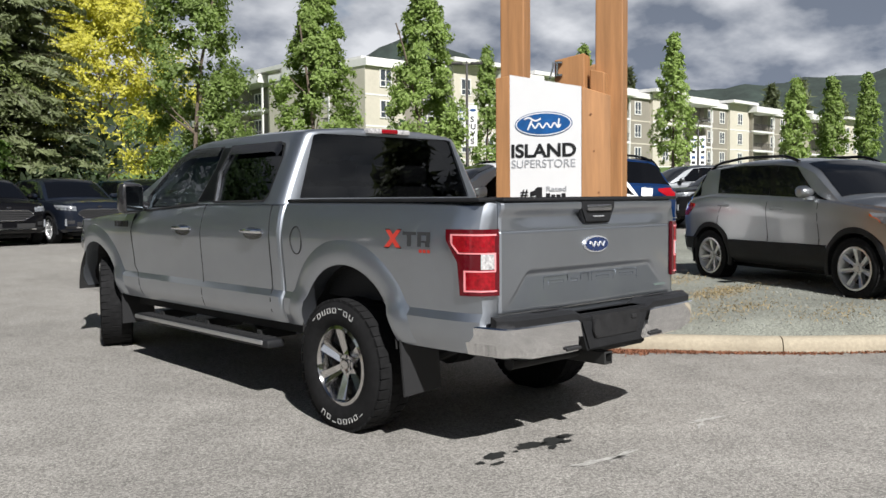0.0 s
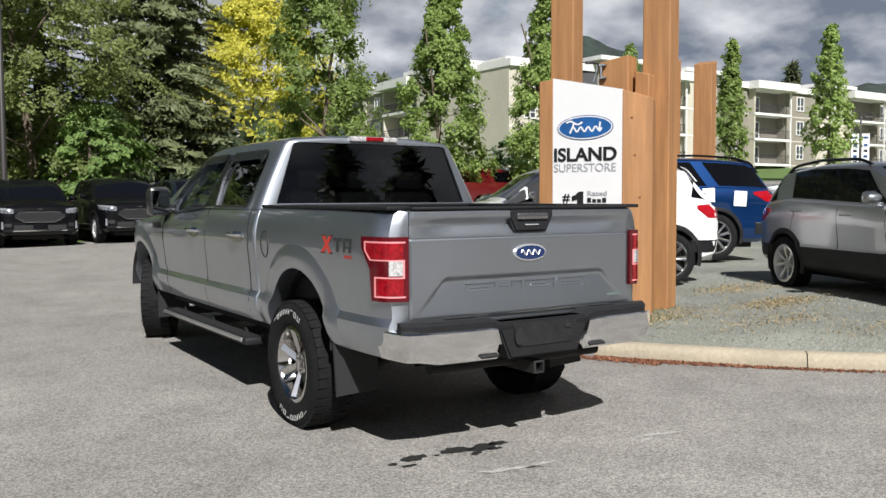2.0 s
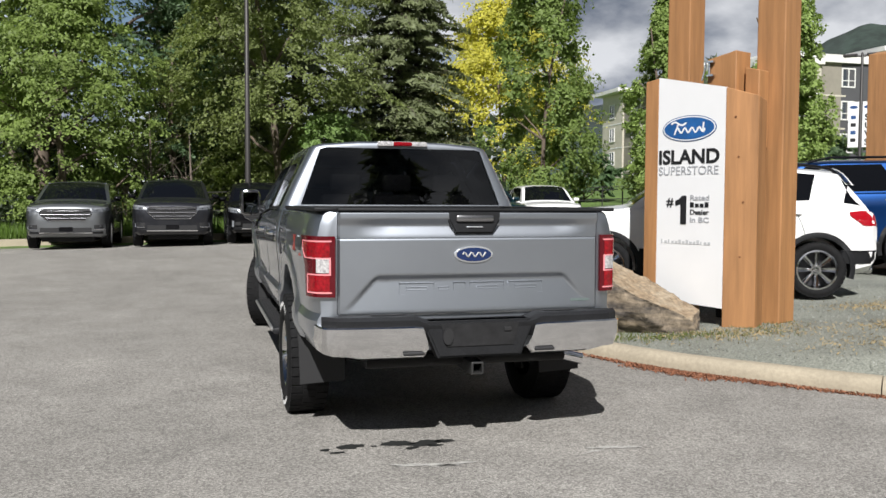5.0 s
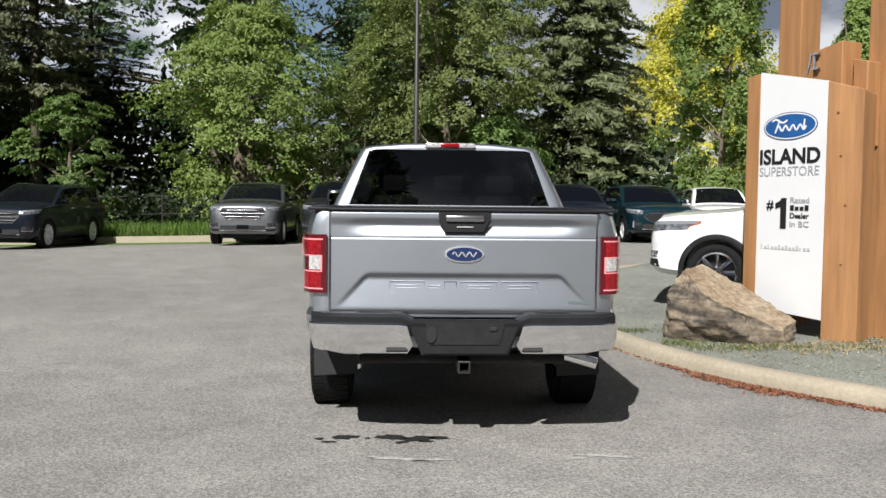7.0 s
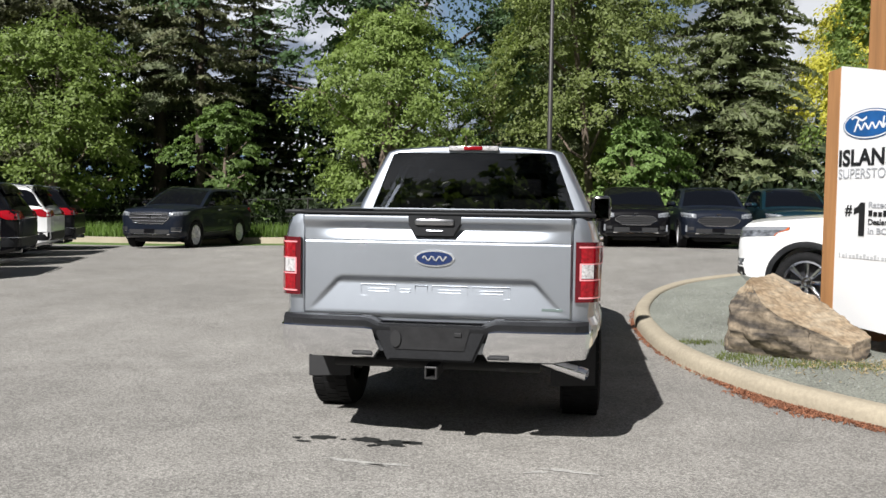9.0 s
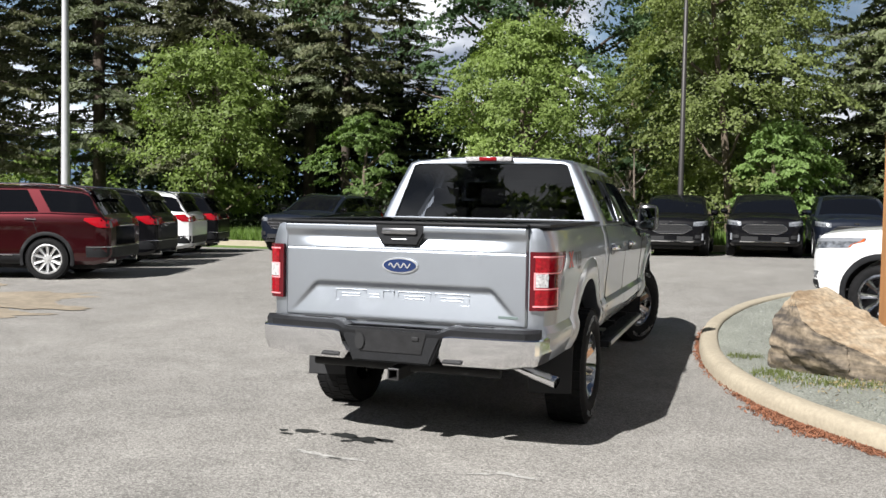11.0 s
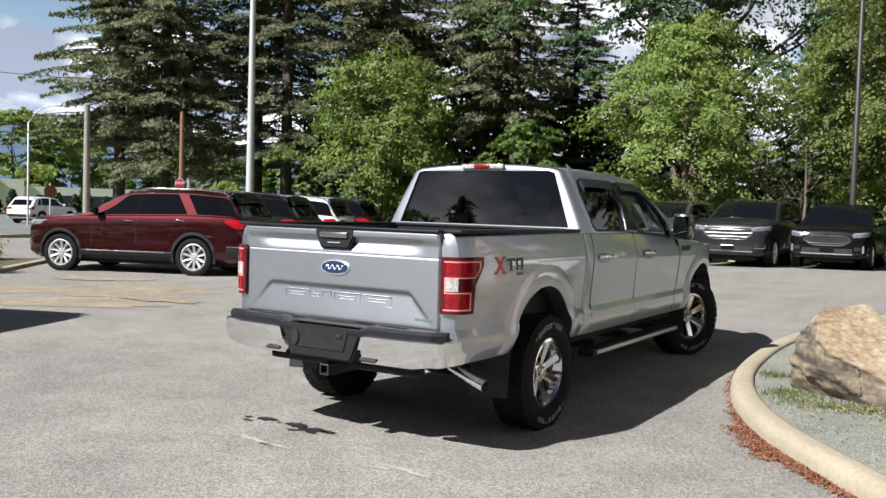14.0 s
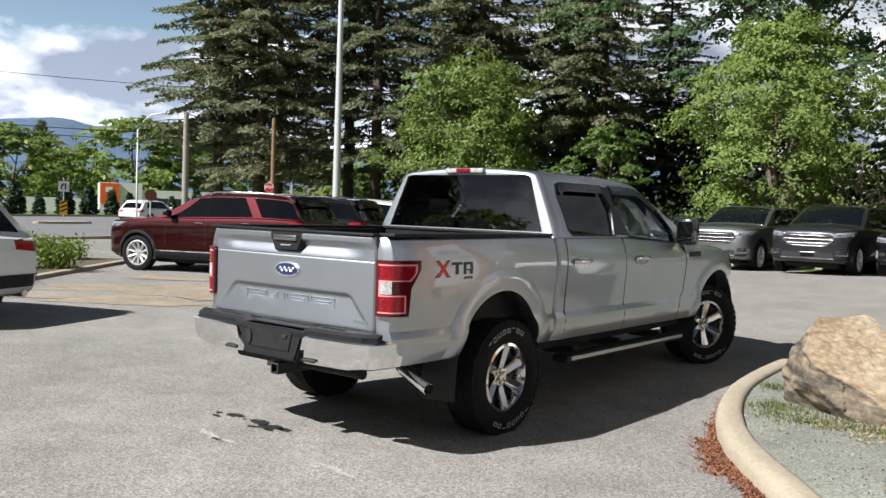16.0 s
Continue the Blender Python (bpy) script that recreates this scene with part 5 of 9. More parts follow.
    # tailgate: a sculpted plate
    def gate_y(x, z):
        y = -1.232
        s = lambda a, b, v: (lambda t: t * t * (3 - 2 * t))(min(max((v - a) / (b - a), 0), 1))
        y -= 0.022 * s(1.300, 1.352, z) * (1 - s(1.375, 1.388, z))             # spoiler lip
        y += 0.024 * s(1.232, 1.315, z) * (1 - s(1.300, 1.350, z)) * (1 - s(0.50, 0.76, abs(x)))   # scoop below it
        y += 0.007 * (1 - min(1, abs(z - 1.228) / 0.005))                   # crease
        edge_x = 0.575 + (1.022 - z) * 0.92
        inside = (1 - s(0.985, 1.028, z)) * (1 - s(edge_x - 0.025, edge_x + 0.004, abs(x))) * min(1.0, max(0.0, (z - 0.815) / 0.165))
        y += 0.020 * inside
        y += 0.012 * (1 - s(0.786, 0.80, z))
        y += 0.012 * s(0.785, 0.797, abs(x))
        y += 0.012 * (x / 0.8) ** 2
        return y
    bm = bmesh.new()
    nx, zs = 128, [0.786 + 0.602 * k / 110 for k in range(111)]
    rows = [[bm.verts.new((-0.797 + 1.594 * i / nx, gate_y(-0.797 + 1.594 * i / nx, z), z)) for i in range(nx + 1)] for z in zs]
    for a, b in zip(rows, rows[1:]):
        for i in range(nx):
            bm.faces.new((a[i], a[i + 1], b[i + 1], b[i]))
    back = [[bm.verts.new((sx * 0.797, -1.19, z)) for sx in (-1, 1)] for z in (0.786, 1.388)]
    bm.faces.new(rows[0][::-1] + [back[0][0], back[0][1]])
    bm.faces.new(rows[-1] + [back[1][1], back[1][0]])
    bm.faces.new([r[0] for r in rows] + [back[1][0], back[0][0]])
    bm.faces.new(([r[-1] for r in rows] + [back[1][1], back[0][1]])[::-1])
    bm.faces.new((back[0][0], back[1][0], back[1][1], back[0][1]))
    bmesh.ops.recalc_face_normals(bm, faces=bm.faces)
    gate = part("tailgate", bm, TRUCK_SILVER, truck, smooth=32)
    bm = bmesh.new()
    box(bm, (-0.80, -1.252, 1.387), (0.80, -1.17, 1.404), 0.007)
    part("gate_cap", bm, PLASTIC, gate, "black plastic tailgate cap", smooth=40)
    bm = bmesh.new()
    prism(bm, [(-0.165, 0.0), (0.165, 0.0), (0.165, -0.045), (0.115, -0.135), (-0.115, -0.135), (-0.165, -0.045)], 0.032, basis((0, -1.222, 1.392), (1, 0, 0), (0, 0, 1)), bevel=0.010)
    hb = part("handle_bezel", bm, PLASTIC, gate, "black tailgate handle surround", smooth=30)
    bm = bmesh.new()
    box(bm, (-0.115, -1.272, 1.325), (0.115, -1.245, 1.366), 0.012)
    part("gate_handle", bm, HANDLE_GREY, hb, smooth=40)
    bm = bmesh.new()
    box(bm, (-0.05, -1.262, 1.292), (0.05, -1.25, 1.300), 0.003)
    part("camera_slot", bm, BADGE_SILVER, hb)
    # oval badge as plain shapes
    bm = bmesh.new(); prism(bm, ellipse(0.118, 0.048), 0.016, basis((0, -1.227, 1.135), (1, 0, 0), (0, 0, 1)), bevel=0.004)
    badge = part("oval_badge", bm, BADGE_SILVER, gate, "blue oval badge with silver rim", smooth=40)
    bm = bmesh.new(); prism(bm, ellipse(0.106, 0.040), 0.004, basis((0, -1.2435, 1.135), (1, 0, 0), (0, 0, 1)))
    part("badge_field", bm, OVAL_BLUE, badge)
    bm = bmesh.new()
    sweep(bm, [(-0.07 + 0.14 * k / 16, -1.2485, 1.135 + 0.014 * math.sin(k * 1.25)) for k in range(17)], 0.005, 6)
    part("badge_stroke", bm, BADGE_SILVER, badge)
    # raised plain blocks in the recess
    for x0, x1 in ((-0.45, -0.235), (-0.215, -0.145), (-0.125, -0.045), (-0.025, 0.195), (0.215, 0.44)):
        bm = bmesh.new()
        tall = (x1 - x0) > 0.1
        z0, z1 = (0.905, 0.972) if tall or x0 > -0.14 else (0.93, 0.947)
        yb = gate_y((x0 + x1) / 2, 0.94)
        # a raised rim round each block, with a bar inside the wide ones
        for loop in ([(x0 + 0.008, z0), (x1, z0), (x1, z1), (x0 + 0.008, z1)], [(x0 + 0.05, z0 + 0.026), (x1 - 0.04, z0 + 0.026), (x1 - 0.04, z1 - 0.024), (x0 + 0.05, z1 - 0.024)] if tall else None):
            if loop:
                sweep(bm, [(x, yb - 0.001, z) for x, z in loop], 0.0026, 6, closed=True)
        part("raised_block", bm, TRUCK_SILVER, gate, smooth=40)
    bm = bmesh.new()
    box(bm, (0.625, -1.226, 0.843), (0.745, -1.222, 0.858), 0.002)
    for v in bm.verts:
        v.co.y = gate_y(v.co.x, 0.85) - (0.003 if v.co.y < -1.2235 else 0)
    part("small_badge", bm, GREEN_BADGE, gate, "small pale green badge")

    # tail lamps wrapping the rear corners
    def corner(u):
        """Point in plan along the corner, from the gate's edge round to the side."""
        pts = [(0.812, -1.222), (0.865, -1.214), (0.908, -1.19), (0.938, -1.135), (0.958, -1.06), (0.970, -0.985)]
        k = min(int(u), len(pts) - 2)
        t = u - k
        return pts[k][0] + (pts[k + 1][0] - pts[k][0]) * t, pts[k][1] + (pts[k + 1][1] - pts[k][1]) * t

    def lamp_piece(side, u0, u1, z0, z1, out, name, mat, parent, u1_top=None, thick=0.02):
        g = bmesh.new()
        rings = []
        steps = 12
        nz = 6
        for j in range(nz + 1):
            z = z0 + (z1 - z0) * j / nz
            row = []
            for i in range(steps + 1):
                ue = u1(z) if callable(u1) else u1
                ub = u0(z) if callable(u0) else u0
                u = ub + (ue - ub) * i / steps
                x, y = corner(u)
                nrm = Vector((x - 0.80, y + 1.08, 0)).normalized()
                row.append((g.verts.new((side * (x + nrm.x * out), y + nrm.y * out, z)), g.verts.new((side * (x + nrm.x * (out - thick)), y + nrm.y * (out - thick), z))))
            rings.append(row)
        for a, b in zip(rings, rings[1:]):
            for i in range(steps):
                g.faces.new((a[i][0], a[i + 1][0], b[i + 1][0], b[i][0]))
            g.faces.new((a[0][0], b[0][0], b[0][1], a[0][1])); g.faces.new((a[-1][0], a[-1][1], b[-1][1], b[-1][0]))
        for row, flip in ((rings[0], 0), (rings[-1], 1)):
            for i in range(steps):
                g.faces.new((row[i][0], row[i][1], row[i + 1][1], row[i + 1][0]))
        bmesh.ops.recalc_face_normals(g, faces=g.faces)
        return part(name, g, mat, parent, smooth=40)
    Z0, Z1 = 0.90, 1.245

    def front_edge(z):
        # the lamp is widest at its top, steps in at the middle, and runs down narrower
        if z > 1.17:
            return 4.75
        if z > 1.09:
            return 3.85 + 0.9 * (z - 1.09) / 0.08
        return 3.85 - 0.2 * (1.09 - z) / 0.19
    for side in (-1, 1):
        lp = lamp_piece(side, 0.0, front_edge, Z0, Z1, 0.010, "tail_lamp", LAMP_DARK, truck)
        lp["label"] = "red tail lamp with clear reversing light"
        edge = lambda z: front_edge(z) - 0.42
        lamp_piece(side, 0.55, lambda z: edge(z) - 0.16, 1.125, 1.212, 0.0125, "upper_lens", LAMP_RED, lp)
        lamp_piece(side, 0.55, 3.2, 0.932, 1.022, 0.0125, "lower_lens", LAMP_RED, lp)
        lamp_piece(side, 0.60, 2.0, 1.038, 1.118, 0.013, "reversing_lens", LAMP_CLEAR, lp)
        lamp_piece(side, 0.35, edge, 1.212, 1.221, 0.0135, "light_guide", LAMP_PINK, lp)
        lamp_piece(side, lambda z: edge(z) - 0.15, edge, 1.118, 1.212, 0.0135, "light_guide", LAMP_PINK, lp)
        lamp_piece(side, 0.42, lambda z: edge(z) - 0.02, 1.117, 1.124, 0.0135, "light_guide", LAMP_PINK, lp)
        lamp_piece(side, 0.42, 0.58, 1.03, 1.117, 0.0135, "light_guide", LAMP_PINK, lp)
        lamp_piece(side, 0.42, 3.34, 1.024, 1.032, 0.0135, "light_guide", LAMP_PINK, lp)
        lamp_piece(side, 3.2, 3.34, 0.929, 1.024, 0.0135, "light_guide", LAMP_PINK, lp)
        lamp_piece(side, 0.35, 3.34, 0.921, 0.930, 0.0135, "light_guide", LAMP_PINK, lp)
    # bumper: black step pad, two chrome wings, plate recess
    bm = bmesh.new()
    plan = lambda x: -1.385 + 0.05 * (abs(x) / 0.9) ** 4
    prev = None
    for k in range(25):
        x = -0.895 + 1.79 * k / 24
        yy = plan(x) + (0.05 if abs(x) > 0.88 else 0)
        mid = abs(x) < 0.30
        zt_ = 0.765 if mid else 0.795
        ring = [bm.verts.new(v) for v in ((x, -1.245, 0.66), (x, -1.245, zt_), (x, yy + 0.03, zt_), (x, yy, zt_ - 0.018), (x, yy + 0.004, 0.725), (x, yy + 0.05, 0.66))]
        if prev:
            for q in range(6):
                bm.faces.new((prev[q], prev[(q + 1) % 6], ring[(q + 1) % 6], ring[q]))
        else:
            bm.faces.new(ring)
        prev = ring
    bm.faces.new(prev[::-1])
    bmesh.ops.recalc_face_normals(bm, faces=bm.faces)
    bumper = part("rear_bumper", bm, PLASTIC, truck, "rear bumper with black step pad", smooth=30)
    for side in (-1, 1):
        bm = bmesh.new()
        prev = None
        path = [(0.285, -1.38, 0.0), (0.33, -1.387, 0.02), (0.5, -1.383, 0), (0.7, -1.37, 0), (0.83, -1.352, 0), (0.875, -1.338, 0), (0.895, -1.31, 0), (0.905, -1.25, 0), (0.918, -1.15, 0), (0.922, -1.09, 0)]
        for k, (x, y, _) in enumerate(path):
            n_ = Vector((0, -1)) if x < 0.75 else Vector((x - 0.78, min(y + 1.25, -0.02))).normalized()
            zt_, zb_ = 0.742, (0.555 if x < 0.8 else 0.575)
            if k == 0:
                zt_, zb_ = 0.735, 0.60
            prof = [(zt_, -0.03), (zt_, 0.0), (zt_ - 0.008, 0.006), (zt_ - 0.09, 0.004), (zb_ + 0.05, -0.006), (zb_ + 0.012, -0.018), (zb_, -0.05)]
            ring = []
            for j, (z, o) in enumerate(prof):
                xx = x + 0.055 * (z - 0.56) / 0.18 if k <= 1 else x
                ring.append(bm.verts.new((side * (xx + n_.x * o), y + n_.y * o, z)))
            if prev:
                for q in range(len(prof) - 1):
                    bm.faces.new((prev[q], prev[q + 1], ring[q + 1], ring[q]))
            prev = ring
        bmesh.ops.recalc_face_normals(bm, faces=bm.faces)
        wing = part("chrome_wing", bm, CHROME, bumper, "polished chrome bumper half", smooth=14)
        bm = bmesh.new()
        box(bm, (0.33, -1.394, 0.577), (0.455, -1.375, 0.597), 0.008)
        for v in bm.verts:
            v.co.x *= side
        bmesh.ops.recalc_face_normals(bm, faces=bm.faces)
        part("wing_slot", bm, RUBBER, wing)
        bm = bmesh.new()
        box(bm, (min(side * 0.42, side * 0.62), -1.30, 0.798), (max(side * 0.42, side * 0.62), -1.275, 0.802), 0.001)
        part("step_groove", bm, RUBBER, bumper)
        # reflectors and lens beside the plate
    bm = bmesh.new()
    prism(bm, [(-0.34, 0.765), (0.34, 0.765), (0.25, 0.555), (-0.25, 0.555)], 0.10, basis((0, -1.28, 0), (1, 0, 0), (0, 0, 1)), bevel=0.012)
    part("plate_surround", bm, PLASTIC, bumper, "black plate surround", smooth=30)
    bm = bmesh.new()
    prism(bm, [(-0.235, 0.752), (0.235, 0.752), (0.20, 0.618), (-0.20, 0.618)], 0.008, basis((0, -1.379, 0), (1, 0, 0), (0, 0, 1)), bevel=0.003)
    part("empty_plate_recess", bm, PLATE_BLACK, bumper, "empty black plate recess", smooth=30)
    bm = bmesh.new(); prism(bm, ellipse(0.032, 0.05, 20), 0.012, basis((-0.195, -1.386, 0.68), (1, 0, 0), (0, 0, 1)), bevel=0.003)
    part("socket_cover", bm, RUBBER, bumper, smooth=40)
    bm = bmesh.new(); box(bm, (0.14, -1.396, 0.70), (0.185, -1.38, 0.725), 0.005)
    part("plate_lamp", bm, RUBBER, bumper)
    # hitch receiver
    c = bmesh.new(); box(c, (-0.026, -1.5, 0.452), (0.026, -1.1, 0.504))
    bm = bmesh.new(); box(bm, (-0.038, -1.33, 0.44), (0.038, -0.95, 0.516), 0.006)
    part("hitch_receiver", carved(bm, [c]), HITCH, truck, "black square hitch receiver")
    bm = bmesh.new(); tube(bm, (-0.62, -1.12, 0.50), (0.62, -1.12, 0.50), 0.035, sides=14)
    part("hitch_tube", bm, UNDER, truck, smooth=50)
    # exhaust
    bm = bmesh.new()
    sweep(bm, [(0.40, 0.7, 0.45), (0.42, -0.30, 0.49), (0.46, -0.62, 0.50), (0.58, -0.705, 0.478), (0.74, -0.755, 0.44)], 0.032, 14)
    part("exhaust_pipe", bm, PIPE, truck, smooth=60)
    bm = bmesh.new()
    d = Vector((0.36, -0.11, -0.085)).normalized()
    p0 = Vector((0.895, -0.800, 0.404))
    q = d.to_track_quat("X", "Z").to_matrix().to_4x4()
    q.translation = p0
    lathe(bm, [(-0.34, 0.034), (-0.32, 0.039), (0.0, 0.040), (0.004, 0.036), (-0.03, 0.034)], "X", 20)
    bmesh.ops.transform(bm, matrix=q, verts=bm.verts)
    tip = part("exhaust_tip", bm, CHROME, truck, smooth=50)
    bm = bmesh.new(); tube(bm, p0 - d * 0.05, p0 - d * 0.035, 0.037, sides=18)
    part("exhaust_bore", bm, PIPE_IN, tip)
    # wheels
    for y, steer in ((-0.05, 0.0), (3.64, -24.0)):
        for side in (-1, 1):
            tyre = wheel(truck, (side * (0.862 if y < 1 else 0.80), y, HUB + (0 if y < 1 else 0.078 - 0.006 * side)), R, 0.272, side, spokes=6, rim_share=0.585, steer=steer, finish=TRUCK_WHEEL)
            tyre["label"] = "black all-terrain tyre with raised white marks"
            # raised white marks on the sidewall, plain bars
            bm = bmesh.new()
            for centre, count in ((8, 8), (188, 8)):
                for k in range(count):
                    a = radians(centre + (k - (count - 1) / 2) * 9.6)
                    m = Matrix.Rotation(a, 4, "X")
                    for lo, hi in (((0.1340, -0.018, 0.321), (0.1368, -0.0125, 0.354)), ((0.1340, 0.0125, 0.321), (0.1368, 0.018, 0.354)), ((0.1340, -0.018, 0.3488), (0.1368, 0.018, 0.354)), ((0.1340, -0.018, 0.321), (0.1368, 0.018, 0.3262))):
                        if (k + int(lo[2] * 1000)) % 5 == 3:
                            continue
                        box(bm, lo, hi, m=m)
            tagged(part("sidewall_relief", bm, TYRE_WHITE, tyre, "raised white sidewall marks"), kind="stuff")
    # arches: painted flares, liners, mud flaps
    for side in (-1, 1):
        for yc, zc, r0 in ((-0.095, 0.555, 0.462), (3.66, 0.57, 0.472)):
            bm = bmesh.new()
            prev = None
            line = [(-1.0, -0.22)] + [(math.cos(math.pi - k * math.pi / 28), math.sin(math.pi - k * math.pi / 28)) for k in range(29)] + [(1.0, -0.22)]
            for c_, s_ in line:
                ring = []
                for rr, out in ((r0, -0.10), (r0 - 0.004, 0.012), (r0 + 0.022, 0.020), (r0 + 0.055, 0.019), (r0 + 0.115, 0.014), (r0 + 0.165, -0.006)):
                    y = yc + rr * c_
                    z = max(zc + rr * s_, 0.60) if s_ >= 0 else 0.60
                    ring.append(bm.verts.new((side * (skin_x(y, z) + out), y, z)))
                if prev:
                    for q_ in range(5):
                        bm.faces.new((prev[q_], prev[q_ + 1], ring[q_ + 1], ring[q_]))
                prev = ring
            bmesh.ops.recalc_face_normals(bm, faces=bm.faces)
            part("wheel_flare", bm, TRUCK_SILVER, truck, smooth=40)
            bm = bmesh.new()
            prev = None
            for k in range(21):
                a = math.pi - k * math.pi / 20
                ring = [bm.verts.new((side * x, yc + (r0 + 0.002) * math.cos(a), zc + (r0 + 0.002) * math.sin(a))) for x in (0.60, 0.955)]
                if prev:
                    bm.faces.new((prev[0], prev[1], ring[1], ring[0]))
                prev = ring
            part("arch_liner", bm, UNDER, truck)
            bm = bmesh.new()
            a, b = sorted((side * 0.66, side * 0.955))
            my = yc - r0 - 0.10 if yc < 1 else yc - r0 - 0.02
            if yc < 1:
                prism(bm, [(a, 0.70), (b, 0.70), (b, 0.30), (a + 0.01, 0.285)], 0.012, basis((0, -0.575, 0), (1, 0, 0), (0, 0, 1)), bevel=0.003)
                for v in bm.verts:
                    v.co.y -= 0.10 * max(0, 0.62 - v.co.z)
            else:
                prism(bm, [(a, 0.66), (b, 0.66), (b, 0.33), (a, 0.33)], 0.012, basis((0, my, 0), (1, 0, 0), (0, 0, 1)), bevel=0.003)
            part("mud_flap", bm, RUBBER, truck, "black moulded mud flap")
        # step bar
        bm = bmesh.new()
        a, b = sorted((side * 0.86, side * 1.005))
        box(bm, (a, 0.72, 0.405), (b, 2.80, 0.462), 0.018)
        step = part("side_step", bm, PLASTIC, truck, "black side step with bright edge", smooth=40)
        bm = bmesh.new()
        a, b = sorted((side * 0.99, side * 1.012))
        box(bm, (a, 0.78, 0.425), (b, 2.78, 0.455), 0.006)
        part("bright_edge", bm, STEP_EDGE, step, smooth=40)
        for k in range(26):
            bm = bmesh.new()
            a, b = sorted((side * 0.875, side * 0.985))
            box(bm, (a, 0.80 + k * 0.075, 0.460), (b, 0.83 + k * 0.075, 0.467))
            part("tread_rib", bm, RUBBER, step)
        for yb in (1.0, 1.75, 2.5):
            bm = bmesh.new()
            box(bm, (min(side * 0.6, side * 0.9), yb - 0.03, 0.43), (max(side * 0.6, side * 0.9), yb + 0.03, 0.50), 0.01)
            part("step_bracket", bm, UNDER, step)
        # door handles
        for yh, zh in ((0.915, 1.183), (1.93, 1.186)):
            bm = bmesh.new()
            xs_ = skin_x(yh, zh)
            prism(bm, ellipse(0.125, 0.042, 28), 0.006, basis((side * xs_, yh, zh - 0.005), (0, side, 0), (0, 0, 1)), bevel=0.002)
            dh = part("door_handle", bm, DARK_CHROME, truck, "chrome door handle", smooth=40)
            bm = bmesh.new()
            sweep(bm, [(side * (xs_ + 0.004), yh - 0.11, zh + 0.01), (side * (xs_ + 0.035), yh - 0.085, zh + 0.012), (side * (xs_ + 0.04), yh, zh + 0.012), (side * (xs_ + 0.035), yh + 0.085, zh + 0.012), (side * (xs_ + 0.004), yh + 0.11, zh + 0.01)], 0.017, 10)
            part("pull", bm, CHROME, dh, smooth=60)
        # mirrors
        bm = bmesh.new()
        xm = side * 1.065
        box(bm, (xm - 0.098, 2.60, 1.30), (xm + 0.098, 2.76, 1.555), 0.05)
        mir = part("door_mirror", bm, TRUCK_MIRROR, truck, "black door mirror", smooth=40)
        bm = bmesh.new()
        box(bm, (min(side * 0.92, side * 1.03), 2.62, 1.345), (max(side * 0.92, side * 1.03), 2.72, 1.40), 0.015)
        part("mirror_arm", bm, TRUCK_MIRROR, mir, smooth=40)
        bm = bmesh.new()
        prism(bm, [(-0.066, -0.105), (0.066, -0.105), (0.07, 0.09), (-0.07, 0.09)], 0.004, basis((xm, 2.5985, 1.433), (1, 0, 0), (0, 0, 1)))
        part("mirror_glass", bm, MIRROR, mir)
        # side decals as plain shapes
        zb = 1.13
        def decal(outline, mat_, name, y_of, lift):
            g = bmesh.new()
            g.faces.new([g.verts.new((side * (skin_x(y_of(u), z) + lift), y_of(u), z)) for u, z in outline])
            part(name, g, mat_, truck)
        y_of = (lambda u: -0.492 - 0.375 * u) if side < 0 else (lambda u: -0.848 + 0.375 * u)
        # a slanted red cross mark on a dark edge, and outlined dark bars beside it
        for grow_, mat_, lift_, nm in ((0.022, BLACK_INK, 0.0022, "dark_decal_edge"), (0.0, RED_DECAL, 0.0034, "red_cross_mark")):
            for o in ([(0.02, 1.232), (0.13, 1.232), (0.37, 1.135), (0.26, 1.135)], [(0.27, 1.2323), (0.37, 1.2323), (0.12, 1.1353), (0.0, 1.1353)]):
                cu, cz_ = sum(p[0] for p in o) / 4, sum(p[1] for p in o) / 4
                o2 = [(u + grow_ * (1 if u > cu else -1), z + grow_ * 0.28 * (1 if z > cz_ else -1)) for u, z in o]
                decal(o2, mat_, nm, y_of, lift_ + (0.0004 if o[0][1] > 1.2321 else 0.0))
        for a_, b_, c_, d_ in ((0.41, 0.70, 1.207, 1.225), (0.51, 0.60, 1.145, 1.207), (0.73, 1.0, 1.207, 1.225), (0.73, 0.81, 1.145, 1.207), (0.92, 1.0, 1.178, 1.207), (0.81, 1.0, 1.168, 1.178), (0.90, 0.99, 1.145, 1.168)):
            decal([(a_, c_), (b_, c_), (b_, d_), (a_, d_)], DECAL_DARK, "dark_decal_bar", y_of, 0.0025)
        for k in range(3):
            decal([(0.76 + 0.085 * k, 1.112), (0.82 + 0.085 * k, 1.112), (0.82 + 0.085 * k, 1.130), (0.76 + 0.085 * k, 1.130)], RED_DECAL if side < 0 else DECAL_DARK, "small_decal_bar", y_of, 0.0025)
        # fender badge and side moulding on the doors
        bm = bmesh.new()
        for k in range(5):
            y = 2.93 + k * 0.055
            box(bm, (min(side * (skin_x(y, 1.2) - 0.002), side * (skin_x(y, 1.2) + 0.004)), y, 1.185), (max(side * (skin_x(y, 1.2) - 0.002), side * (skin_x(y, 1.2) + 0.004)), y + 0.04, 1.235))
        tagged(part("fender_badge", bm, BLACK_INK, truck), kind="stuff")
    # fuel door on the driver's flank
    bm = bmesh.new()
    ring = [(0.40 + 0.062 * math.cos(k * math.tau / 32), 1.145 + 0.088 * math.sin(k * math.tau / 32)) for k in range(32)]
    sweep(bm, [(-(skin_x(y, z) + 0.001), y, z) for y, z in ring], 0.004, 6, closed=True)
    part("fuel_door_seam", bm, RUBBER, truck, smooth=50)
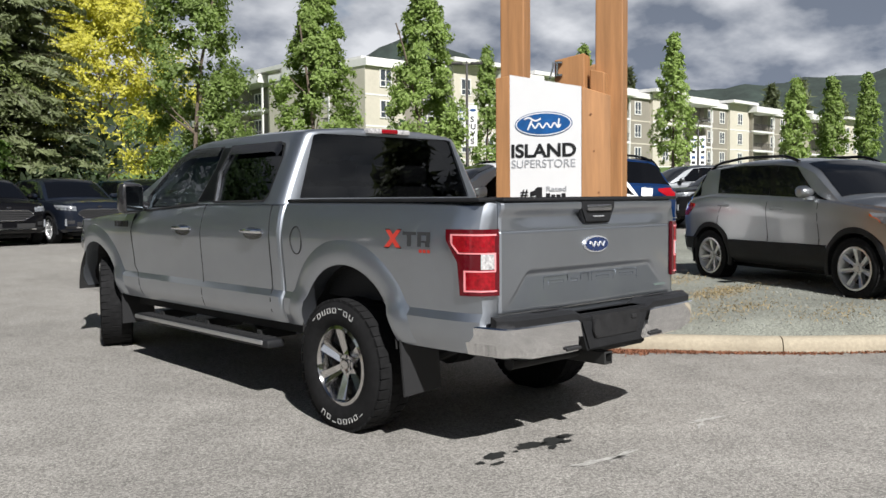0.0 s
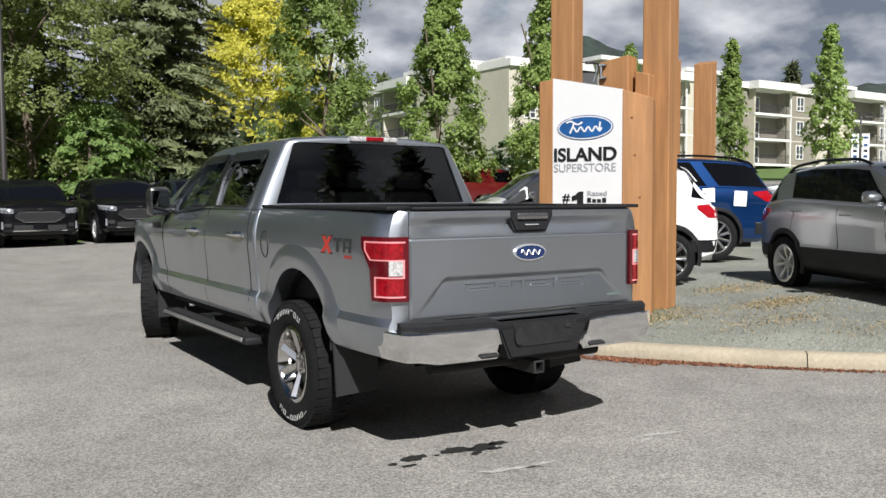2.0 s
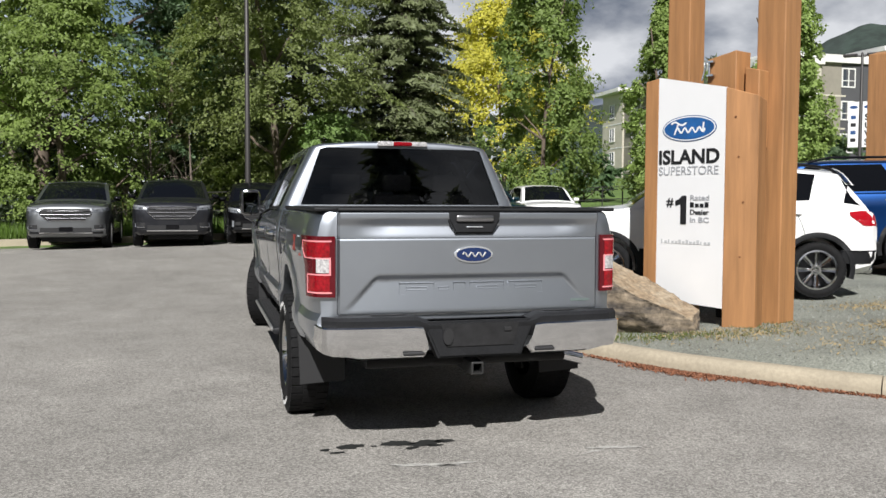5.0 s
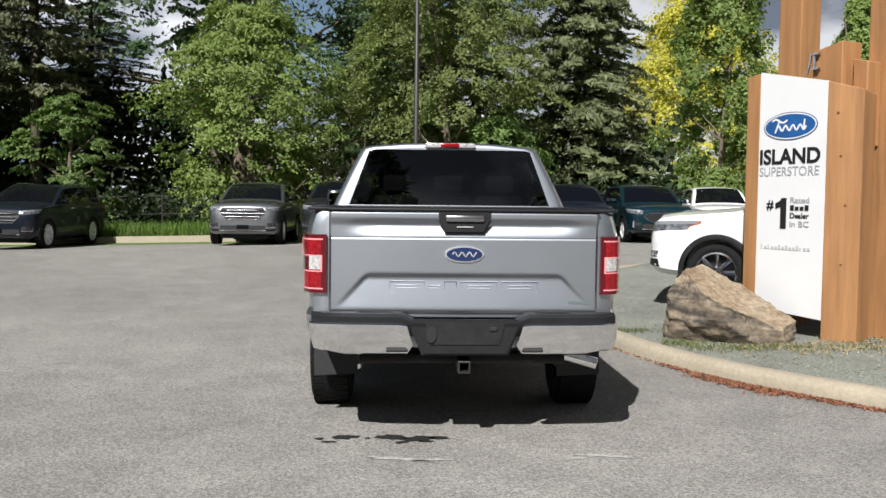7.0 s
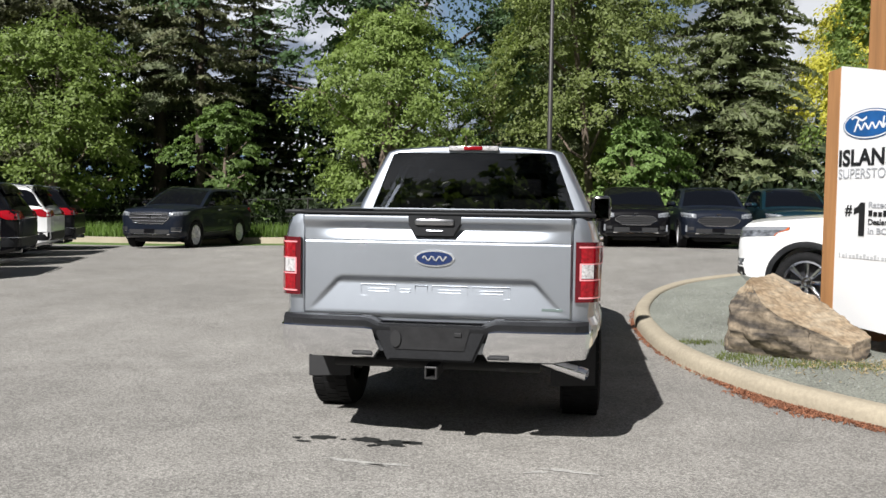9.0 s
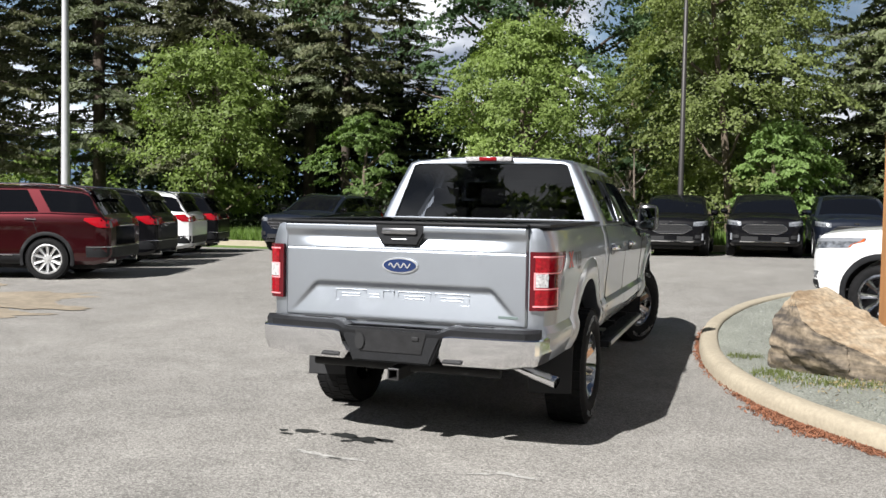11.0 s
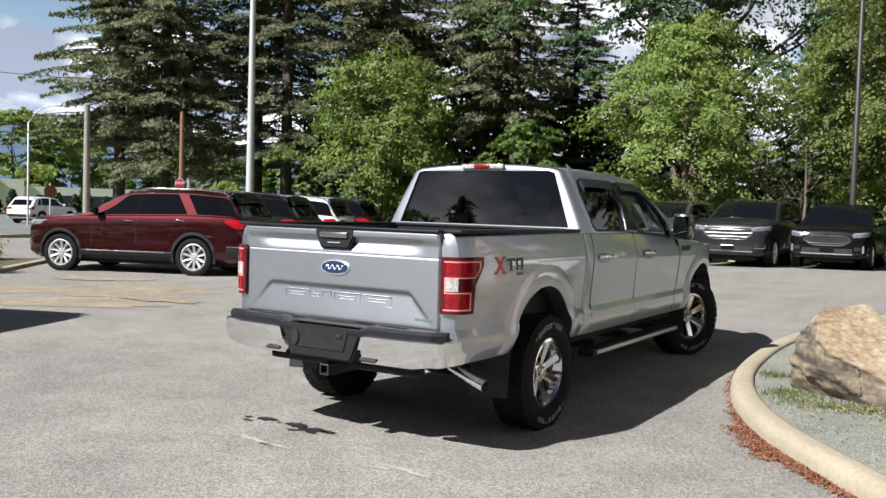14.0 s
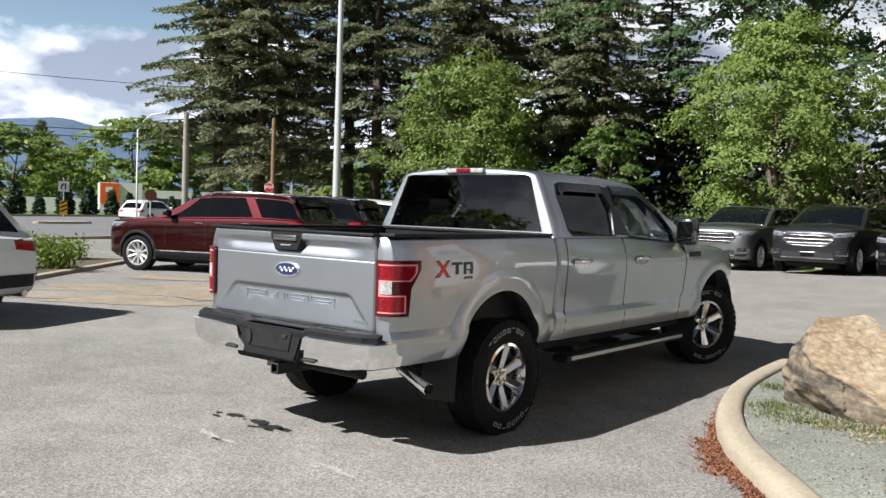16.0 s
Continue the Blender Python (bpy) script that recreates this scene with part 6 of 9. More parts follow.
    # front lamps, bumper, underbody
    for side in (-1, 1):
        bm = bmesh.new()
        box(bm, (min(side * 0.52, side * 0.83), 4.18, 0.93), (max(side * 0.52, side * 0.83), 4.42, 1.10), 0.04)
        part("headlamp", bm, HEADLAMP, truck, smooth=40)
    bm = bmesh.new(); box(bm, (-0.55, 4.40, 0.82), (0.55, 4.56, 1.06), 0.03)
    part("grille", bm, RUBBER, truck, smooth=40)
    bm = bmesh.new(); box(bm, (-0.74, 4.18, 0.50), (0.74, 4.62, 0.74), 0.06)
    part("front_bumper", bm, CHROME, truck, smooth=40)
    bm = bmesh.new()
    box(bm, (-0.80, 0.5, 0.50), (0.80, 3.15, 0.60)); box(bm, (-0.58, -1.1, 0.52), (0.58, 4.3, 0.80))
    part("chassis", bm, UNDER, truck)
    bm = bmesh.new(); tube(bm, (-0.70, -0.05, 0.40), (0.70, -0.05, 0.40), 0.045, sides=12); lathe(bm, [(-0.14, 0.05), (-0.09, 0.13), (0.09, 0.13), (0.14, 0.05)], "X", 16, centre=(0.06, 0, 0.40))
    part("rear_axle", bm, UNDER, truck, smooth=50)
    for side in (-1, 1):
        bm = bmesh.new()
        sweep(bm, [(side * 0.52, -0.72, 0.56), (side * 0.52, -0.35, 0.40), (side * 0.52, 0.0, 0.345), (side * 0.52, 0.4, 0.40), (side * 0.52, 0.75, 0.54)], 0.03, 8)
        part("leaf_spring", bm, UNDER, truck)
        bm = bmesh.new(); tube(bm, (side * 0.60, -0.12, 0.34), (side * 0.50, 0.18, 0.78), 0.03, sides=10)
        part("shock_absorber", bm, PIPE, truck)
    return truck


def skin_x(y, z):
    """Half width of the pickup's flank at a place along it and a height."""
    rows = ((-1.205, 0.845), (-1.18, 0.915), (-1.12, 0.945), (-1.0, 0.962), (-0.6, 0.974), (0.0, 0.978), (0.45, 0.979), (0.75, 0.982), (1.64, 0.985), (3.15, 0.987), (3.5, 0.99), (3.9, 0.972), (4.12, 0.915), (4.30, 0.83), (4.42, 0.77), (4.5, 0.64))
    w = rows[-1][1]
    for (ya, wa), (yb, wb) in zip(rows, rows[1:]):
        if y <= yb:
            w = wa + (wb - wa) * min(max((y - ya) / (yb - ya), 0), 1)
            break
    prof = ((0.575, -0.12), (0.587, -0.055), (0.635, -0.030), (0.69, -0.008), (0.762, -0.006), (0.805, -0.028), (0.92, -0.022), (1.06, -0.007), (1.16, 0.0), (1.23, -0.006), (1.31, -0.022), (1.37, -0.042))
    d = prof[-1][1]
    for (za, da), (zb, db) in zip(prof, prof[1:]):
        if z <= zb:
            d = da + (db - da) * min(max((z - za) / (zb - za), 0), 1)
            break
    return w + d


RAIN_GUARD = material("smoked_acrylic", (0.012, 0.012, 0.013), rough=0.12, spec=0.5)
HANDLE_GREY = material("satin_handle", (0.30, 0.30, 0.31), rough=0.25, metal=0.9)
PLATE_BLACK = material("plate_recess_plastic", (0.018, 0.018, 0.019), rough=0.6, spec=0.25, grain=0.3, scale=12, bump=0.2)
HITCH = material("hitch_steel", (0.03, 0.03, 0.03), rough=0.5, metal=0.3)
DARK_CHROME = material("handle_dish", (0.30, 0.30, 0.31), rough=0.15, metal=0.9)
TRUCK_MIRROR = material("mirror_cap", (0.02, 0.02, 0.022), rough=0.2, coat=0.6)
MIRROR = material("mirror_surface", (0.20, 0.22, 0.23), rough=0.01, metal=1.0)
TRUCK_WHEEL = material("chrome_look_wheel", (0.60, 0.59, 0.58), rough=0.10, metal=1.0)
STEP_EDGE = material("bright_step_edge", (0.50, 0.50, 0.50), rough=0.3, metal=0.8)
STICKER = material("printed_sheet", (0.55, 0.66, 0.56), rough=0.7, grain=0.25, scale=14)
pickup()


# ---- the dealer's timber sign and the boulder ----
OVAL_RIM = material("emblem_rim_blue", (0.02, 0.07, 0.2), rough=0.4)
SIGN_BLUE = material("emblem_blue", (0.012, 0.085, 0.26), rough=0.35, large=0.35, large_scale=3.0)
PALE_INK = material("faint_grey_lettering", (0.46, 0.47, 0.48), rough=0.5)
SIGN_AT = Vector((3.218, 2.374, 0.0))
SIGN_U = Vector((0.391, -0.920, 0.0)).normalized()
SIGN_N = Vector((-0.920, -0.391, 0.0)).normalized()


def on_sign(u, n, z):
    return SIGN_AT + SIGN_U * u + SIGN_N * n + Vector((0, 0, z))


def timber(outline, z_low, tops, name, parent, label=""):
    """An upright timber with the given plan outline (along, out) and a sloped top."""
    bm = bmesh.new()
    lo = [bm.verts.new(on_sign(u, n, z_low)) for u, n in outline]
    hi = [bm.verts.new(on_sign(u, n, z)) for (u, n), z in zip(outline, tops)]
    k = len(lo)
    bm.faces.new(lo); bm.faces.new(hi)
    for i in range(k):
        bm.faces.new((lo[i], lo[(i + 1) % k], hi[(i + 1) % k], hi[i]))
    bmesh.ops.recalc_face_normals(bm, faces=bm.faces)
    bmesh.ops.bevel(bm, geom=bm.edges[:], offset=0.008, segments=1, affect="EDGES")
    return part(name, bm, TIMBER, parent, label)


def sign_words(words, u0, u1, z0, z1, mat, parent, bold=0.0, name="lettering"):
    """Letters fitted into a field of the panel."""
    ob = writing(words, 0.2, Matrix.Identity(4), mat, parent, name, bold=bold, depth=0.0015)
    xs = [v.co.x for v in ob.data.vertices]; ys_ = [v.co.y for v in ob.data.vertices]
    sx, sy = (u1 - u0) / (max(xs) - min(xs)), (z1 - z0) / (max(ys_) - min(ys_))
    ob.matrix_basis = basis(on_sign(u0, 0.0045, z0), SIGN_U, (0, 0, 1)) @ Matrix.Diagonal((sx, sy, 1, 1)) @ Matrix.Translation((-min(xs), -min(ys_), 0))
    return ob


def sign_bar(u0, u1, z0, z1, mat, parent, name="lettering_bar", n=0.003):
    bm = bmesh.new()
    prism(bm, [(u0, z0), (u1, z0), (u1, z1), (u0, z1)], 0.003, basis(on_sign(0, n, 0), SIGN_U, (0, 0, 1)))
    return part(name, bm, mat, parent)


sign = thing("timber_sign", "cedar timber sign with white dealer panel and two posts", "sign")
bm = bmesh.new()
vs = [bm.verts.new(on_sign(u, 0.0, z)) for u, z in ((0.0, 0.40), (0.82, 0.37), (0.82, 2.60), (0.0, 2.775))]
bm.faces.new(vs)
bmesh.ops.recalc_face_normals(bm, faces=bm.faces)
bmesh.ops.solidify(bm, geom=bm.faces[:], thickness=0.03)
panel = part("sign_panel", bm, PANEL_WHITE, sign, "white printed sign panel")
timber([(0.0, 0.0), (-0.165, 0.015), (-0.19, -0.22), (0.0, -0.24)], -0.1, (2.77, 2.745, 2.70, 2.72), "side_timber", sign)
timber([(0.823, 0.0), (1.12, -0.12), (1.06, -0.36), (0.78, -0.26)], -0.1, (2.60, 2.50, 2.47, 2.57), "side_timber", sign)
for (cx, cy), half_, ang in (((3.79, 2.80), 0.145, 25), ((4.20, 1.70), 0.155, 25)):
    bm = bmesh.new()
    box(bm, (-half_, -half_, -0.2), (half_, half_, 6.2), 0.012)
    part("tall_post", bm, TIMBER, sign, m=pose(cx, cy, 0, 0, 0, ang))
timber([(0.46, -0.20), (0.80, -0.20), (0.80, -0.46), (0.46, -0.46)], 2.0, (2.93, 2.99, 2.99, 2.93), "short_timber", sign)
timber([(0.84, -0.30), (1.0, -0.30), (1.0, -0.48), (0.84, -0.48)], 2.0, (2.82, 2.78, 2.78, 2.82), "short_timber", sign)
bm = bmesh.new()
prism(bm, [(-0.10, 0), (-0.085, 0), (-0.045, 0.13), (-0.045, 0.19), (-0.06, 0.19), (-0.06, 0.135)], 0.012, basis(on_sign(0.50, -0.19, 2.72), SIGN_U, (0, 0, 1)))
box(bm, (-0.04, 0.03, 0), (0.04, 0.05, 0.04), m=basis(on_sign(0.52, -0.19, 2.72), SIGN_U, (0, 0, 1)))
box(bm, (-0.04, 0.17, 0), (0.04, 0.19, 0.04), m=basis(on_sign(0.52, -0.19, 2.72), SIGN_U, (0, 0, 1)))
box(bm, (-0.03, 0.03, 0), (-0.01, 0.19, 0.02), m=basis(on_sign(0.52, -0.19, 2.72), SIGN_U, (0, 0, 1)))
part("lamp_bracket", bm, PIPE, sign, "bare steel lamp bracket")
bm = bmesh.new()
prism(bm, ellipse(0.332, 0.135), 0.004, basis(on_sign(0.393, 0.002, 2.213), SIGN_U, (0, 0, 1)))
ov = part("oval_emblem", bm, OVAL_RIM, sign, "blue oval emblem with white flourish")
bm = bmesh.new(); prism(bm, ellipse(0.322, 0.127), 0.003, basis(on_sign(0.393, 0.0045, 2.213), SIGN_U, (0, 0, 1)))
part("emblem_ring", bm, PANEL_WHITE, ov)
bm = bmesh.new(); prism(bm, ellipse(0.308, 0.114), 0.003, basis(on_sign(0.393, 0.006, 2.213), SIGN_U, (0, 0, 1)))
part("emblem_field", bm, SIGN_BLUE, ov)
for pts in ([(-0.22 + 0.19 * k / 12, 0.055 + 0.018 * math.sin(k * 0.55)) for k in range(13)], [(-0.13 - 0.05 * k / 8, 0.05 - 0.11 * k / 8) for k in range(9)],
            [(-0.16 + 0.36 * k / 30, -0.018 + 0.026 * math.sin(k * 0.85)) for k in range(31)], [(0.17 + 0.012 * k / 6, -0.03 + 0.085 * k / 6) for k in range(7)]):
    bm = bmesh.new()
    sweep(bm, [on_sign(0.393 + a, 0.0085, 2.213 + b) for a, b in pts], 0.011, 6)
    for v in bm.verts:
        d = (v.co - SIGN_AT).dot(SIGN_N)
        v.co -= SIGN_N * (d - 0.009) * 0.85
    part("emblem_flourish", bm, PANEL_WHITE, ov)
sign_words("ISLAND", 0.020, 0.765, 1.845, 1.998, BLACK_INK, sign, bold=0.006)
sign_words("SUPERSTORE", 0.022, 0.758, 1.733, 1.822, LIGHT_INK, sign)
sign_words("#", 0.125, 0.215, 1.39, 1.49, BLACK_INK, sign, bold=0.004)
bm = bmesh.new()
prism(bm, [(0.305, 1.215), (0.378, 1.215), (0.378, 1.515), (0.322, 1.515), (0.285, 1.478), (0.240, 1.462), (0.240, 1.408), (0.305, 1.425)], 0.003, basis(on_sign(0, 0.003, 0), SIGN_U, (0, 0, 1)))
part("lettering", bm, BLACK_INK, sign)
sign_words("Rated", 0.425, 0.655, 1.468, 1.522, LIGHT_INK, sign, bold=0.002)
for k in range(4):
    sign_bar(0.425 + 0.059 * k, 0.470 + 0.059 * k, 1.394, 1.446 if k in (0, 3) else 1.432, BLACK_INK, sign)
sign_words("Dealer", 0.425, 0.655, 1.318, 1.37, BLACK_INK, sign, bold=0.003)
sign_words("in BC", 0.425, 0.655, 1.238, 1.292, LIGHT_INK, sign, bold=0.003)
for k in range(14):
    # an address, as plain bars
    sign_bar(0.065 + 0.0447 * k, 0.065 + 0.0447 * k + (0.016 if k in (0, 2, 11) else 0.031), 1.010, 1.052 if k in (0, 2, 5, 7, 10) else 1.037, PALE_INK, sign)
for u, n, z in ((0.95, -0.046, 1.9), (0.92, -0.03, 2.3), (0.98, -0.06, 0.9), (1.0, -0.065, 1.45)):
    bm = bmesh.new()
    prism(bm, ellipse(0.012, 0.009, 10), 0.002, basis(on_sign(u, n, z), SIGN_U * 0.93 - SIGN_N * 0.37, (0, 0, 1)))
    part("timber_knot", bm, KNOT, sign)
for cx, cy in ((10.98, 7.80), (11.75, 7.5)):
    bm = bmesh.new()
    box(bm, (-0.19, -0.19, -0.2), (0.19, 0.19, 3.95), 0.012)
    for v in bm.verts:
        if v.co.z > 3:
            v.co.z += 0.25 * v.co.x
    p_ = part("gate_post", bm, TIMBER, None, m=pose(cx, cy, island_height(cx, cy), 0, 0, 25))
    tagged(p_, "square cedar post with a slanted top", "post", "cedar posts beyond the sign")
bm = bmesh.new()
box(bm, (-0.12, -0.06, 0.0), (0.12, 0.06, 0.75), 0.02)
tagged(part("junction_box", bm, RUBBER, None, m=pose(4.02, 2.25, 0.18, 0, 0, 20)), "dark metal service box behind the sign", "utility box")


def boulder():
    """A split block of bedded sandstone: a tan weathered top sloping one way, broken ledged sides painted darker for
    shade.
    """
    bm = bmesh.new()
    bmesh.ops.create_icosphere(bm, subdivisions=6, radius=1.0)
    for v in bm.verts:
        v.co = Vector((v.co.x * 1.05, v.co.y * 0.78, v.co.z * 1.0))
    # broken faces
    for p, n in (((-0.45, 0, 0.60), (0.40, -0.04, 0.91)), ((-0.70, 0, 0), (-0.98, -0.12, 0.04)), ((0, -0.50, 0.1), (-0.06, -0.98, -0.06)), ((0.60, -0.32, 0), (0.50, -0.82, -0.10)), ((0.94, 0, 0), (0.95, 0.1, 0.30)),
                 ((0, 0.55, 0), (0.1, 0.97, 0.2)), ((-0.54, -0.42, 0), (-0.72, -0.68, 0.06)), ((0.3, -0.38, -0.12), (0.12, -0.80, -0.60)), ((-0.66, 0, 0.50), (-0.66, -0.15, 0.73)), ((0.1, -0.50, 0.36), (0.20, -0.66, 0.72)),
                 ((-0.2, -0.47, 0.28), (-0.28, -0.80, 0.52)), ((0.72, -0.25, 0.12), (0.72, -0.45, 0.52))):
        p, n = Vector(p), Vector(n).normalized()
        for v in bm.verts:
            d = (v.co - p).dot(n)
            if d > 0:
                v.co -= n * d * 0.98
    bm.normal_update()
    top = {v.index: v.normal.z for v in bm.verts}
    side_mesh = []
    for v in bm.verts:
        q = v.co.copy()
        tilt = q.z + 0.30 * q.x + 0.10 * q.y
        # ledges where the beds have broken back, and chips along them
        bed = noise.noise((q.x * 0.7 + 3, q.y * 0.7, tilt * 5.5))
        ledge = 0.5 - abs(((tilt * 4.6 + 0.5 * noise.noise(q * 1.7)) % 1.0) - 0.5)
        rough = noise.fractal(q * 4.5, 0.8, 2.1, 6)
        chips = noise.cell_vector(q * 3.4).x - 0.5
        k = 0.35 if top[v.index] > 0.6 else 1.0
        side_mesh.append((v, q.normalized() * ((0.050 * bed + 0.050 * ledge + 0.030 * chips) * k + 0.034 * rough)))
    for v, d in side_mesh:
        v.co += d
        if v.co.z < -0.30:
            v.co.z = -0.30 + (v.co.z + 0.30) * 0.2
    for v in bm.verts:
        v.co = Vector((v.co.x * 0.70, v.co.y * 0.80, (v.co.z + 0.30) * 0.80))
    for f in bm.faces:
        # split sides are greyer than the weathered top, with shade painted in as well
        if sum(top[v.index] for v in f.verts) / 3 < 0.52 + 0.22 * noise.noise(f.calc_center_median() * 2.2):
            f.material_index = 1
    rock = part("boulder", bm, [ROCK, ROCK_SPLIT_SHADED], None, smooth=22, m=pose(2.72, 1.98, 0.10, 0, 0, -47) @ Matrix.Scale(0.94, 4))
    tagged(rock, "tan and grey split sandstone boulder on gravel", "boulder")


def bedded(name, colours, rough=0.88):
    """Sandstone with tilted beds of several tones, stained and pitted."""
    m = material(name, colours[0], rough=rough, bump=0.9, bump_scale=24, grain=0.3, scale=14)
    n, l = m.node_tree.nodes, m.node_tree.links
    b = n["Principled BSDF"]
    co = n.new("ShaderNodeTexCoord")
    mp = n.new("ShaderNodeMapping"); mp.inputs["Rotation"].default_value = (0.12, -0.32, 0); mp.inputs["Scale"].default_value = (1.6, 1.6, 9.0)
    l.new(co.outputs["Object"], mp.inputs["Vector"])
    t1 = n.new("ShaderNodeTexNoise"); t1.inputs["Scale"].default_value, t1.inputs["Detail"].default_value, t1.inputs["Distortion"].default_value = 1.6, 8.0, 0.6
    l.new(mp.outputs[0], t1.inputs["Vector"])
    ramp = n.new("ShaderNodeValToRGB")
    ramp.color_ramp.elements[0].position, ramp.color_ramp.elements[1].position = 0.34, 0.66
    ramp.color_ramp.elements[0].color, ramp.color_ramp.elements[1].color = (*colours[1], 1), (*colours[2], 1)
    mid = ramp.color_ramp.elements.new(0.5); mid.color = (*colours[0], 1)
    l.new(t1.outputs["Fac"], ramp.inputs[0])
    t2 = n.new("ShaderNodeTexNoise"); t2.inputs["Scale"].default_value, t2.inputs["Detail"].default_value = 22.0, 8.0
    l.new(co.outputs["Object"], t2.inputs["Vector"])
    r = n.new("ShaderNodeMapRange"); r.inputs["From Min"].default_value, r.inputs["From Max"].default_value = 0.3, 0.7
    r.inputs["To Min"].default_value, r.inputs["To Max"].default_value = 0.65, 1.35
    l.new(t2.outputs["Fac"], r.inputs["Value"])
    v = n.new("ShaderNodeVectorMath"); v.operation = "SCALE"
    l.new(ramp.outputs[0], v.inputs[0]); l.new(r.outputs[0], v.inputs["Scale"])
    l.new(v.outputs[0], b.inputs["Base Color"])
    return m


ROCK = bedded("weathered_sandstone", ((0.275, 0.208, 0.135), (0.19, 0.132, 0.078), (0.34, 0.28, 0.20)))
# The split stone's grey also carries the shade of the overhanging sides.
ROCK_SPLIT_SHADED = bedded("split_sandstone_shaded", ((0.155, 0.125, 0.092), (0.055, 0.047, 0.040), (0.27, 0.215, 0.15)))
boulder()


# ---- trees ----
def leaf_mesh(name, centres, size, mat, rng, flat=0.0, long=1.0, normals=None):
    """Many small diamond leaves round the given centres, in one mesh."""
    n = len(centres)
    d = rng.normal(size=(n, 3))
    if normals is not None:
        d = d * 0.55 + normals * 1.0
    d[:, 2] = d[:, 2] * (1 - flat) + flat * 1.2
    d /= np.linalg.norm(d, axis=1)[:, None]
    a = np.cross(d, rng.normal(size=(n, 3)))
    a /= np.linalg.norm(a, axis=1)[:, None]
    b = np.cross(d, a)
    s = size * rng.uniform(0.6, 1.35, size=(n, 1))
    v = np.stack([centres - a * s * long, centres - b * s * 0.5, centres + a * s * long, centres + b * s * 0.5 + d * s * 0.22], axis=1).reshape(-1, 3)
    me = bpy.data.meshes.new(name)
    me.vertices.add(4 * n); me.loops.add(4 * n); me.polygons.add(n)
    me.vertices.foreach_set("co", v.astype(np.float32).ravel())
    me.loops.foreach_set("vertex_index", np.arange(4 * n, dtype=np.int32))
    me.polygons.foreach_set("loop_start", np.arange(0, 4 * n, 4, dtype=np.int32))
    me.polygons.foreach_set("loop_total", np.full(n, 4, dtype=np.int32))
    me.update(calc_edges=True)
    me.validate()
    me.materials.append(mat)
    return me


def limb_points(start, way, length, bend, steps, rng):
    pts = [Vector(start)]
    w = Vector(way).normalized()
    for k in range(steps):
        w = (w + Vector(rng.normal(size=3)) * bend + Vector((0, 0, 0.03))).normalized()
        pts.append(pts[-1] + w * length / steps)
    return pts


def limb_parts(tree, runs, bark):
    """The trunk and each limb as parts of their own."""
    for k, (pts, radii, sides) in enumerate(runs):
        bm = bmesh.new()
        sweep(bm, pts, radii, sides)
        part("limb" if k else "trunk", bm, bark, tree, smooth=60)


def broadleaf(name, label, m, height, radius, mat, seed, leaves=9000, leaf=0.11, low=0.12, clumps=110, lean=0.0, shape=1.0, trunk_r=0.16, bark=None, gaps=0.55, limbs=9, droop=0.0, point=0.6, tier=0.30):
    """A leafy tree: a forked trunk and a crown of leaf sprays in uneven tiers, with gaps between them."""
    rng = np.random.default_rng(seed)
    tree = thing(name, label, "tree", m)
    main = limb_points((0, 0, -0.2), (lean, 0, 1), height * 0.82, 0.05, 8, rng)
    runs = [(main, [trunk_r * (1 - 0.85 * k / 8) + 0.012 for k in range(9)], 9)]
    for k in range(limbs):
        t = 0.2 + 0.7 * k / limbs
        p = main[int(t * 8)]
        a = k * 2.4 + rng.uniform(-0.4, 0.4)
        ln = radius * (1.1 - 0.5 * t) * rng.uniform(0.8, 1.1)
        pts = limb_points(p, (math.cos(a), math.sin(a), 0.7 - droop), ln, 0.14, 5, rng)
        runs.append((pts, [trunk_r * 0.42 * (1 - 0.8 * i / 5) + 0.008 for i in range(6)], 6))
    limb_parts(tree, runs, bark or BARK)
    cs, ns = [], []
    c0, c1 = height * low, height
    per = 6
    n = max(4, leaves // (clumps * per))
    for k in range(clumps):
        u = rng.uniform(0, 1) ** 0.85
        z = c0 + (c1 - c0) * u
        prof = (math.sin(math.pi * min(max(0.10 + 0.86 * u ** shape, 0), 1))) ** point
        a = rng.uniform(0, math.tau)
        bulge = 1 + 0.32 * math.sin(a * 3 + seed) * math.sin(u * 9 + seed)
        r = radius * prof * bulge * (rng.uniform(0.25, 1.0) ** gaps)
        c = np.array([math.cos(a) * r + lean * z, math.sin(a) * r, z - droop * r * 0.5])
        cr = max(radius, 1.6) * rng.uniform(0.13, 0.27) * (0.6 + 0.4 * prof)
        outward = np.array([math.cos(a), math.sin(a), 0.0])
        for q in range(per):
            # each clump is a handful of flat sprays, one over the other, tipping outwards
            mid = c + rng.normal(size=3) * cr * np.array([0.55, 0.55, 0.42])
            sr = cr * rng.uniform(0.30, 0.62)
            off = rng.normal(size=(n, 3)) * sr * np.array([0.62, 0.62, 0.5 * tier])
            off[:, 2] -= (off @ outward) * (0.35 + droop)
            cs.append(mid + off)
            ns.append(np.tile(outward * 0.8 + np.array([0, 0, 0.62]), (n, 1)) + off / (sr + 1e-6) * 0.25)
    me = leaf_mesh("crown", np.concatenate(cs), leaf, mat, rng, normals=np.concatenate(ns))
    crown = new("crown", me)
    crown.parent = tree
    return tree


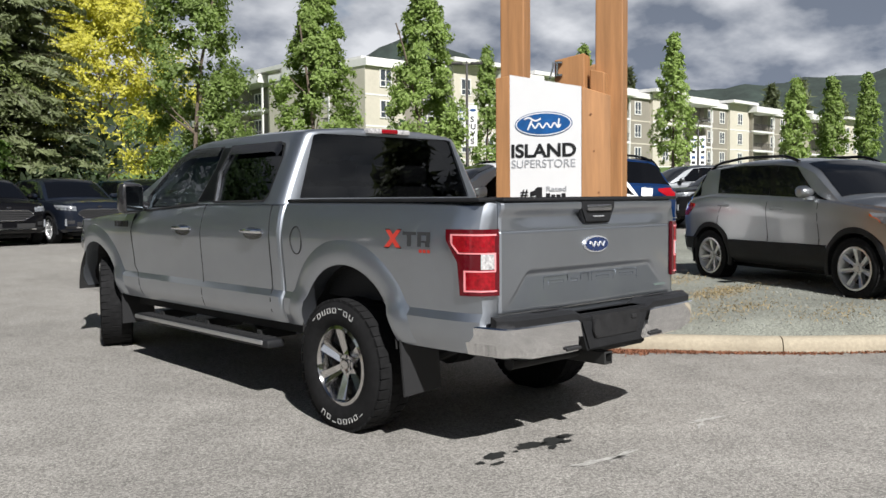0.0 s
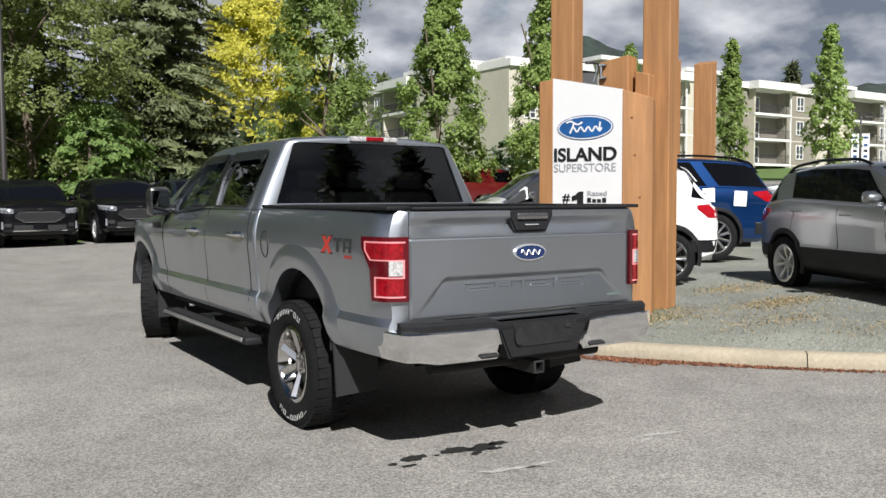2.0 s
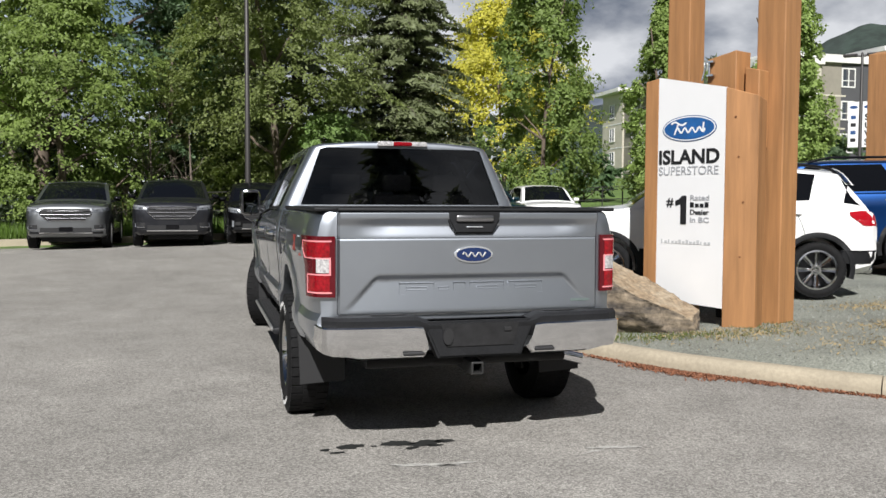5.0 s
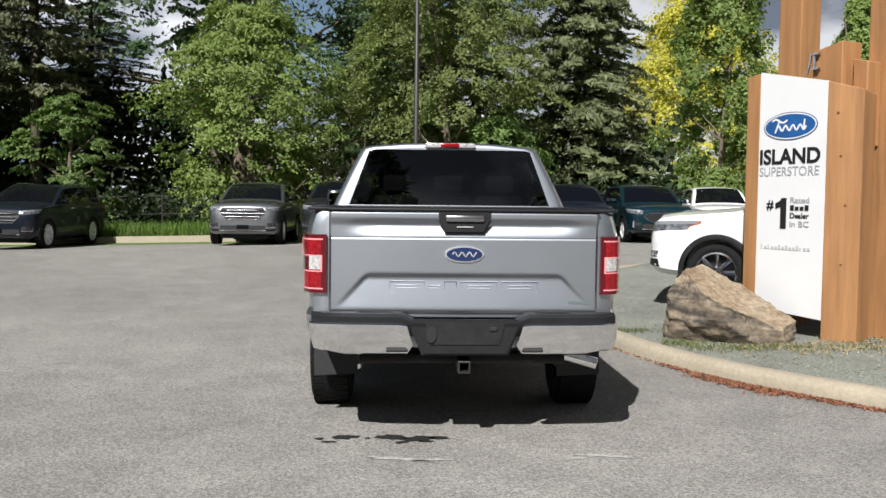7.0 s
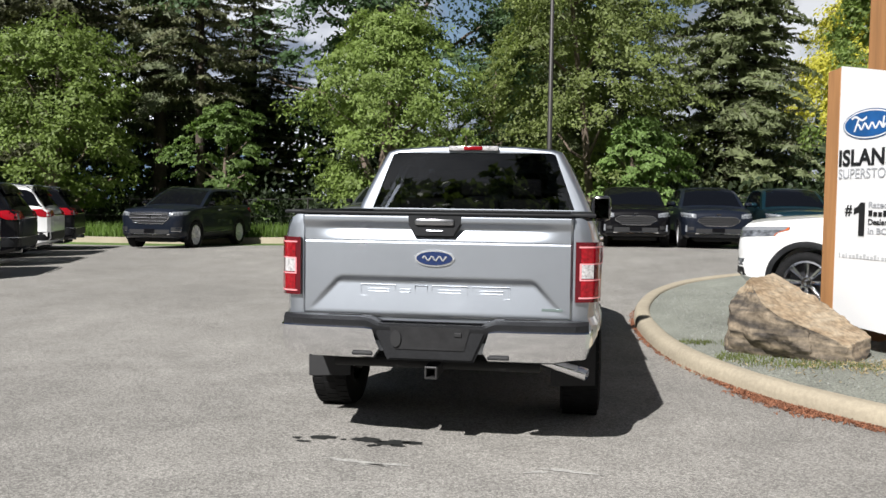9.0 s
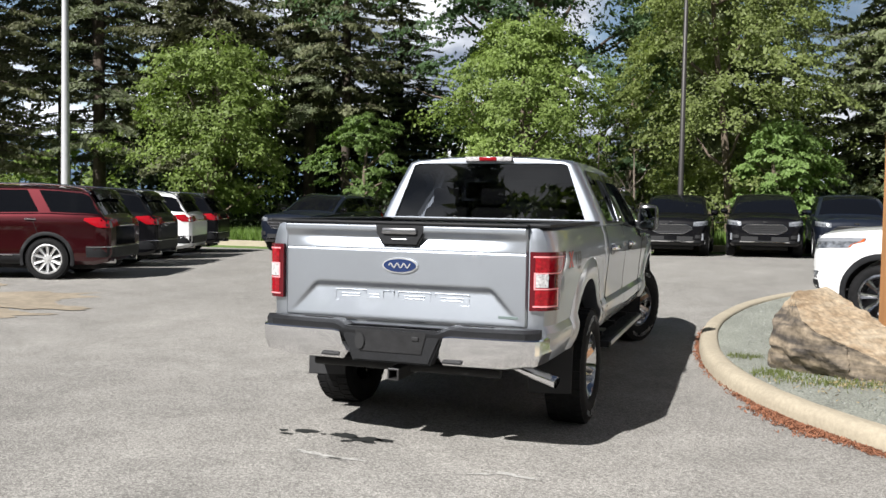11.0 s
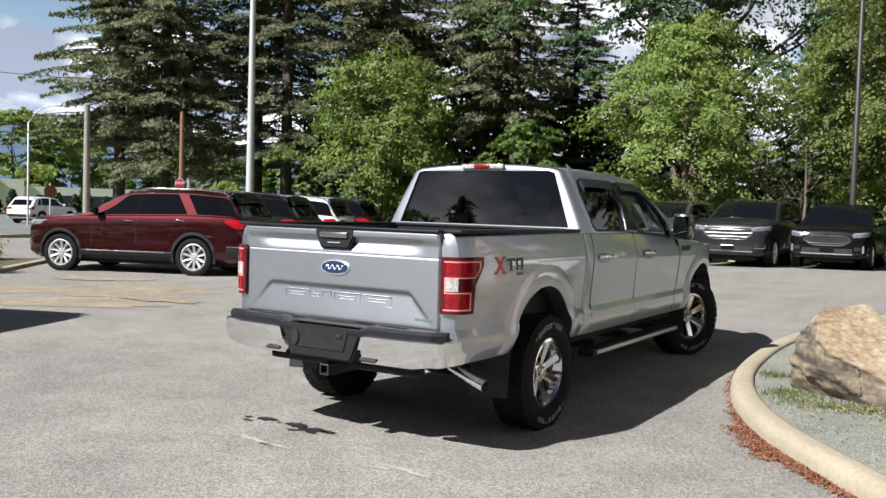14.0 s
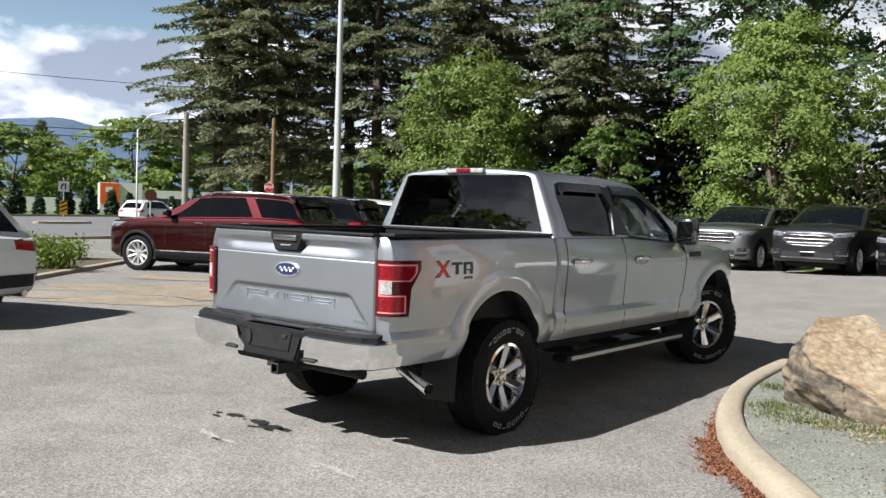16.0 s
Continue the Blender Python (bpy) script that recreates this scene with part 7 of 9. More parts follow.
def conifer(name, label, m, height, radius, mat, seed, low=0.12, whorls=34, per=7, droop=0.25, spray=0.34, dense=9, bare=0.0, trunk_r=0.28, twig=0.24, rise_=0.10):
    """A fir or spruce: straight trunk, uneven boughs at all heights carrying fans of needle sprays."""
    rng = np.random.default_rng(seed)
    tree = thing(name, label, "tree", m)
    bm = bmesh.new()
    sweep(bm, [(0, 0, -0.3), (0.03, 0.02, height * 0.3), (0, 0.03, height * 0.65), (0, 0, height)], [trunk_r, trunk_r * 0.8, trunk_r * 0.42, 0.03], 9)
    part("trunk", bm, BARK_DARK, tree, smooth=60)
    bm = bmesh.new()
    cs, ns = [], []
    for k in range(whorls * per):
        u = (k + rng.uniform(-2.5, 2.5)) / (whorls * per)
        u = min(max(u, 0.0), 0.995)
        if rng.uniform() < bare:
            continue
        z = height * (low + (0.99 - low) * u)
        reach = radius * (1 - u) ** 0.72 * (0.55 + 0.45 * min(1, (u + 0.12) * 4)) + 0.25
        a = k * 2.399 + rng.uniform(-0.5, 0.5)
        ln = reach * (0.45 + 0.75 * rng.uniform() ** 0.7)
        dr = droop * rng.uniform(0.5, 1.5)
        up = rise_ * rng.uniform(0.3, 1.6)
        if ln > 0.8:
            sweep(bm, [(math.cos(a) * ln * t, math.sin(a) * ln * t, z + ln * (up * t - dr * t * t)) for t in (0, 0.33, 0.66, 0.9)], [0.035, 0.026, 0.018, 0.008], 4)
        cnt = max(4, int(ln * dense))
        # side twigs leave the bough in pairs and hang a little
        tw = max(3, int(ln * 5))
        root = (rng.integers(0, tw, cnt) + rng.uniform(0.0, 0.5, cnt)) / tw
        ts = 0.16 + 0.84 * root
        reach_t = rng.uniform(-1, 1, cnt)
        side = reach_t * ln * twig * (1.2 - ts)
        along = np.abs(side) * 0.6
        px = math.cos(a) * (ln * ts + along) - math.sin(a) * side
        py = math.sin(a) * (ln * ts + along) + math.cos(a) * side
        pz = z + ln * (up * ts - dr * ts * ts) - np.abs(side) * 0.45 - rng.uniform(0, 0.10, cnt)
        cs.append(np.stack([px, py, pz], axis=1))
        ns.append(np.tile([math.cos(a) * 0.6, math.sin(a) * 0.6, 0.6], (cnt, 1)))
    tagged(part("bough_frame", bm, BARK_DARK, tree, smooth=60), kind="stuff")
    me = leaf_mesh("crown", np.concatenate(cs), spray, mat, rng, flat=0.15, long=1.9, normals=np.concatenate(ns))
    crown = new("crown", me)
    crown.parent = tree
    return tree


BARK = material("grey_brown_bark", (0.13, 0.10, 0.075), rough=0.95, grain=0.3, scale=12, bump=0.6)
BARK_DARK = material("dark_fir_bark", (0.075, 0.058, 0.045), rough=0.95, grain=0.3, scale=8, bump=0.6)
LEAF_MAPLE = leaf_material("maple_leaves", (0.165, 0.222, 0.060), 0.55, 0.36)
LEAF_LIGHT = leaf_material("young_green_leaves", (0.158, 0.236, 0.072), 0.45, 0.36)
LEAF_POPLAR = leaf_material("poplar_leaves", (0.215, 0.290, 0.085), 0.45, 0.36)
LEAF_OLIVE = leaf_material("olive_green_leaves", (0.196, 0.236, 0.080), 0.55, 0.40)
LEAF_YELLOW = leaf_material("golden_leaves", (0.58, 0.54, 0.09), 0.4)
# Darker green, with shade on the back trees put into the leaf colour.
LEAF_BLUE = leaf_material("shade_toned_leaves", (0.082, 0.135, 0.062), 0.55, 0.36)
FIR = leaf_material("fir_needles", (0.125, 0.145, 0.080), 0.5, 0.28)
FIR_BROWN = leaf_material("fir_needles_olive", (0.140, 0.148, 0.080), 0.5, 0.28)
# Very dark leaf colour stands in for the wood's deep shade.
SHADED_WOOD = leaf_material("wood_leaves_painted_shade", (0.030, 0.044, 0.020), 0.5, 0.15)
SPRUCE = leaf_material("spruce_needles", (0.160, 0.185, 0.092), 0.4, 0.30)


def at(x, y, turn=0.0, tilt=0.0):
    return pose(x, y, land(x, y), tilt, 0, turn)


# broad trees over the far verge
broadleaf("maple_tree", "broad green maple in full leaf over the parked row", at(-5.9, 25.2), 8.0, 3.2, LEAF_MAPLE, 11, leaves=50000, leaf=0.066, low=0.08, clumps=190, shape=0.85, tier=0.6)
broadleaf("young_tree", "small bright green tree beside the black car", at(-12.3, 25.0), 5.0, 1.7, LEAF_LIGHT, 12, leaves=10000, leaf=0.075, clumps=60, low=0.08)
broadleaf("maple_tree", "green maple before the dark firs", at(-19.2, 25.0), 8.1, 3.3, LEAF_MAPLE, 13, leaves=30000, leaf=0.082, low=0.14, clumps=130, shape=0.9, tier=0.6)
broadleaf("large_tree", "tall olive-green tree with drooping boughs", at(1.3, 26.6), 14.5, 3.7, LEAF_OLIVE, 14, leaves=80000, leaf=0.068, low=0.06, clumps=230, shape=0.62, droop=0.25, tier=0.5)
broadleaf("large_tree", "olive-green bough tree with dead grey twigs", at(-2.2, 29.5), 9.0, 1.9, LEAF_BLUE, 15, leaves=11000, leaf=0.078, low=0.2, clumps=80, shape=0.7, droop=0.3)
broadleaf("tall_maple", "tall maple with dark limbs reaching over the lot", at(-7.6, 32.0), 17.5, 7.2, LEAF_BLUE, 16, leaves=36000, leaf=0.125, low=0.31, clumps=100, trunk_r=0.36, limbs=16)
broadleaf("low_tree", "low spreading light green tree behind the black cars", at(2.9, 25.0), 4.2, 1.8, LEAF_LIGHT, 17, leaves=15000, leaf=0.08, clumps=80, low=0.12, droop=0.2)
conifer("spruce_tree", "dark spruce with long drooping boughs", at(7.9, 36.4), 21.5, 4.2, SPRUCE, 21, low=0.05, whorls=40, per=8, droop=0.34, spray=0.11, dense=48)
conifer("spruce_tree", "dark spruce half hidden behind green boughs", at(-0.6, 33.5), 19.0, 4.4, SPRUCE, 22, low=0.05, whorls=38, per=7, droop=0.3, spray=0.13, dense=34)
broadleaf("golden_tree", "golden yellow-leaved tree behind the row", at(19.2, 52.5), 13.0, 4.6, LEAF_YELLOW, 23, leaves=46000, leaf=0.12, clumps=260, low=0.10, gaps=0.32, tier=0.8)
# columnar poplars
for x, y, h, r, sd in ((10.6, 24.2, 11.5, 1.9, 31), (15.4, 23.4, 9.3, 1.55, 32), (19.3, 21.6, 9.4, 1.40, 33), (48.2, 28.5, 9.6, 1.3, 34), (45.5, 34.0, 9.3, 1.0, 35), (60.0, 25.5, 6.6, 0.95, 36), (64.5, 24.7, 6.8, 0.85, 37), (70.0, 24.2, 7.2, 0.85, 38), (77.0, 23.8, 7.0, 0.9, 39), (44.0, 42.0, 10.0, 1.2, 40)):
    broadleaf("poplar_tree", "slim upright green poplar with a pointed top", at(x, y, sd * 40), h, r, LEAF_POPLAR, sd, point=1.05, leaves=40000 if y < 28 and x < 22 else 9000, leaf=0.078 if x < 22 else 0.13, clumps=190, low=0.08, shape=0.52, trunk_r=0.09, limbs=7, gaps=0.36, tier=1.5)
# the wall of firs
fir_spots = ((-31.0, 23.2, 29, 4.6), (-33.5, 22.5, 28, 4.2), (-29.0, 27.5, 32, 4.2), (-26.5, 27.0, 33, 4.4), (-24.0, 30.0, 34, 4.6), (-21.5, 29.0, 35, 4.6), (-18.0, 31.5, 34, 4.4), (-15.6, 30.5, 28, 3.2),
             (3.0, 36.0, 22, 4.2), (9.0, 37.0, 13, 3.0),
             (-16.0, 38.0, 15, 4.4), (-9.5, 41.0, 11, 5.0), (-3.0, 44.0, 13, 5.0), (0.5, 40.0, 12, 4.8), (-36.5, 29.0, 22, 4.4))
firs = []
for k, (x, y, h, r) in enumerate(fir_spots):
    if k < 5:
        firs.append(conifer("fir_tree", "tall dark fir with a bare lower trunk" if k % 2 else "tall dark fir with ragged boughs", at(x, y, k * 67), h, r, FIR if k % 2 else FIR_BROWN, 50 + k, low=0.10 + 0.05 * (k % 3), whorls=54, per=8, droop=0.24, spray=0.085, dense=62, bare=0.40, trunk_r=0.34))
        tagged(firs[-1], group="firs behind the lot")
    else:
        c = copy_thing(firs[k % 5], at(x, y, k * 67))
        c.scale = (r / 4.3, r / 4.3, h / 31.0)
# conifers far off, over the flats
small = conifer("far_conifer", "distant dark conifer above the rooflines", pose(80, 100, 4, 0, 0, 0), 13, 2.6, FIR, 70, low=0.1, whorls=20, per=6, spray=0.5, dense=6)
tagged(small, group="distant conifers")
for x, y, s in ((62, 118, 1.15), (74, 112, 1.5), (70, 128, 1.1), (97, 92, 1.0), (128, 88, 1.55), (150, 72, 1.35), (158, 70, 1.45), (140, 76, 0.9), (166, 66, 1.2), (60, 108, 1.2), (90, 110, 1.0)):
    c = copy_thing(small, pose(x, y, 4, 0, 0, x * 31))
    c.scale = (s, s, s)
# shrubs before the flats
for x, y, s, sd in ((30, 36, 2.6, 81), (36, 40, 2.4, 82), (25, 40, 2.2, 83), (21.5, 44, 2.0, 84)):
    broadleaf("shrub", "rounded dark green shrub before the flats", at(x, y), s * 1.5, s, LEAF_BLUE, sd, leaves=4000, leaf=0.16, clumps=40, low=0.05, trunk_r=0.06, limbs=5)


# ---- the block of flats ----
STUCCO = material("cream_stucco", (0.50, 0.465, 0.385), rough=0.9, grain=0.05, scale=3, large=0.06, large_scale=0.3, bump=0.1)
CLAD_GREY = material("grey_brown_cladding", (0.24, 0.22, 0.18), rough=0.85, grain=0.06, scale=3, large=0.08, large_scale=0.3)
CLAD_DARK = material("dark_cladding", (0.07, 0.07, 0.075), rough=0.8, large=0.1, large_scale=0.3)
TRIM_WHITE = material("white_fascia", (0.68, 0.67, 0.64), rough=0.7, large=0.04, large_scale=0.4)
FLAT_GLASS = material("window_pane", (0.05, 0.06, 0.07), rough=0.05, spec=0.8)
RAIL_DARK = material("dark_railing", (0.03, 0.03, 0.032), rough=0.5)
# Recess walls are coloured darker to hold the balconies' shade.
BALCONY_IN = material("balcony_wall_painted_shade", (0.20, 0.185, 0.16), rough=0.9)


def lattice(bm, xs_, ys_, z0, z1, m):
    """One connected frame: bars along the given edges, open between them. xs_ and ys_ alternate bar, opening, bar."""
    nx_, ny_ = len(xs_) - 1, len(ys_) - 1
    solid = lambda i, j: 0 <= i < nx_ and 0 <= j < ny_ and not (i % 2 and j % 2)
    grid_ = {(i, j, k): bm.verts.new(m @ Vector((xs_[i], ys_[j], z))) for i in range(nx_ + 1) for j in range(ny_ + 1) for k, z in enumerate((z0, z1))}
    for i in range(nx_):
        for j in range(ny_):
            if not solid(i, j):
                continue
            bm.faces.new([grid_[p] for p in ((i, j, 1), (i + 1, j, 1), (i + 1, j + 1, 1), (i, j + 1, 1))])
            for (a_, b_), (di, dj) in ((((i, j), (i + 1, j)), (0, -1)), (((i + 1, j), (i + 1, j + 1)), (1, 0)), (((i + 1, j + 1), (i, j + 1)), (0, 1)), (((i, j + 1), (i, j)), (-1, 0))):
                if not solid(i + di, j + dj):
                    bm.faces.new((grid_[(*a_, 0)], grid_[(*b_, 0)], grid_[(*b_, 1)], grid_[(*a_, 1)]))
    bmesh.ops.recalc_face_normals(bm, faces=bm.faces)


def window(parent, at_, right, w, h):
    """A white-framed two-light window set on a wall. at_: the lower corner."""
    m = basis(at_, right, (0, 0, 1))
    bm = bmesh.new()
    lattice(bm, (0, 0.12, w / 2 - 0.05, w / 2 + 0.05, w - 0.12, w), (0, 0.12, h * 0.33, h * 0.33 + 0.07, h - 0.12, h), -0.02, 0.09, m)
    win = part("window", bm, TRIM_WHITE, parent)
    bm = bmesh.new()
    box(bm, (0.06, 0.06, -0.03), (w - 0.06, h - 0.06, 0.03), m=m)
    part("pane", bm, FLAT_GLASS, win)


def flats(name, label, corner_, along, base, bays, depth=16.0, storeys=4, sh=2.95):
    """One wing: a run of bays, each of its own width, cladding and openings, under white fascias."""
    b = thing(name, label, "building")
    x = Vector((*along, 0)).normalized()
    back = Vector((-x.y, x.x, 0))
    out = -back
    u = 0.0
    o = Vector((*corner_, base))
    H = storeys * sh
    for kind, w, mat_, proud, up in bays:
        p = o + x * u + out * proud
        m = basis(p, x, (0, 0, 1))
        if kind == "balcony":
            bm = bmesh.new()
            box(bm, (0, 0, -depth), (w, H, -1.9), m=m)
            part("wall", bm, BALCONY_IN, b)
            bm = bmesh.new()
            box(bm, (0, 0, -1.9), (0.25, H, 0), m=m)
            part("side_wall", bm, mat_, b)
            for s in range(storeys):
                z = s * sh
                bm = bmesh.new(); box(bm, (0, z - 0.18, -1.95), (w, z + 0.10, 0.15), m=m)
                part("balcony_floor", bm, TRIM_WHITE, b)
                bm = bmesh.new()
                box(bm, (0.15, z + 1.05, 0.05), (w - 0.05, z + 1.11, 0.11), m=m)
                box(bm, (0.15, z + 0.16, 0.06), (w - 0.05, z + 0.20, 0.10), m=m)
                k = 0.15
                while k < w:
                    box(bm, (k, z + 0.2, 0.07), (k + 0.03, z + 1.05, 0.095), m=m)
                    k += 0.24
                part("railing", bm, RAIL_DARK, b)
                window(b, p + x * (w * 0.25) - out * 1.9 + Vector((0, 0, z + 0.15)), x, 1.7, 2.1)
            bm = bmesh.new(); box(bm, (w - 0.2, 0, -0.05), (w, H, 0.12), m=m)
            part("balcony_post", bm, TRIM_WHITE, b)
            bm = bmesh.new(); box(bm, (-0.5, H - 0.15, -3.0), (w + 0.5, H + 0.75, 0.9), m=m)
            part("roof_fascia", bm, TRIM_WHITE, b)
        else:
            bm = bmesh.new(); box(bm, (0, 0, -depth), (w, H + up, 0), m=m)
            part("wall", bm, mat_, b)
            for s in range(storeys):
                n = max(1, int(w / 3.4))
                for q in range(n):
                    cu = w * (q + 0.5) / n
                    window(b, p + x * (cu - 0.75) + Vector((0, 0, s * sh + 0.75)), x, 1.5, 1.75)
                if s:
                    bm = bmesh.new(); box(bm, (0, s * sh - 0.10, -0.1), (w, s * sh + 0.06, 0.03), m=m)
                    part("band", bm, STUCCO if mat_ is not STUCCO else TRIM_WHITE, b)
            bm = bmesh.new()
            if up > 0.5:
                box(bm, (-0.9, H + up, -depth), (w + 0.9, H + up + 0.42, 1.1), m=m)
            else:
                box(bm, (-0.1, H + up - 0.35, -depth), (w + 0.1, H + up + 0.35, 0.35), m=m)
            part("roof_fascia", bm, TRIM_WHITE, b)
        u += w
    return b


flats("apartment_building", "cream and grey low-rise flats with white fascias and balconies", (47, 61), (1, 0.02), 2.3, (
    ("wall", 5.0, STUCCO, 0.4, 0.0), ("wall", 6.5, CLAD_GREY, 0.0, 0.3), ("wall", 7.0, STUCCO, 0.6, 1.0), ("balcony", 6.0, STUCCO, 0.6, 0), ("wall", 5.5, STUCCO, 0.2, 0.9), ("wall", 6.0, CLAD_GREY, 0.0, 0.3),
    ("balcony", 7.0, STUCCO, 0.8, 0), ("wall", 6.0, CLAD_GREY, 0.0, 0.3), ("wall", 6.0, STUCCO, 0.4, 0.9), ("balcony", 8.0, STUCCO, 1.2, 0), ("wall", 7.0, CLAD_GREY, 0.0, 0.3), ("wall", 6.0, STUCCO, 0.4, 0.9), ("balcony", 7.0, CLAD_GREY, 1.0, 0),
    ("wall", 7.0, CLAD_GREY, 0.0, 0.3), ("wall", 6.0, STUCCO, 0.4, 0.9), ("balcony", 8.0, STUCCO, 1.0, 0), ("wall", 9.0, CLAD_GREY, 0.0, 0.3), ("wall", 7.0, STUCCO, 0.3, 0.9)))
flats("apartment_building", "side wing of the flats with corner balconies", (49, 98), (-0.04, -1), 2.3, (
    ("wall", 6.0, STUCCO, 0.2, 0.8), ("wall", 6.0, CLAD_GREY, 0.0, 0.3), ("balcony", 7.0, STUCCO, 0.8, 0), ("wall", 6.0, STUCCO, 0.2, 0.9), ("balcony", 7.0, STUCCO, 0.8, 0), ("wall", 4.6, CLAD_DARK, 0.0, 0.3)), depth=12)
# far hills
def hills(name, label, radius, bearing0, bearing1, top, mat_, seed, base=-20.0):
    bm = bmesh.new()
    rows = []
    n = 160
    for k in range(n + 1):
        t = k / n
        a = radians(bearing0 + (bearing1 - bearing0) * t)
        h = top(t) * (1 + 0.06 * noise.fractal((t * 40, seed, 0), 0.8, 2, 6))
        d = Vector((math.sin(a), math.cos(a), 0))
        rows.append([bm.verts.new(d * radius * 0.7 + Vector((0, 0, base))), bm.verts.new(d * radius * 0.86 + Vector((0, 0, h * 0.55))), bm.verts.new(d * radius + Vector((0, 0, h))), bm.verts.new(d * radius * 1.3 + Vector((0, 0, base)))])
    for a, b in zip(rows, rows[1:]):
        for q in range(3):
            bm.faces.new((a[q], b[q], b[q + 1], a[q + 1]))
    bmesh.ops.recalc_face_normals(bm, faces=bm.faces)
    ob = part(name, bm, mat_, smooth=60)
    tagged(ob, label, "hill", kind="structure")


HILL_GREEN = material("forested_hill", (0.028, 0.042, 0.034), rough=1.0, grain=0.4, scale=0.05, large=0.3, large_scale=0.01)
# The far ridge's blue is distance haze painted into its base colour.
HILL_BLUE = material("far_ridge_painted_haze", (0.075, 0.125, 0.20), rough=1.0, grain=0.2, scale=0.03, large=0.2, large_scale=0.006)
HILL_TREES = material("far_tree_line", (0.04, 0.065, 0.025), rough=1.0, grain=0.4, scale=0.3, large=0.3, large_scale=0.05)
g = lambda t, c, w: math.exp(-((t - c) / w) ** 2)
hills("hill_ridge", "dark forested hill behind the flats", 1500, 20, 110, lambda t: 165 + 108 * g(t, 0.24, 0.062) + 25 * g(t, 0.60, 0.15), HILL_GREEN, 3.0)
hills("far_ridge", "mountain ridge beyond the road, haze painted in blue", 3500, -120, -20, lambda t: 222 + 62 * g(t, 0.565, 0.045) + 40 * g(t, 0.47, 0.06) + 40 * g(t, 0.66, 0.06), HILL_BLUE, 7.0)


# ---- towards the road ----
ROAD = material("road_asphalt", (0.16, 0.16, 0.165), rough=0.9, grain=0.15, scale=8, large=0.1, large_scale=0.2)
POLE_STEEL = material("galvanised_pole", (0.50, 0.51, 0.52), rough=0.5, metal=0.3, large=0.06, large_scale=0.8)
POLE_DARK = material("dark_bronze_pole", (0.045, 0.042, 0.04), rough=0.5, metal=0.3)
POLE_WOOD = material("brown_utility_pole", (0.20, 0.125, 0.07), rough=0.9, grain=0.2, scale=6)
POLE_GREY = material("weathered_utility_pole", (0.27, 0.25, 0.22), rough=0.9, grain=0.2, scale=6)
SIGN_RED = material("stop_sign_red", (0.50, 0.02, 0.025), rough=0.4)
SIGN_WHITE = material("sign_white", (0.78, 0.78, 0.77), rough=0.5)
SIGN_YELLOW = material("hazard_yellow", (0.75, 0.42, 0.02), rough=0.5)
ORANGE = material("orange_facade", (0.75, 0.13, 0.02), rough=0.6)
WALL_WHITE = material("white_shop_wall", (0.75, 0.75, 0.73), rough=0.8, large=0.05, large_scale=0.2)
LEAF_HEDGE = leaf_material("hedge_leaves", (0.14, 0.20, 0.04), 0.4)
LEAF_CEDAR = leaf_material("cedar_hedge", (0.025, 0.05, 0.02), 0.4, 0.1)
LEAF_ROSE = leaf_material("rose_shoots", (0.20, 0.10, 0.06), 0.4)


def lot(x, y):
    return rise(x, y)


def lamp_post(x, y, height, mat_, label, arm=1.1, heads=2, r=0.085, turn=0.0):
    post = thing("lamp_post", label, "lamp post", pose(x, y, lot(x, y), 0, 0, turn))
    bm = bmesh.new(); lathe(bm, [(0, r * 1.3), (0.05, r * 1.3), (height, r * 0.75), (height + 0.05, 0.01)], "Z", 16)
    part("pole", bm, mat_, post, smooth=60)
    bm = bmesh.new(); lathe(bm, [(-0.1, 0.26), (0.55, 0.25), (0.58, 0.2), (0.58, 0.01)], "Z", 20)
    part("concrete_base", bm, CONCRETE, post, smooth=40)
    for k in range(heads):
        sx = 1 if k == 0 else -1
        bm = bmesh.new()
        tube(bm, (0, 0, height - 0.15), (sx * arm, 0, height - 0.08), 0.035, sides=8)
        part("arm", bm, mat_, post)
        bm = bmesh.new(); box(bm, (sx * arm - 0.3, -0.18, height - 0.14), (sx * arm + 0.3, 0.18, height - 0.02), 0.03)
        part("lamp_head", bm, mat_, post)
    return post


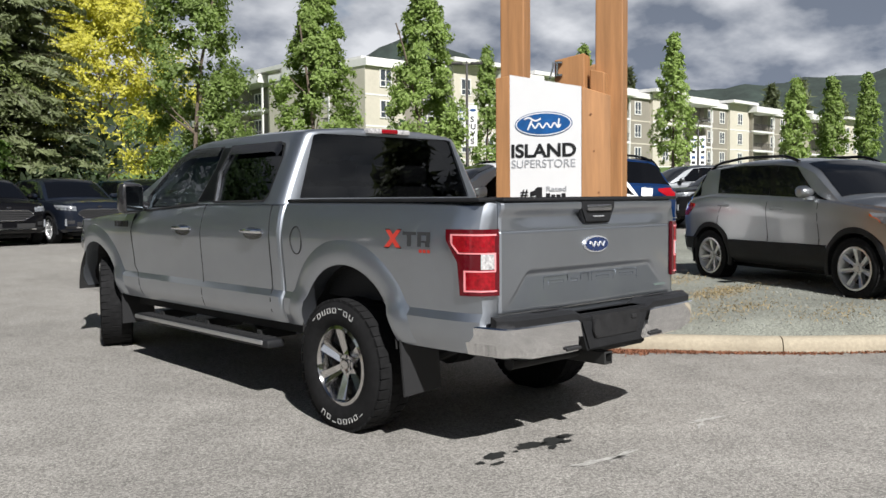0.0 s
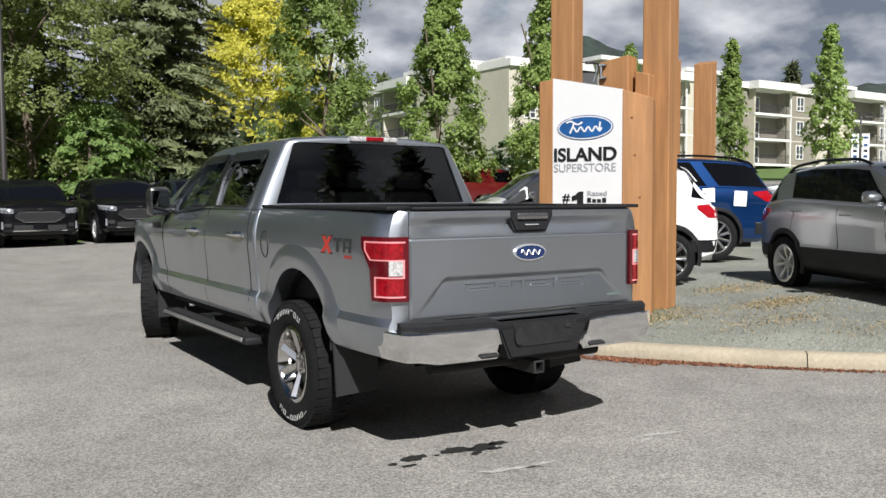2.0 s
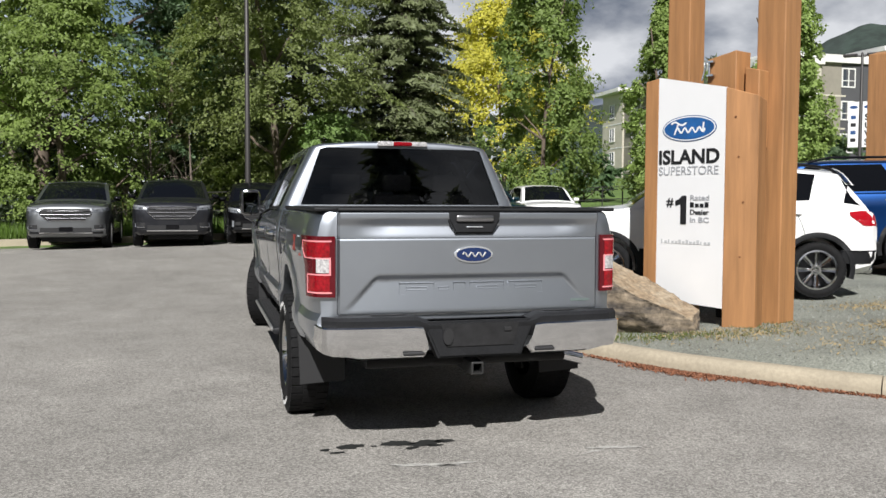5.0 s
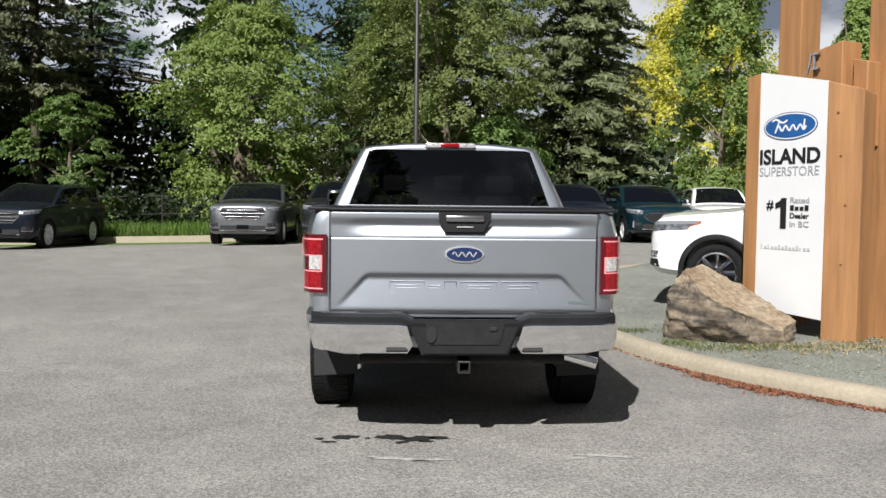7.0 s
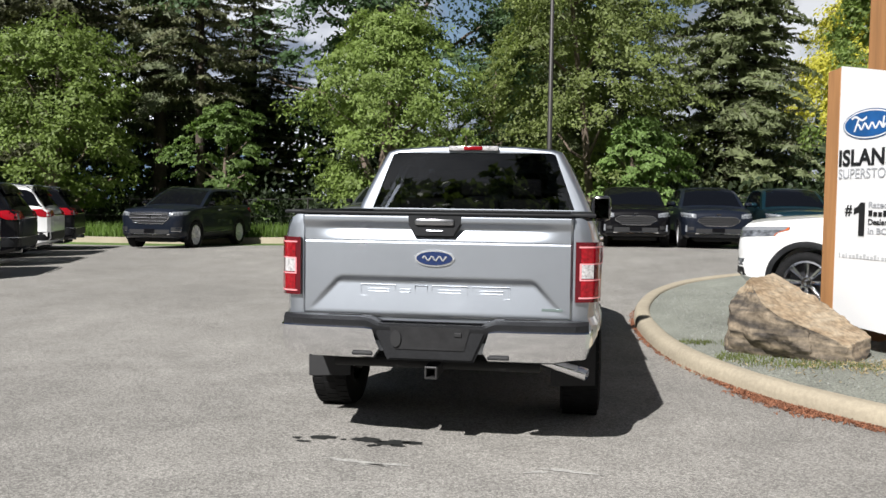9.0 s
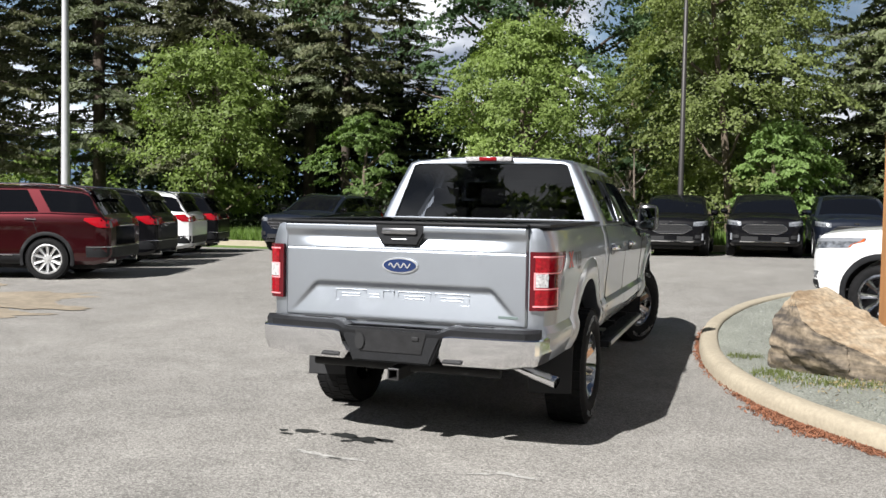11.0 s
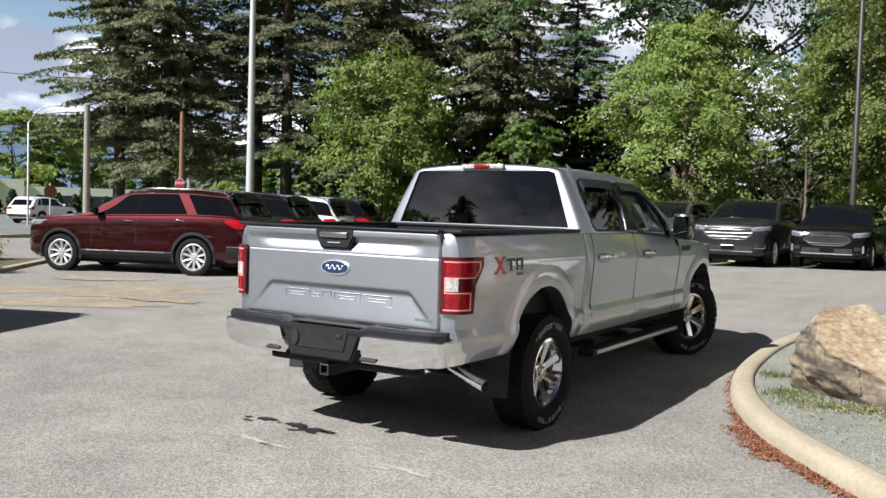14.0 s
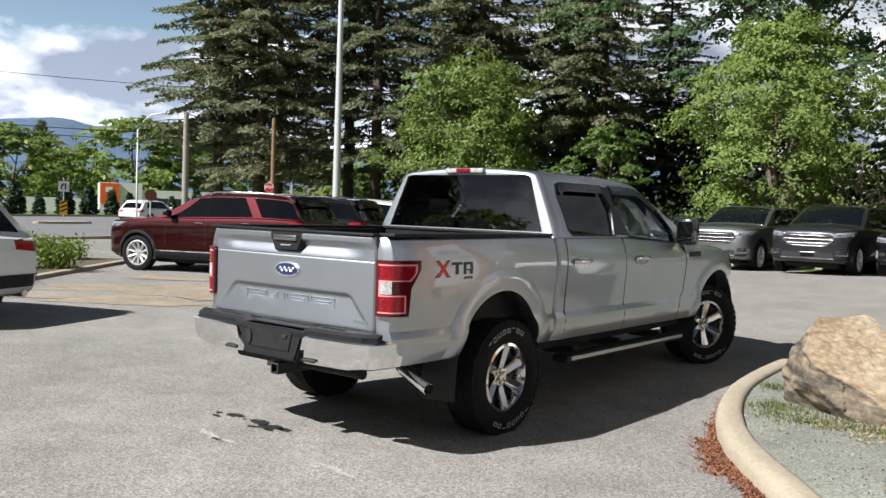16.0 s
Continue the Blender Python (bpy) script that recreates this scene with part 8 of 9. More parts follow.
lamp_post(-22.6, 20.6, 11.5, POLE_STEEL, "pale galvanised lot lamp post", r=0.135)
lamp_post(-0.05, 22.4, 8.9, POLE_DARK, "dark bronze double-headed lot lamp post", arm=0.85, r=0.075)
banner_posts = []
for x, y, h in ((28.0, 28.0, 8.0), (58.5, 32.7, 7.0)):
    p_ = lamp_post(x, y, h, POLE_DARK, "dark lamp post with two white banners", arm=0.5, r=0.075, turn=-45)
    s = 1.0 if x < 40 else 1.2
    for sx, words in ((-1, ""), (1, "SUVS")):
        bm = bmesh.new()
        box(bm, (min(sx * 0.08, sx * 0.52) * s, -0.012, h * 0.46), (max(sx * 0.08, sx * 0.52) * s, 0.012, h * 0.46 + 2.1 * s), 0.004)
        bn = part("banner", bm, SIGN_WHITE, p_, "white hanging banner")
        if words and x < 40:
            for i, ch in enumerate(words):
                writing(ch, 0.40, basis((0.17, -0.016, h * 0.46 + 1.25 - 0.38 * i), (1, 0, 0), (0, 0, 1)), BLACK_INK, bn, bold=0.012)
        else:
            for i in range(4):
                bm = bmesh.new(); box(bm, (sx * 0.30 * s - 0.11 * s, -0.018, (h * 0.46 + 0.25 * s + 0.35 * s * i)), (sx * 0.30 * s + 0.11 * s, -0.013, (h * 0.46 + 0.42 * s + 0.35 * s * i)))
                part("lettering_bar", bm, OVAL_RIM if i % 2 else BLACK_INK, bn)
        bm = bmesh.new(); prism(bm, ellipse(0.17 * s, 0.075 * s, 20), 0.004, basis((sx * 0.30 * s, -0.0125, h * 0.46 + 1.85 * s), (1, 0, 0), (0, 0, 1)))
        part("oval_emblem", bm, OVAL_RIM, bn)

# the public road, its far kerb and the island with warning sign
bm = bmesh.new()
a, b = Vector((-12.0, -35)), Vector((-50, 75))
d = (b - a).normalized(); nrm = Vector((-d.y, d.x))
vs = [bm.verts.new((p.x, p.y, -0.06)) for p in (a, b, b + nrm * 33, a + nrm * 33)]
bm.faces.new(vs)
tagged(part("road", bm, ROAD), "grey asphalt public road", "road", kind="structure")
for off, z0, z1 in ((-0.2, -0.1, 0.08), (33.0, -0.1, 0.12)):
    bm = bmesh.new()
    p0, p1 = a + nrm * off, b + nrm * off
    q = nrm * 0.2
    vs = [bm.verts.new((p.x, p.y, z)) for z in (z0, z1) for p in (p0, p1, p1 + q, p0 + q)]
    for f in ((4, 5, 6, 7), (0, 1, 5, 4), (2, 3, 7, 6), (1, 2, 6, 5), (3, 0, 4, 7)):
        bm.faces.new([vs[i] for i in f])
    bmesh.ops.recalc_face_normals(bm, faces=bm.faces)
    tagged(part("road_kerb", bm, CONCRETE), "pale concrete road kerb", "kerb", kind="structure")
bm = bmesh.new()
prism(bm, [(0.9 * math.cos(k * math.tau / 24) * 2.6, 0.9 * math.sin(k * math.tau / 24)) for k in range(24)], 0.14, pose(-50.0, 22.7, -0.06, 0, 0, 109), bevel=0.05)
tagged(part("traffic_island", bm, CONCRETE), "small concrete traffic island with white nose", "kerb", kind="structure")


def road_sign(x, y, h, plate, label, mat_, turn, post_mat=POLE_STEEL):
    s = thing("road_sign", label, "road sign", pose(x, y, lot(x, y) - 0.05, 0, 0, turn))
    bm = bmesh.new(); tube(bm, (0, 0, 0), (0, 0, h), 0.032, sides=8)
    part("post", bm, post_mat, s)
    for name, outline, z, mm, depth in plate:
        bm = bmesh.new(); prism(bm, outline, 0.012, basis((0, -0.035 - depth, z), (1, 0, 0), (0, 0, 1)))
        part(name, bm, mm, s)
    return s


octagon = lambda r: [(r * math.cos(radians(22.5 + 45 * k)), r * math.sin(radians(22.5 + 45 * k))) for k in range(8)]
sq = lambda w, h: [(-w, -h), (w, -h), (w, h), (-w, h)]
st_ = road_sign(-23.82, 18.0, 2.55, (("rim", octagon(0.205), 2.30, SIGN_WHITE, 0.0), ("plate", octagon(0.188), 2.30, SIGN_RED, 0.006)), "red octagonal stop sign seen across the lot", SIGN_RED, 52)
writing("STOP", 0.145, basis((-0.172, -0.054, 2.27), (1, 0, 0), (0, 0, 1)), SIGN_WHITE, st_, bold=0.004)
road_sign(-29.6, 16.2, 2.2, (("rim", octagon(0.27), 1.85, KNOT, 0.0), ("plate", octagon(0.25), 1.85, KNOT, 0.006)), "brown back of an octagonal road sign", SIGN_RED, 70)
rs = road_sign(-50.0, 22.7, 2.9, (("plate", sq(0.33, 0.33), 2.35, SIGN_WHITE, 0.0), ("hazard_board", sq(0.22, 0.45), 1.0, SIGN_YELLOW, 0.0)), "white arrow sign over a striped hazard board", SIGN_WHITE, 68)
for k in range(3):
    bm = bmesh.new(); prism(bm, [(-0.2, -0.32 + 0.26 * k), (0.2, -0.14 + 0.26 * k), (0.2, -0.03 + 0.26 * k), (-0.2, -0.21 + 0.26 * k)], 0.006, basis((0, -0.05, 1.0), (1, 0, 0), (0, 0, 1)))
    part("stripe", bm, BLACK_INK, rs)
for pts in ([(-0.18, -0.2), (-0.10, -0.2), (-0.10, 0.0), (0.02, 0.12), (0.02, 0.2), (-0.06, 0.2), (-0.18, 0.04)], [(0.06, -0.2), (0.14, -0.2), (0.14, 0.22), (0.06, 0.22)]):
    bm = bmesh.new(); prism(bm, pts, 0.006, basis((0, -0.05, 2.35), (1, 0, 0), (0, 0, 1)))
    part("arrow_mark", bm, BLACK_INK, rs)


def utility_pole(x, y, h, mat_, label, r=0.15):
    p_ = thing("utility_pole", label, "utility pole", pose(x, y, lot(x, y) - 0.1))
    bm = bmesh.new(); lathe(bm, [(0, r), (h, r * 0.72), (h + 0.02, 0.01)], "Z", 14)
    part("pole", bm, mat_, p_, smooth=60)
    return p_


utility_pole(-30.3, 18.4, 5.75, POLE_GREY, "weathered grey utility pole by the road", 0.16)
utility_pole(-26.4, 20.3, 5.5, POLE_WOOD, "brown wooden utility pole", 0.12)
street = utility_pole(-43.1, 23.7, 5.9, POLE_STEEL, "street lamp with a curved arm", 0.06)
bm = bmesh.new(); sweep(bm, [(0, 0, 5.8), (0.3, 0.2, 6.4), (0.7, 0.5, 6.8), (1.3, 0.95, 6.9)], 0.035, 8)
part("curved_arm", bm, POLE_STEEL, street, smooth=60)
bm = bmesh.new(); box(bm, (-0.35, -0.1, -0.06), (0.35, 0.1, 0.06), 0.03, m=pose(1.45, 1.05, 6.9, 0, 0, 36))
part("lamp_head", bm, POLE_STEEL, street)


def cable(p, q, sag, r=0.016, name="overhead_cable"):
    p, q = Vector(p), Vector(q)
    bm = bmesh.new()
    sweep(bm, [p.lerp(q, k / 16) - Vector((0, 0, sag * 4 * (k / 16) * (1 - k / 16))) for k in range(17)], r, 5)
    tagged(part(name, bm, RUBBER), "black overhead cable slung between poles", "cable", "overhead cables")


for z, sag in ((5.6, 0.9), (5.35, 1.05), (5.1, 0.8)):
    cable((-30.3, 18.4, z), (-24.0, 30.0, z - 0.2), sag, 0.022)
utility_pole(-96.0, 16.0, 15.0, POLE_GREY, "tall utility pole far along the road", 0.18)
utility_pole(-62.0, 52.0, 12.6, POLE_GREY, "tall utility pole behind the firs", 0.18)
for z0, z1 in ((9.6, 8.2), (8.9, 7.5), (15.0, 12.5)):
    cable((-96.0, 16.0, z0), (-62.0, 52.0, z1), 0.6, 0.045 if z0 < 12 else 0.03)

# white shop with orange front across the road, hedges before it
shop = thing("shop_building", "low white shop building with an orange entrance wall", "building")
sm = pose(-100, 46, -0.1, 0, 0, 62)
bm = bmesh.new(); box(bm, (6.0, 0, 0), (11.0, 12, 3.8), m=sm)
part("wall", bm, WALL_WHITE, shop)
bm = bmesh.new(); box(bm, (11.0, 0.3, 0), (30, 12, 3.0), m=sm)
part("side_wall", bm, WALL_WHITE, shop)
bm = bmesh.new(); box(bm, (6.1, -0.25, 1.2), (8.3, 0.05, 3.7), m=sm)
part("orange_wall", bm, ORANGE, shop)
bm = bmesh.new(); box(bm, (6.7, -0.30, 2.6), (7.5, -0.25, 3.2), m=sm)
part("sign_plate", bm, SIGN_WHITE, shop)
bm = bmesh.new(); box(bm, (12.5, 0.18, 0.4), (26, 0.31, 2.0), m=sm)
part("shop_glass", bm, FLAT_GLASS, shop)
fence3 = thing("boundary_wall", "low pale wall behind the roadside cedars", "wall")
bm = bmesh.new(); box(bm, (-30, -1.0, 0), (5.5, -0.8, 1.7), m=sm)
part("panel", bm, WALL_WHITE, fence3)
proto = None
for k in range(22):
    t = k / 21
    p = a + d * (60 + 62 * t) + nrm * 36 + Vector((random.uniform(-0.6, 0.6), random.uniform(-0.9, 0.9)))
    if proto is None:
        proto = conifer("cedar_shrub", "clipped dark cedar by the road", pose(p.x, p.y, 0), 3.0, 0.75, LEAF_CEDAR, 90, low=0.02, whorls=20, per=9, spray=0.15, dense=22, droop=-0.2, trunk_r=0.05)
        tagged(proto, group="cedars along the road")
    else:
        c = copy_thing(proto, pose(p.x, p.y, 0, 0, 0, k * 77))
        s = 0.6 + 0.4 * random.random()
        c.scale = (s, s, s)
# belt of far trees across the road
far = [broadleaf("far_tree", "distant mid-green broadleaf tree", pose(-120, 20, 0), 11, 5.0, LEAF_MAPLE, 95, leaves=6500, leaf=0.28, clumps=70, low=0.05),
       conifer("far_conifer", "distant dark conifer across the road", pose(-125, 30, 0), 15, 3.4, FIR, 96, low=0.05, whorls=26, per=7, spray=0.36, dense=9)]
for k in range(46):
    t = k / 45
    ang = radians(-112 + 78 * t)
    rr = 128 + 55 * random.random()
    src = far[k % 2]
    c = copy_thing(src, pose(math.sin(ang) * rr, math.cos(ang) * rr, -1, 0, 0, k * 53))
    s = random.uniform(0.75, 1.3)
    c.scale = (s * 1.3, s * 1.3, s)
# the planted bed at the end of the red car's row
bm = bmesh.new()
c0 = Vector((-12.0, 2.9)); c1 = Vector((-15.2, 6.6))
tv = (c1 - c0).normalized(); nv = Vector((-tv.y, tv.x))
if nv.x > 0:
    nv = -nv
outline = [c0 - tv * 6, c1 + tv * 0.6, c1 + tv * 0.6 + nv * 3.4, c0 - tv * 6 + nv * 3.4]
lo = [bm.verts.new((p.x, p.y, -0.12)) for p in outline]; hi = [bm.verts.new((p.x, p.y, 0.08)) for p in outline]
for k in range(4):
    bm.faces.new((lo[k], lo[(k + 1) % 4], hi[(k + 1) % 4], hi[k]))
inn = [bm.verts.new((p.x, p.y, 0.08)) for p in (outline[0] + nv * 0.18, outline[1] + nv * 0.18, outline[2] - nv * 0.18, outline[3] - nv * 0.18)]
for k in range(4):
    bm.faces.new((hi[k], hi[(k + 1) % 4], inn[(k + 1) % 4], inn[k]))
f = bm.faces.new(inn); f.material_index = 1
bmesh.ops.recalc_face_normals(bm, faces=bm.faces)
tagged(part("planter_kerb", bm, [CONCRETE, SOIL]), "weathered concrete kerb round a planted bed", "kerb", kind="structure")
for k in range(16):
    p = c0.lerp(c1, random.uniform(-0.9, 1.05)) + nv * random.uniform(0.5, 2.9)
    tall_ = k % 4 == 0
    rng_ = np.random.default_rng(200 + k)
    bush = thing("rose_bush" if tall_ else "low_shrub", "low bush with reddish new shoots" if tall_ else "low bright green leafy shrub", "shrub", pose(p.x, p.y, 0.06), "shrubs in the planted bed")
    hh = 0.85 if tall_ else 0.5
    bm = bmesh.new()
    cs = []
    for q in range(9):
        a_ = q * 2.399
        pts = limb_points((0, 0, 0), (math.cos(a_) * 0.7, math.sin(a_) * 0.7, 1), hh * rng_.uniform(0.7, 1.15), 0.15, 4, rng_)
        sweep(bm, pts, [0.012, 0.009, 0.007, 0.005, 0.003], 4)
        for p2 in pts[1:]:
            cs.append(np.array(p2) + rng_.normal(size=(34, 3)) * np.array([0.17, 0.17, 0.11]))
    part("stems", bm, BARK, bush)
    cr = new("leaves", leaf_mesh("leaves", np.concatenate(cs), 0.045, LEAF_ROSE if tall_ and k % 8 == 0 else LEAF_HEDGE, rng_))
    cr.parent = bush
# a white pickup on the road, far off
suv("medium", WHITE_PAINT, "white car waiting on the road beyond the signs", pose(-47.5, 27.5, -0.06, 0, 0, 200), roof_rail=None, group="", name="road_car")

# the tree belt behind the lot's entrance, seen only in the glass and chrome
for k in range(34):
    ang = radians(98 + 164 * k / 33)
    rr = 46 + 18 * random.random()
    c = copy_thing(far[1 if k % 3 else 0], pose(math.sin(ang) * rr, math.cos(ang) * rr, -0.2, 0, 0, k * 41))
    s = random.uniform(0.75, 1.3)
    c.scale = (s * 1.25, s * 1.25, s)


# ---- verge, fence and small things ----
def blades(name, label, spots, height, mat, seed, width=0.012, category="grass"):
    """Upright blades of grass, one joined mesh."""
    rng = np.random.default_rng(seed)
    n = len(spots)
    a = rng.uniform(0, math.tau, n)
    h = height * rng.uniform(0.5, 1.3, n)
    dx, dy = np.cos(a), np.sin(a)
    bend = h[:, None] * rng.uniform(0.05, 0.5, (n, 1)) * np.stack([-dy, dx], axis=1)
    v = np.zeros((n, 3, 3))
    v[:, 0, :2] = spots[:, :2] - np.stack([dx, dy], 1) * width
    v[:, 1, :2] = spots[:, :2] + np.stack([dx, dy], 1) * width
    v[:, 2, :2] = spots[:, :2] + bend
    v[:, 0, 2] = v[:, 1, 2] = spots[:, 2]
    v[:, 2, 2] = spots[:, 2] + h
    me = bpy.data.meshes.new(name)
    me.vertices.add(3 * n); me.loops.add(3 * n); me.polygons.add(n)
    me.vertices.foreach_set("co", v.astype(np.float32).ravel())
    me.loops.foreach_set("vertex_index", np.arange(3 * n, dtype=np.int32))
    me.polygons.foreach_set("loop_start", np.arange(0, 3 * n, 3, dtype=np.int32))
    me.polygons.foreach_set("loop_total", np.full(n, 3, dtype=np.int32))
    me.update(calc_edges=True)
    me.materials.append(mat)
    return tagged(new(name, me), label, category, kind="stuff")


rng0 = np.random.default_rng(5)
xs_ = rng0.uniform(-24, 12, 26000); ys_ = 21.6 + rng0.uniform(0, 1, 26000) ** 1.3 * 4.0
blades("verge_grass", "long bright green grass on the far verge", np.stack([xs_, ys_, [land(x, 17) + 0.05 for x in xs_]], 1), 0.48, GRASS, 6, 0.02)
# dark chain-link fence behind the verge
fence = thing("fence", "thin black metal fence behind the grass", "fence")
for k in range(22):
    x = -26 + k * 2.4
    bm = bmesh.new(); tube(bm, (x, 25.8, land(x, 17) - 0.1), (x, 25.8, land(x, 17) + 1.5), 0.03, sides=6)
    part("fence_post", bm, POLE_DARK, fence)
for z in (0.15, 0.8, 1.45):
    bm = bmesh.new(); sweep(bm, [(-26 + k * 2.4, 25.8, land(-26 + k * 2.4, 17) + z) for k in range(22)], 0.018, 5)
    part("fence_rail", bm, POLE_DARK, fence)
fence2 = thing("fence", "thin black metal fence below the flats", "fence")
for k in range(16):
    x, y = 13 + k * 2.2, 33.0
    bm = bmesh.new(); tube(bm, (x, y, land(x, y) - 0.1), (x, y, land(x, y) + 1.35), 0.03, sides=6)
    part("fence_post", bm, POLE_DARK, fence2)
for z in (0.12, 0.7, 1.3):
    bm = bmesh.new(); sweep(bm, [(13 + k * 2.2, 33.0, land(13 + k * 2.2, 33) + z) for k in range(16)], 0.02, 5)
    part("fence_rail", bm, POLE_DARK, fence2)

# hedge of brush under the trees, shade painted into its leaves, closing the view below the crowns
cs = []
rngb = np.random.default_rng(8)
for k in range(120):
    x = rngb.uniform(-25, 14)
    y = 27.5 + rngb.uniform(0, 4) if x > -22 else 27.5 + rngb.uniform(0, 5) + (x + 22) * 0.55
    r_ = rngb.uniform(0.7, 1.5)
    cs.append(np.array([x, y, land(x, 17) + r_ * 0.7]) + rngb.normal(size=(130, 3)) * np.array([r_ * 0.6, r_ * 0.5, r_ * 0.5]))
tagged(new("underbrush", leaf_mesh("underbrush", np.concatenate(cs), 0.13, SHADED_WOOD, rngb)), "tangled brush under the trees, painted dark for shade", "bushes", kind="stuff")
# the depth of the wood behind the first trees, its shade painted as dark leaves
cs = []
for k in range(150):
    x = rngb.uniform(-34, 13)
    r_ = rngb.uniform(1.0, 2.2)
    cs.append(np.array([x, 35.5 + rngb.uniform(0, 5), land(x, 17) + rngb.uniform(0.3, 3.6 if x > -9.5 else 6.5)]) + rngb.normal(size=(110, 3)) * np.array([r_ * 0.7, r_ * 0.5, r_ * 0.6]))
tagged(new("woodland", leaf_mesh("woodland", np.concatenate(cs), 0.30, SHADED_WOOD, rngb)), "dense woodland behind the firs, leaf colour darkened for shade", "woods", kind="stuff")
# bare grey twigs beside the fir boughs
for k, (x, y, h) in enumerate(((-3.2, 25.2, 4.2), (-1.9, 24.9, 3.4), (-4.0, 26.0, 5.2))):
    rngt = np.random.default_rng(300 + k)
    tw = thing("bare_shrub", "leafless grey-brown twiggy shrub", "shrub", at(x, y))
    bm = bmesh.new()
    for q in range(26):
        a_ = q * 2.399
        pts = limb_points((0, 0, rngt.uniform(0, h * 0.6)), (math.cos(a_), math.sin(a_), rngt.uniform(0.2, 1.6)), rngt.uniform(0.8, 2.0), 0.22, 6, rngt)
        sweep(bm, pts, [0.018, 0.014, 0.011, 0.008, 0.006, 0.004, 0.003], 4)
    sweep(bm, [(0, 0, -0.1), (0.1, 0, h * 0.5), (0.05, 0.1, h)], [0.06, 0.045, 0.012], 6)
    part("brushwood", bm, TWIG, tw)


# marks on the asphalt
def patch(name, label, x, y, rx, ry, mat, seed, turn=0.0, z=0.004, category="stain", n=40, ragged=0.45):
    bm = bmesh.new()
    vs = []
    for k in range(n):
        a_ = k * math.tau / n
        r = 1 + ragged * noise.fractal((math.cos(a_) * 1.6 + seed, math.sin(a_) * 1.6, seed), 0.8, 2, 4)
        p = Matrix.Rotation(radians(turn), 2) @ Vector((math.cos(a_) * rx * r, math.sin(a_) * ry * r))
        vs.append(bm.verts.new((x + p.x, y + p.y, rise(x + p.x, y + p.y) + z)))
    bm.faces.new(vs)
    return tagged(part(name, bm, mat), label, category, kind="stuff")


for k, (x, y, rx, ry, tn) in enumerate(((-0.715, -1.09, 0.085, 0.045, 10), (-0.86, -1.13, 0.035, 0.02, 0), (-0.42, -1.10, 0.10, 0.05, -20), (-0.26, -1.13, 0.13, 0.05, 12), (-0.13, -1.11, 0.06, 0.035, 0), (-0.36, -1.21, 0.05, 0.022, 20), (-0.22, -1.19, 0.05, 0.02, 0), (-0.80, -1.20, 0.05, 0.018, 0), (-0.57, -1.12, 0.02, 0.012, 0))):
    patch("oil_stain", "dark oil spot on the asphalt", x, y, rx, ry, STAIN, 2.0 + k * 1.7, tn)
for k, (x, y, rx, ry, tn) in enumerate(((-0.40, -1.55, 0.19, 0.026, -12), (-0.22, -1.58, 0.12, 0.020, 8), (0.80, -1.50, 0.17, 0.026, -8), (0.64, -1.55, 0.09, 0.018, 14))):
    patch("tyre_scuff", "pale scuff mark on the asphalt", x, y, rx, ry, CHALK, 40 + k * 2.3, tn, ragged=0.9)
for k, (x, y, rx, ry, tn) in enumerate(((-9.2, 3.6, 1.9, 0.9, 40), (-8.0, 2.2, 1.3, 0.6, 35), (-11.0, 5.0, 0.9, 0.4, 30), (-7.2, 3.4, 0.6, 0.3, 10))):
    patch("mud_stain", "tan dried mud stain on the asphalt", x, y, rx, ry, MUD, 70 + k * 3.1, tn, z=0.004 + 0.003 * k, ragged=0.7)

# fallen red needles in the gutter
rngn = np.random.default_rng(17)
pts = []
edge_len = len(edge)
for k in range(edge_len - 1):
    p, q = edge[k], edge[k + 1]
    along_ = (q - p).normalized()
    outw = Vector((-along_.y, along_.x))
    mid = (p + q) / 2
    y_ = mid.y
    heavy = math.exp(-((y_ - 0.45) / 0.5) ** 2) * 1.0 + 0.25 * math.exp(-((y_ + 0.6) / 0.8) ** 2) + 0.10 * math.exp(-((y_ - 3.6) / 1.5) ** 2)
    wid = 0.022 + 0.065 * heavy
    for i in range(int(900 * heavy * (q - p).length / 0.3)):
        t = rngn.uniform()
        dd = abs(rngn.normal()) * wid
        c = p.lerp(q, t) + outw * dd
        pts.append((c.x, c.y, rise(c.x, c.y) + 0.004 + rngn.uniform(0, 0.012)))
tagged(new("fallen_needles", leaf_mesh("fallen_needles", np.array(pts), 0.0095, NEEDLES, rngn, flat=0.7, long=1.8)), "drift of fallen rust-red needles along the kerb", "leaf litter", kind="stuff")

# loose stones, straw and weeds on the gravel bed
def inside_island(x, y):
    best = min(range(len(inner)), key=lambda k: (inner[k].x - x) ** 2 + (inner[k].y - y) ** 2)
    return x > inner[best].x + 0.03 if y > -0.5 else (Vector((x, y)) - inner[best]).dot(offset_line([inner[max(best - 1, 0)], inner[best], inner[min(best + 1, len(inner) - 1)]], 1.0)[1] - inner[best]) > 0.03


def bed_z(x, y):
    return island_height(x, y) + 0.02 * noise.noise((x * 0.9, y * 0.9, 0))


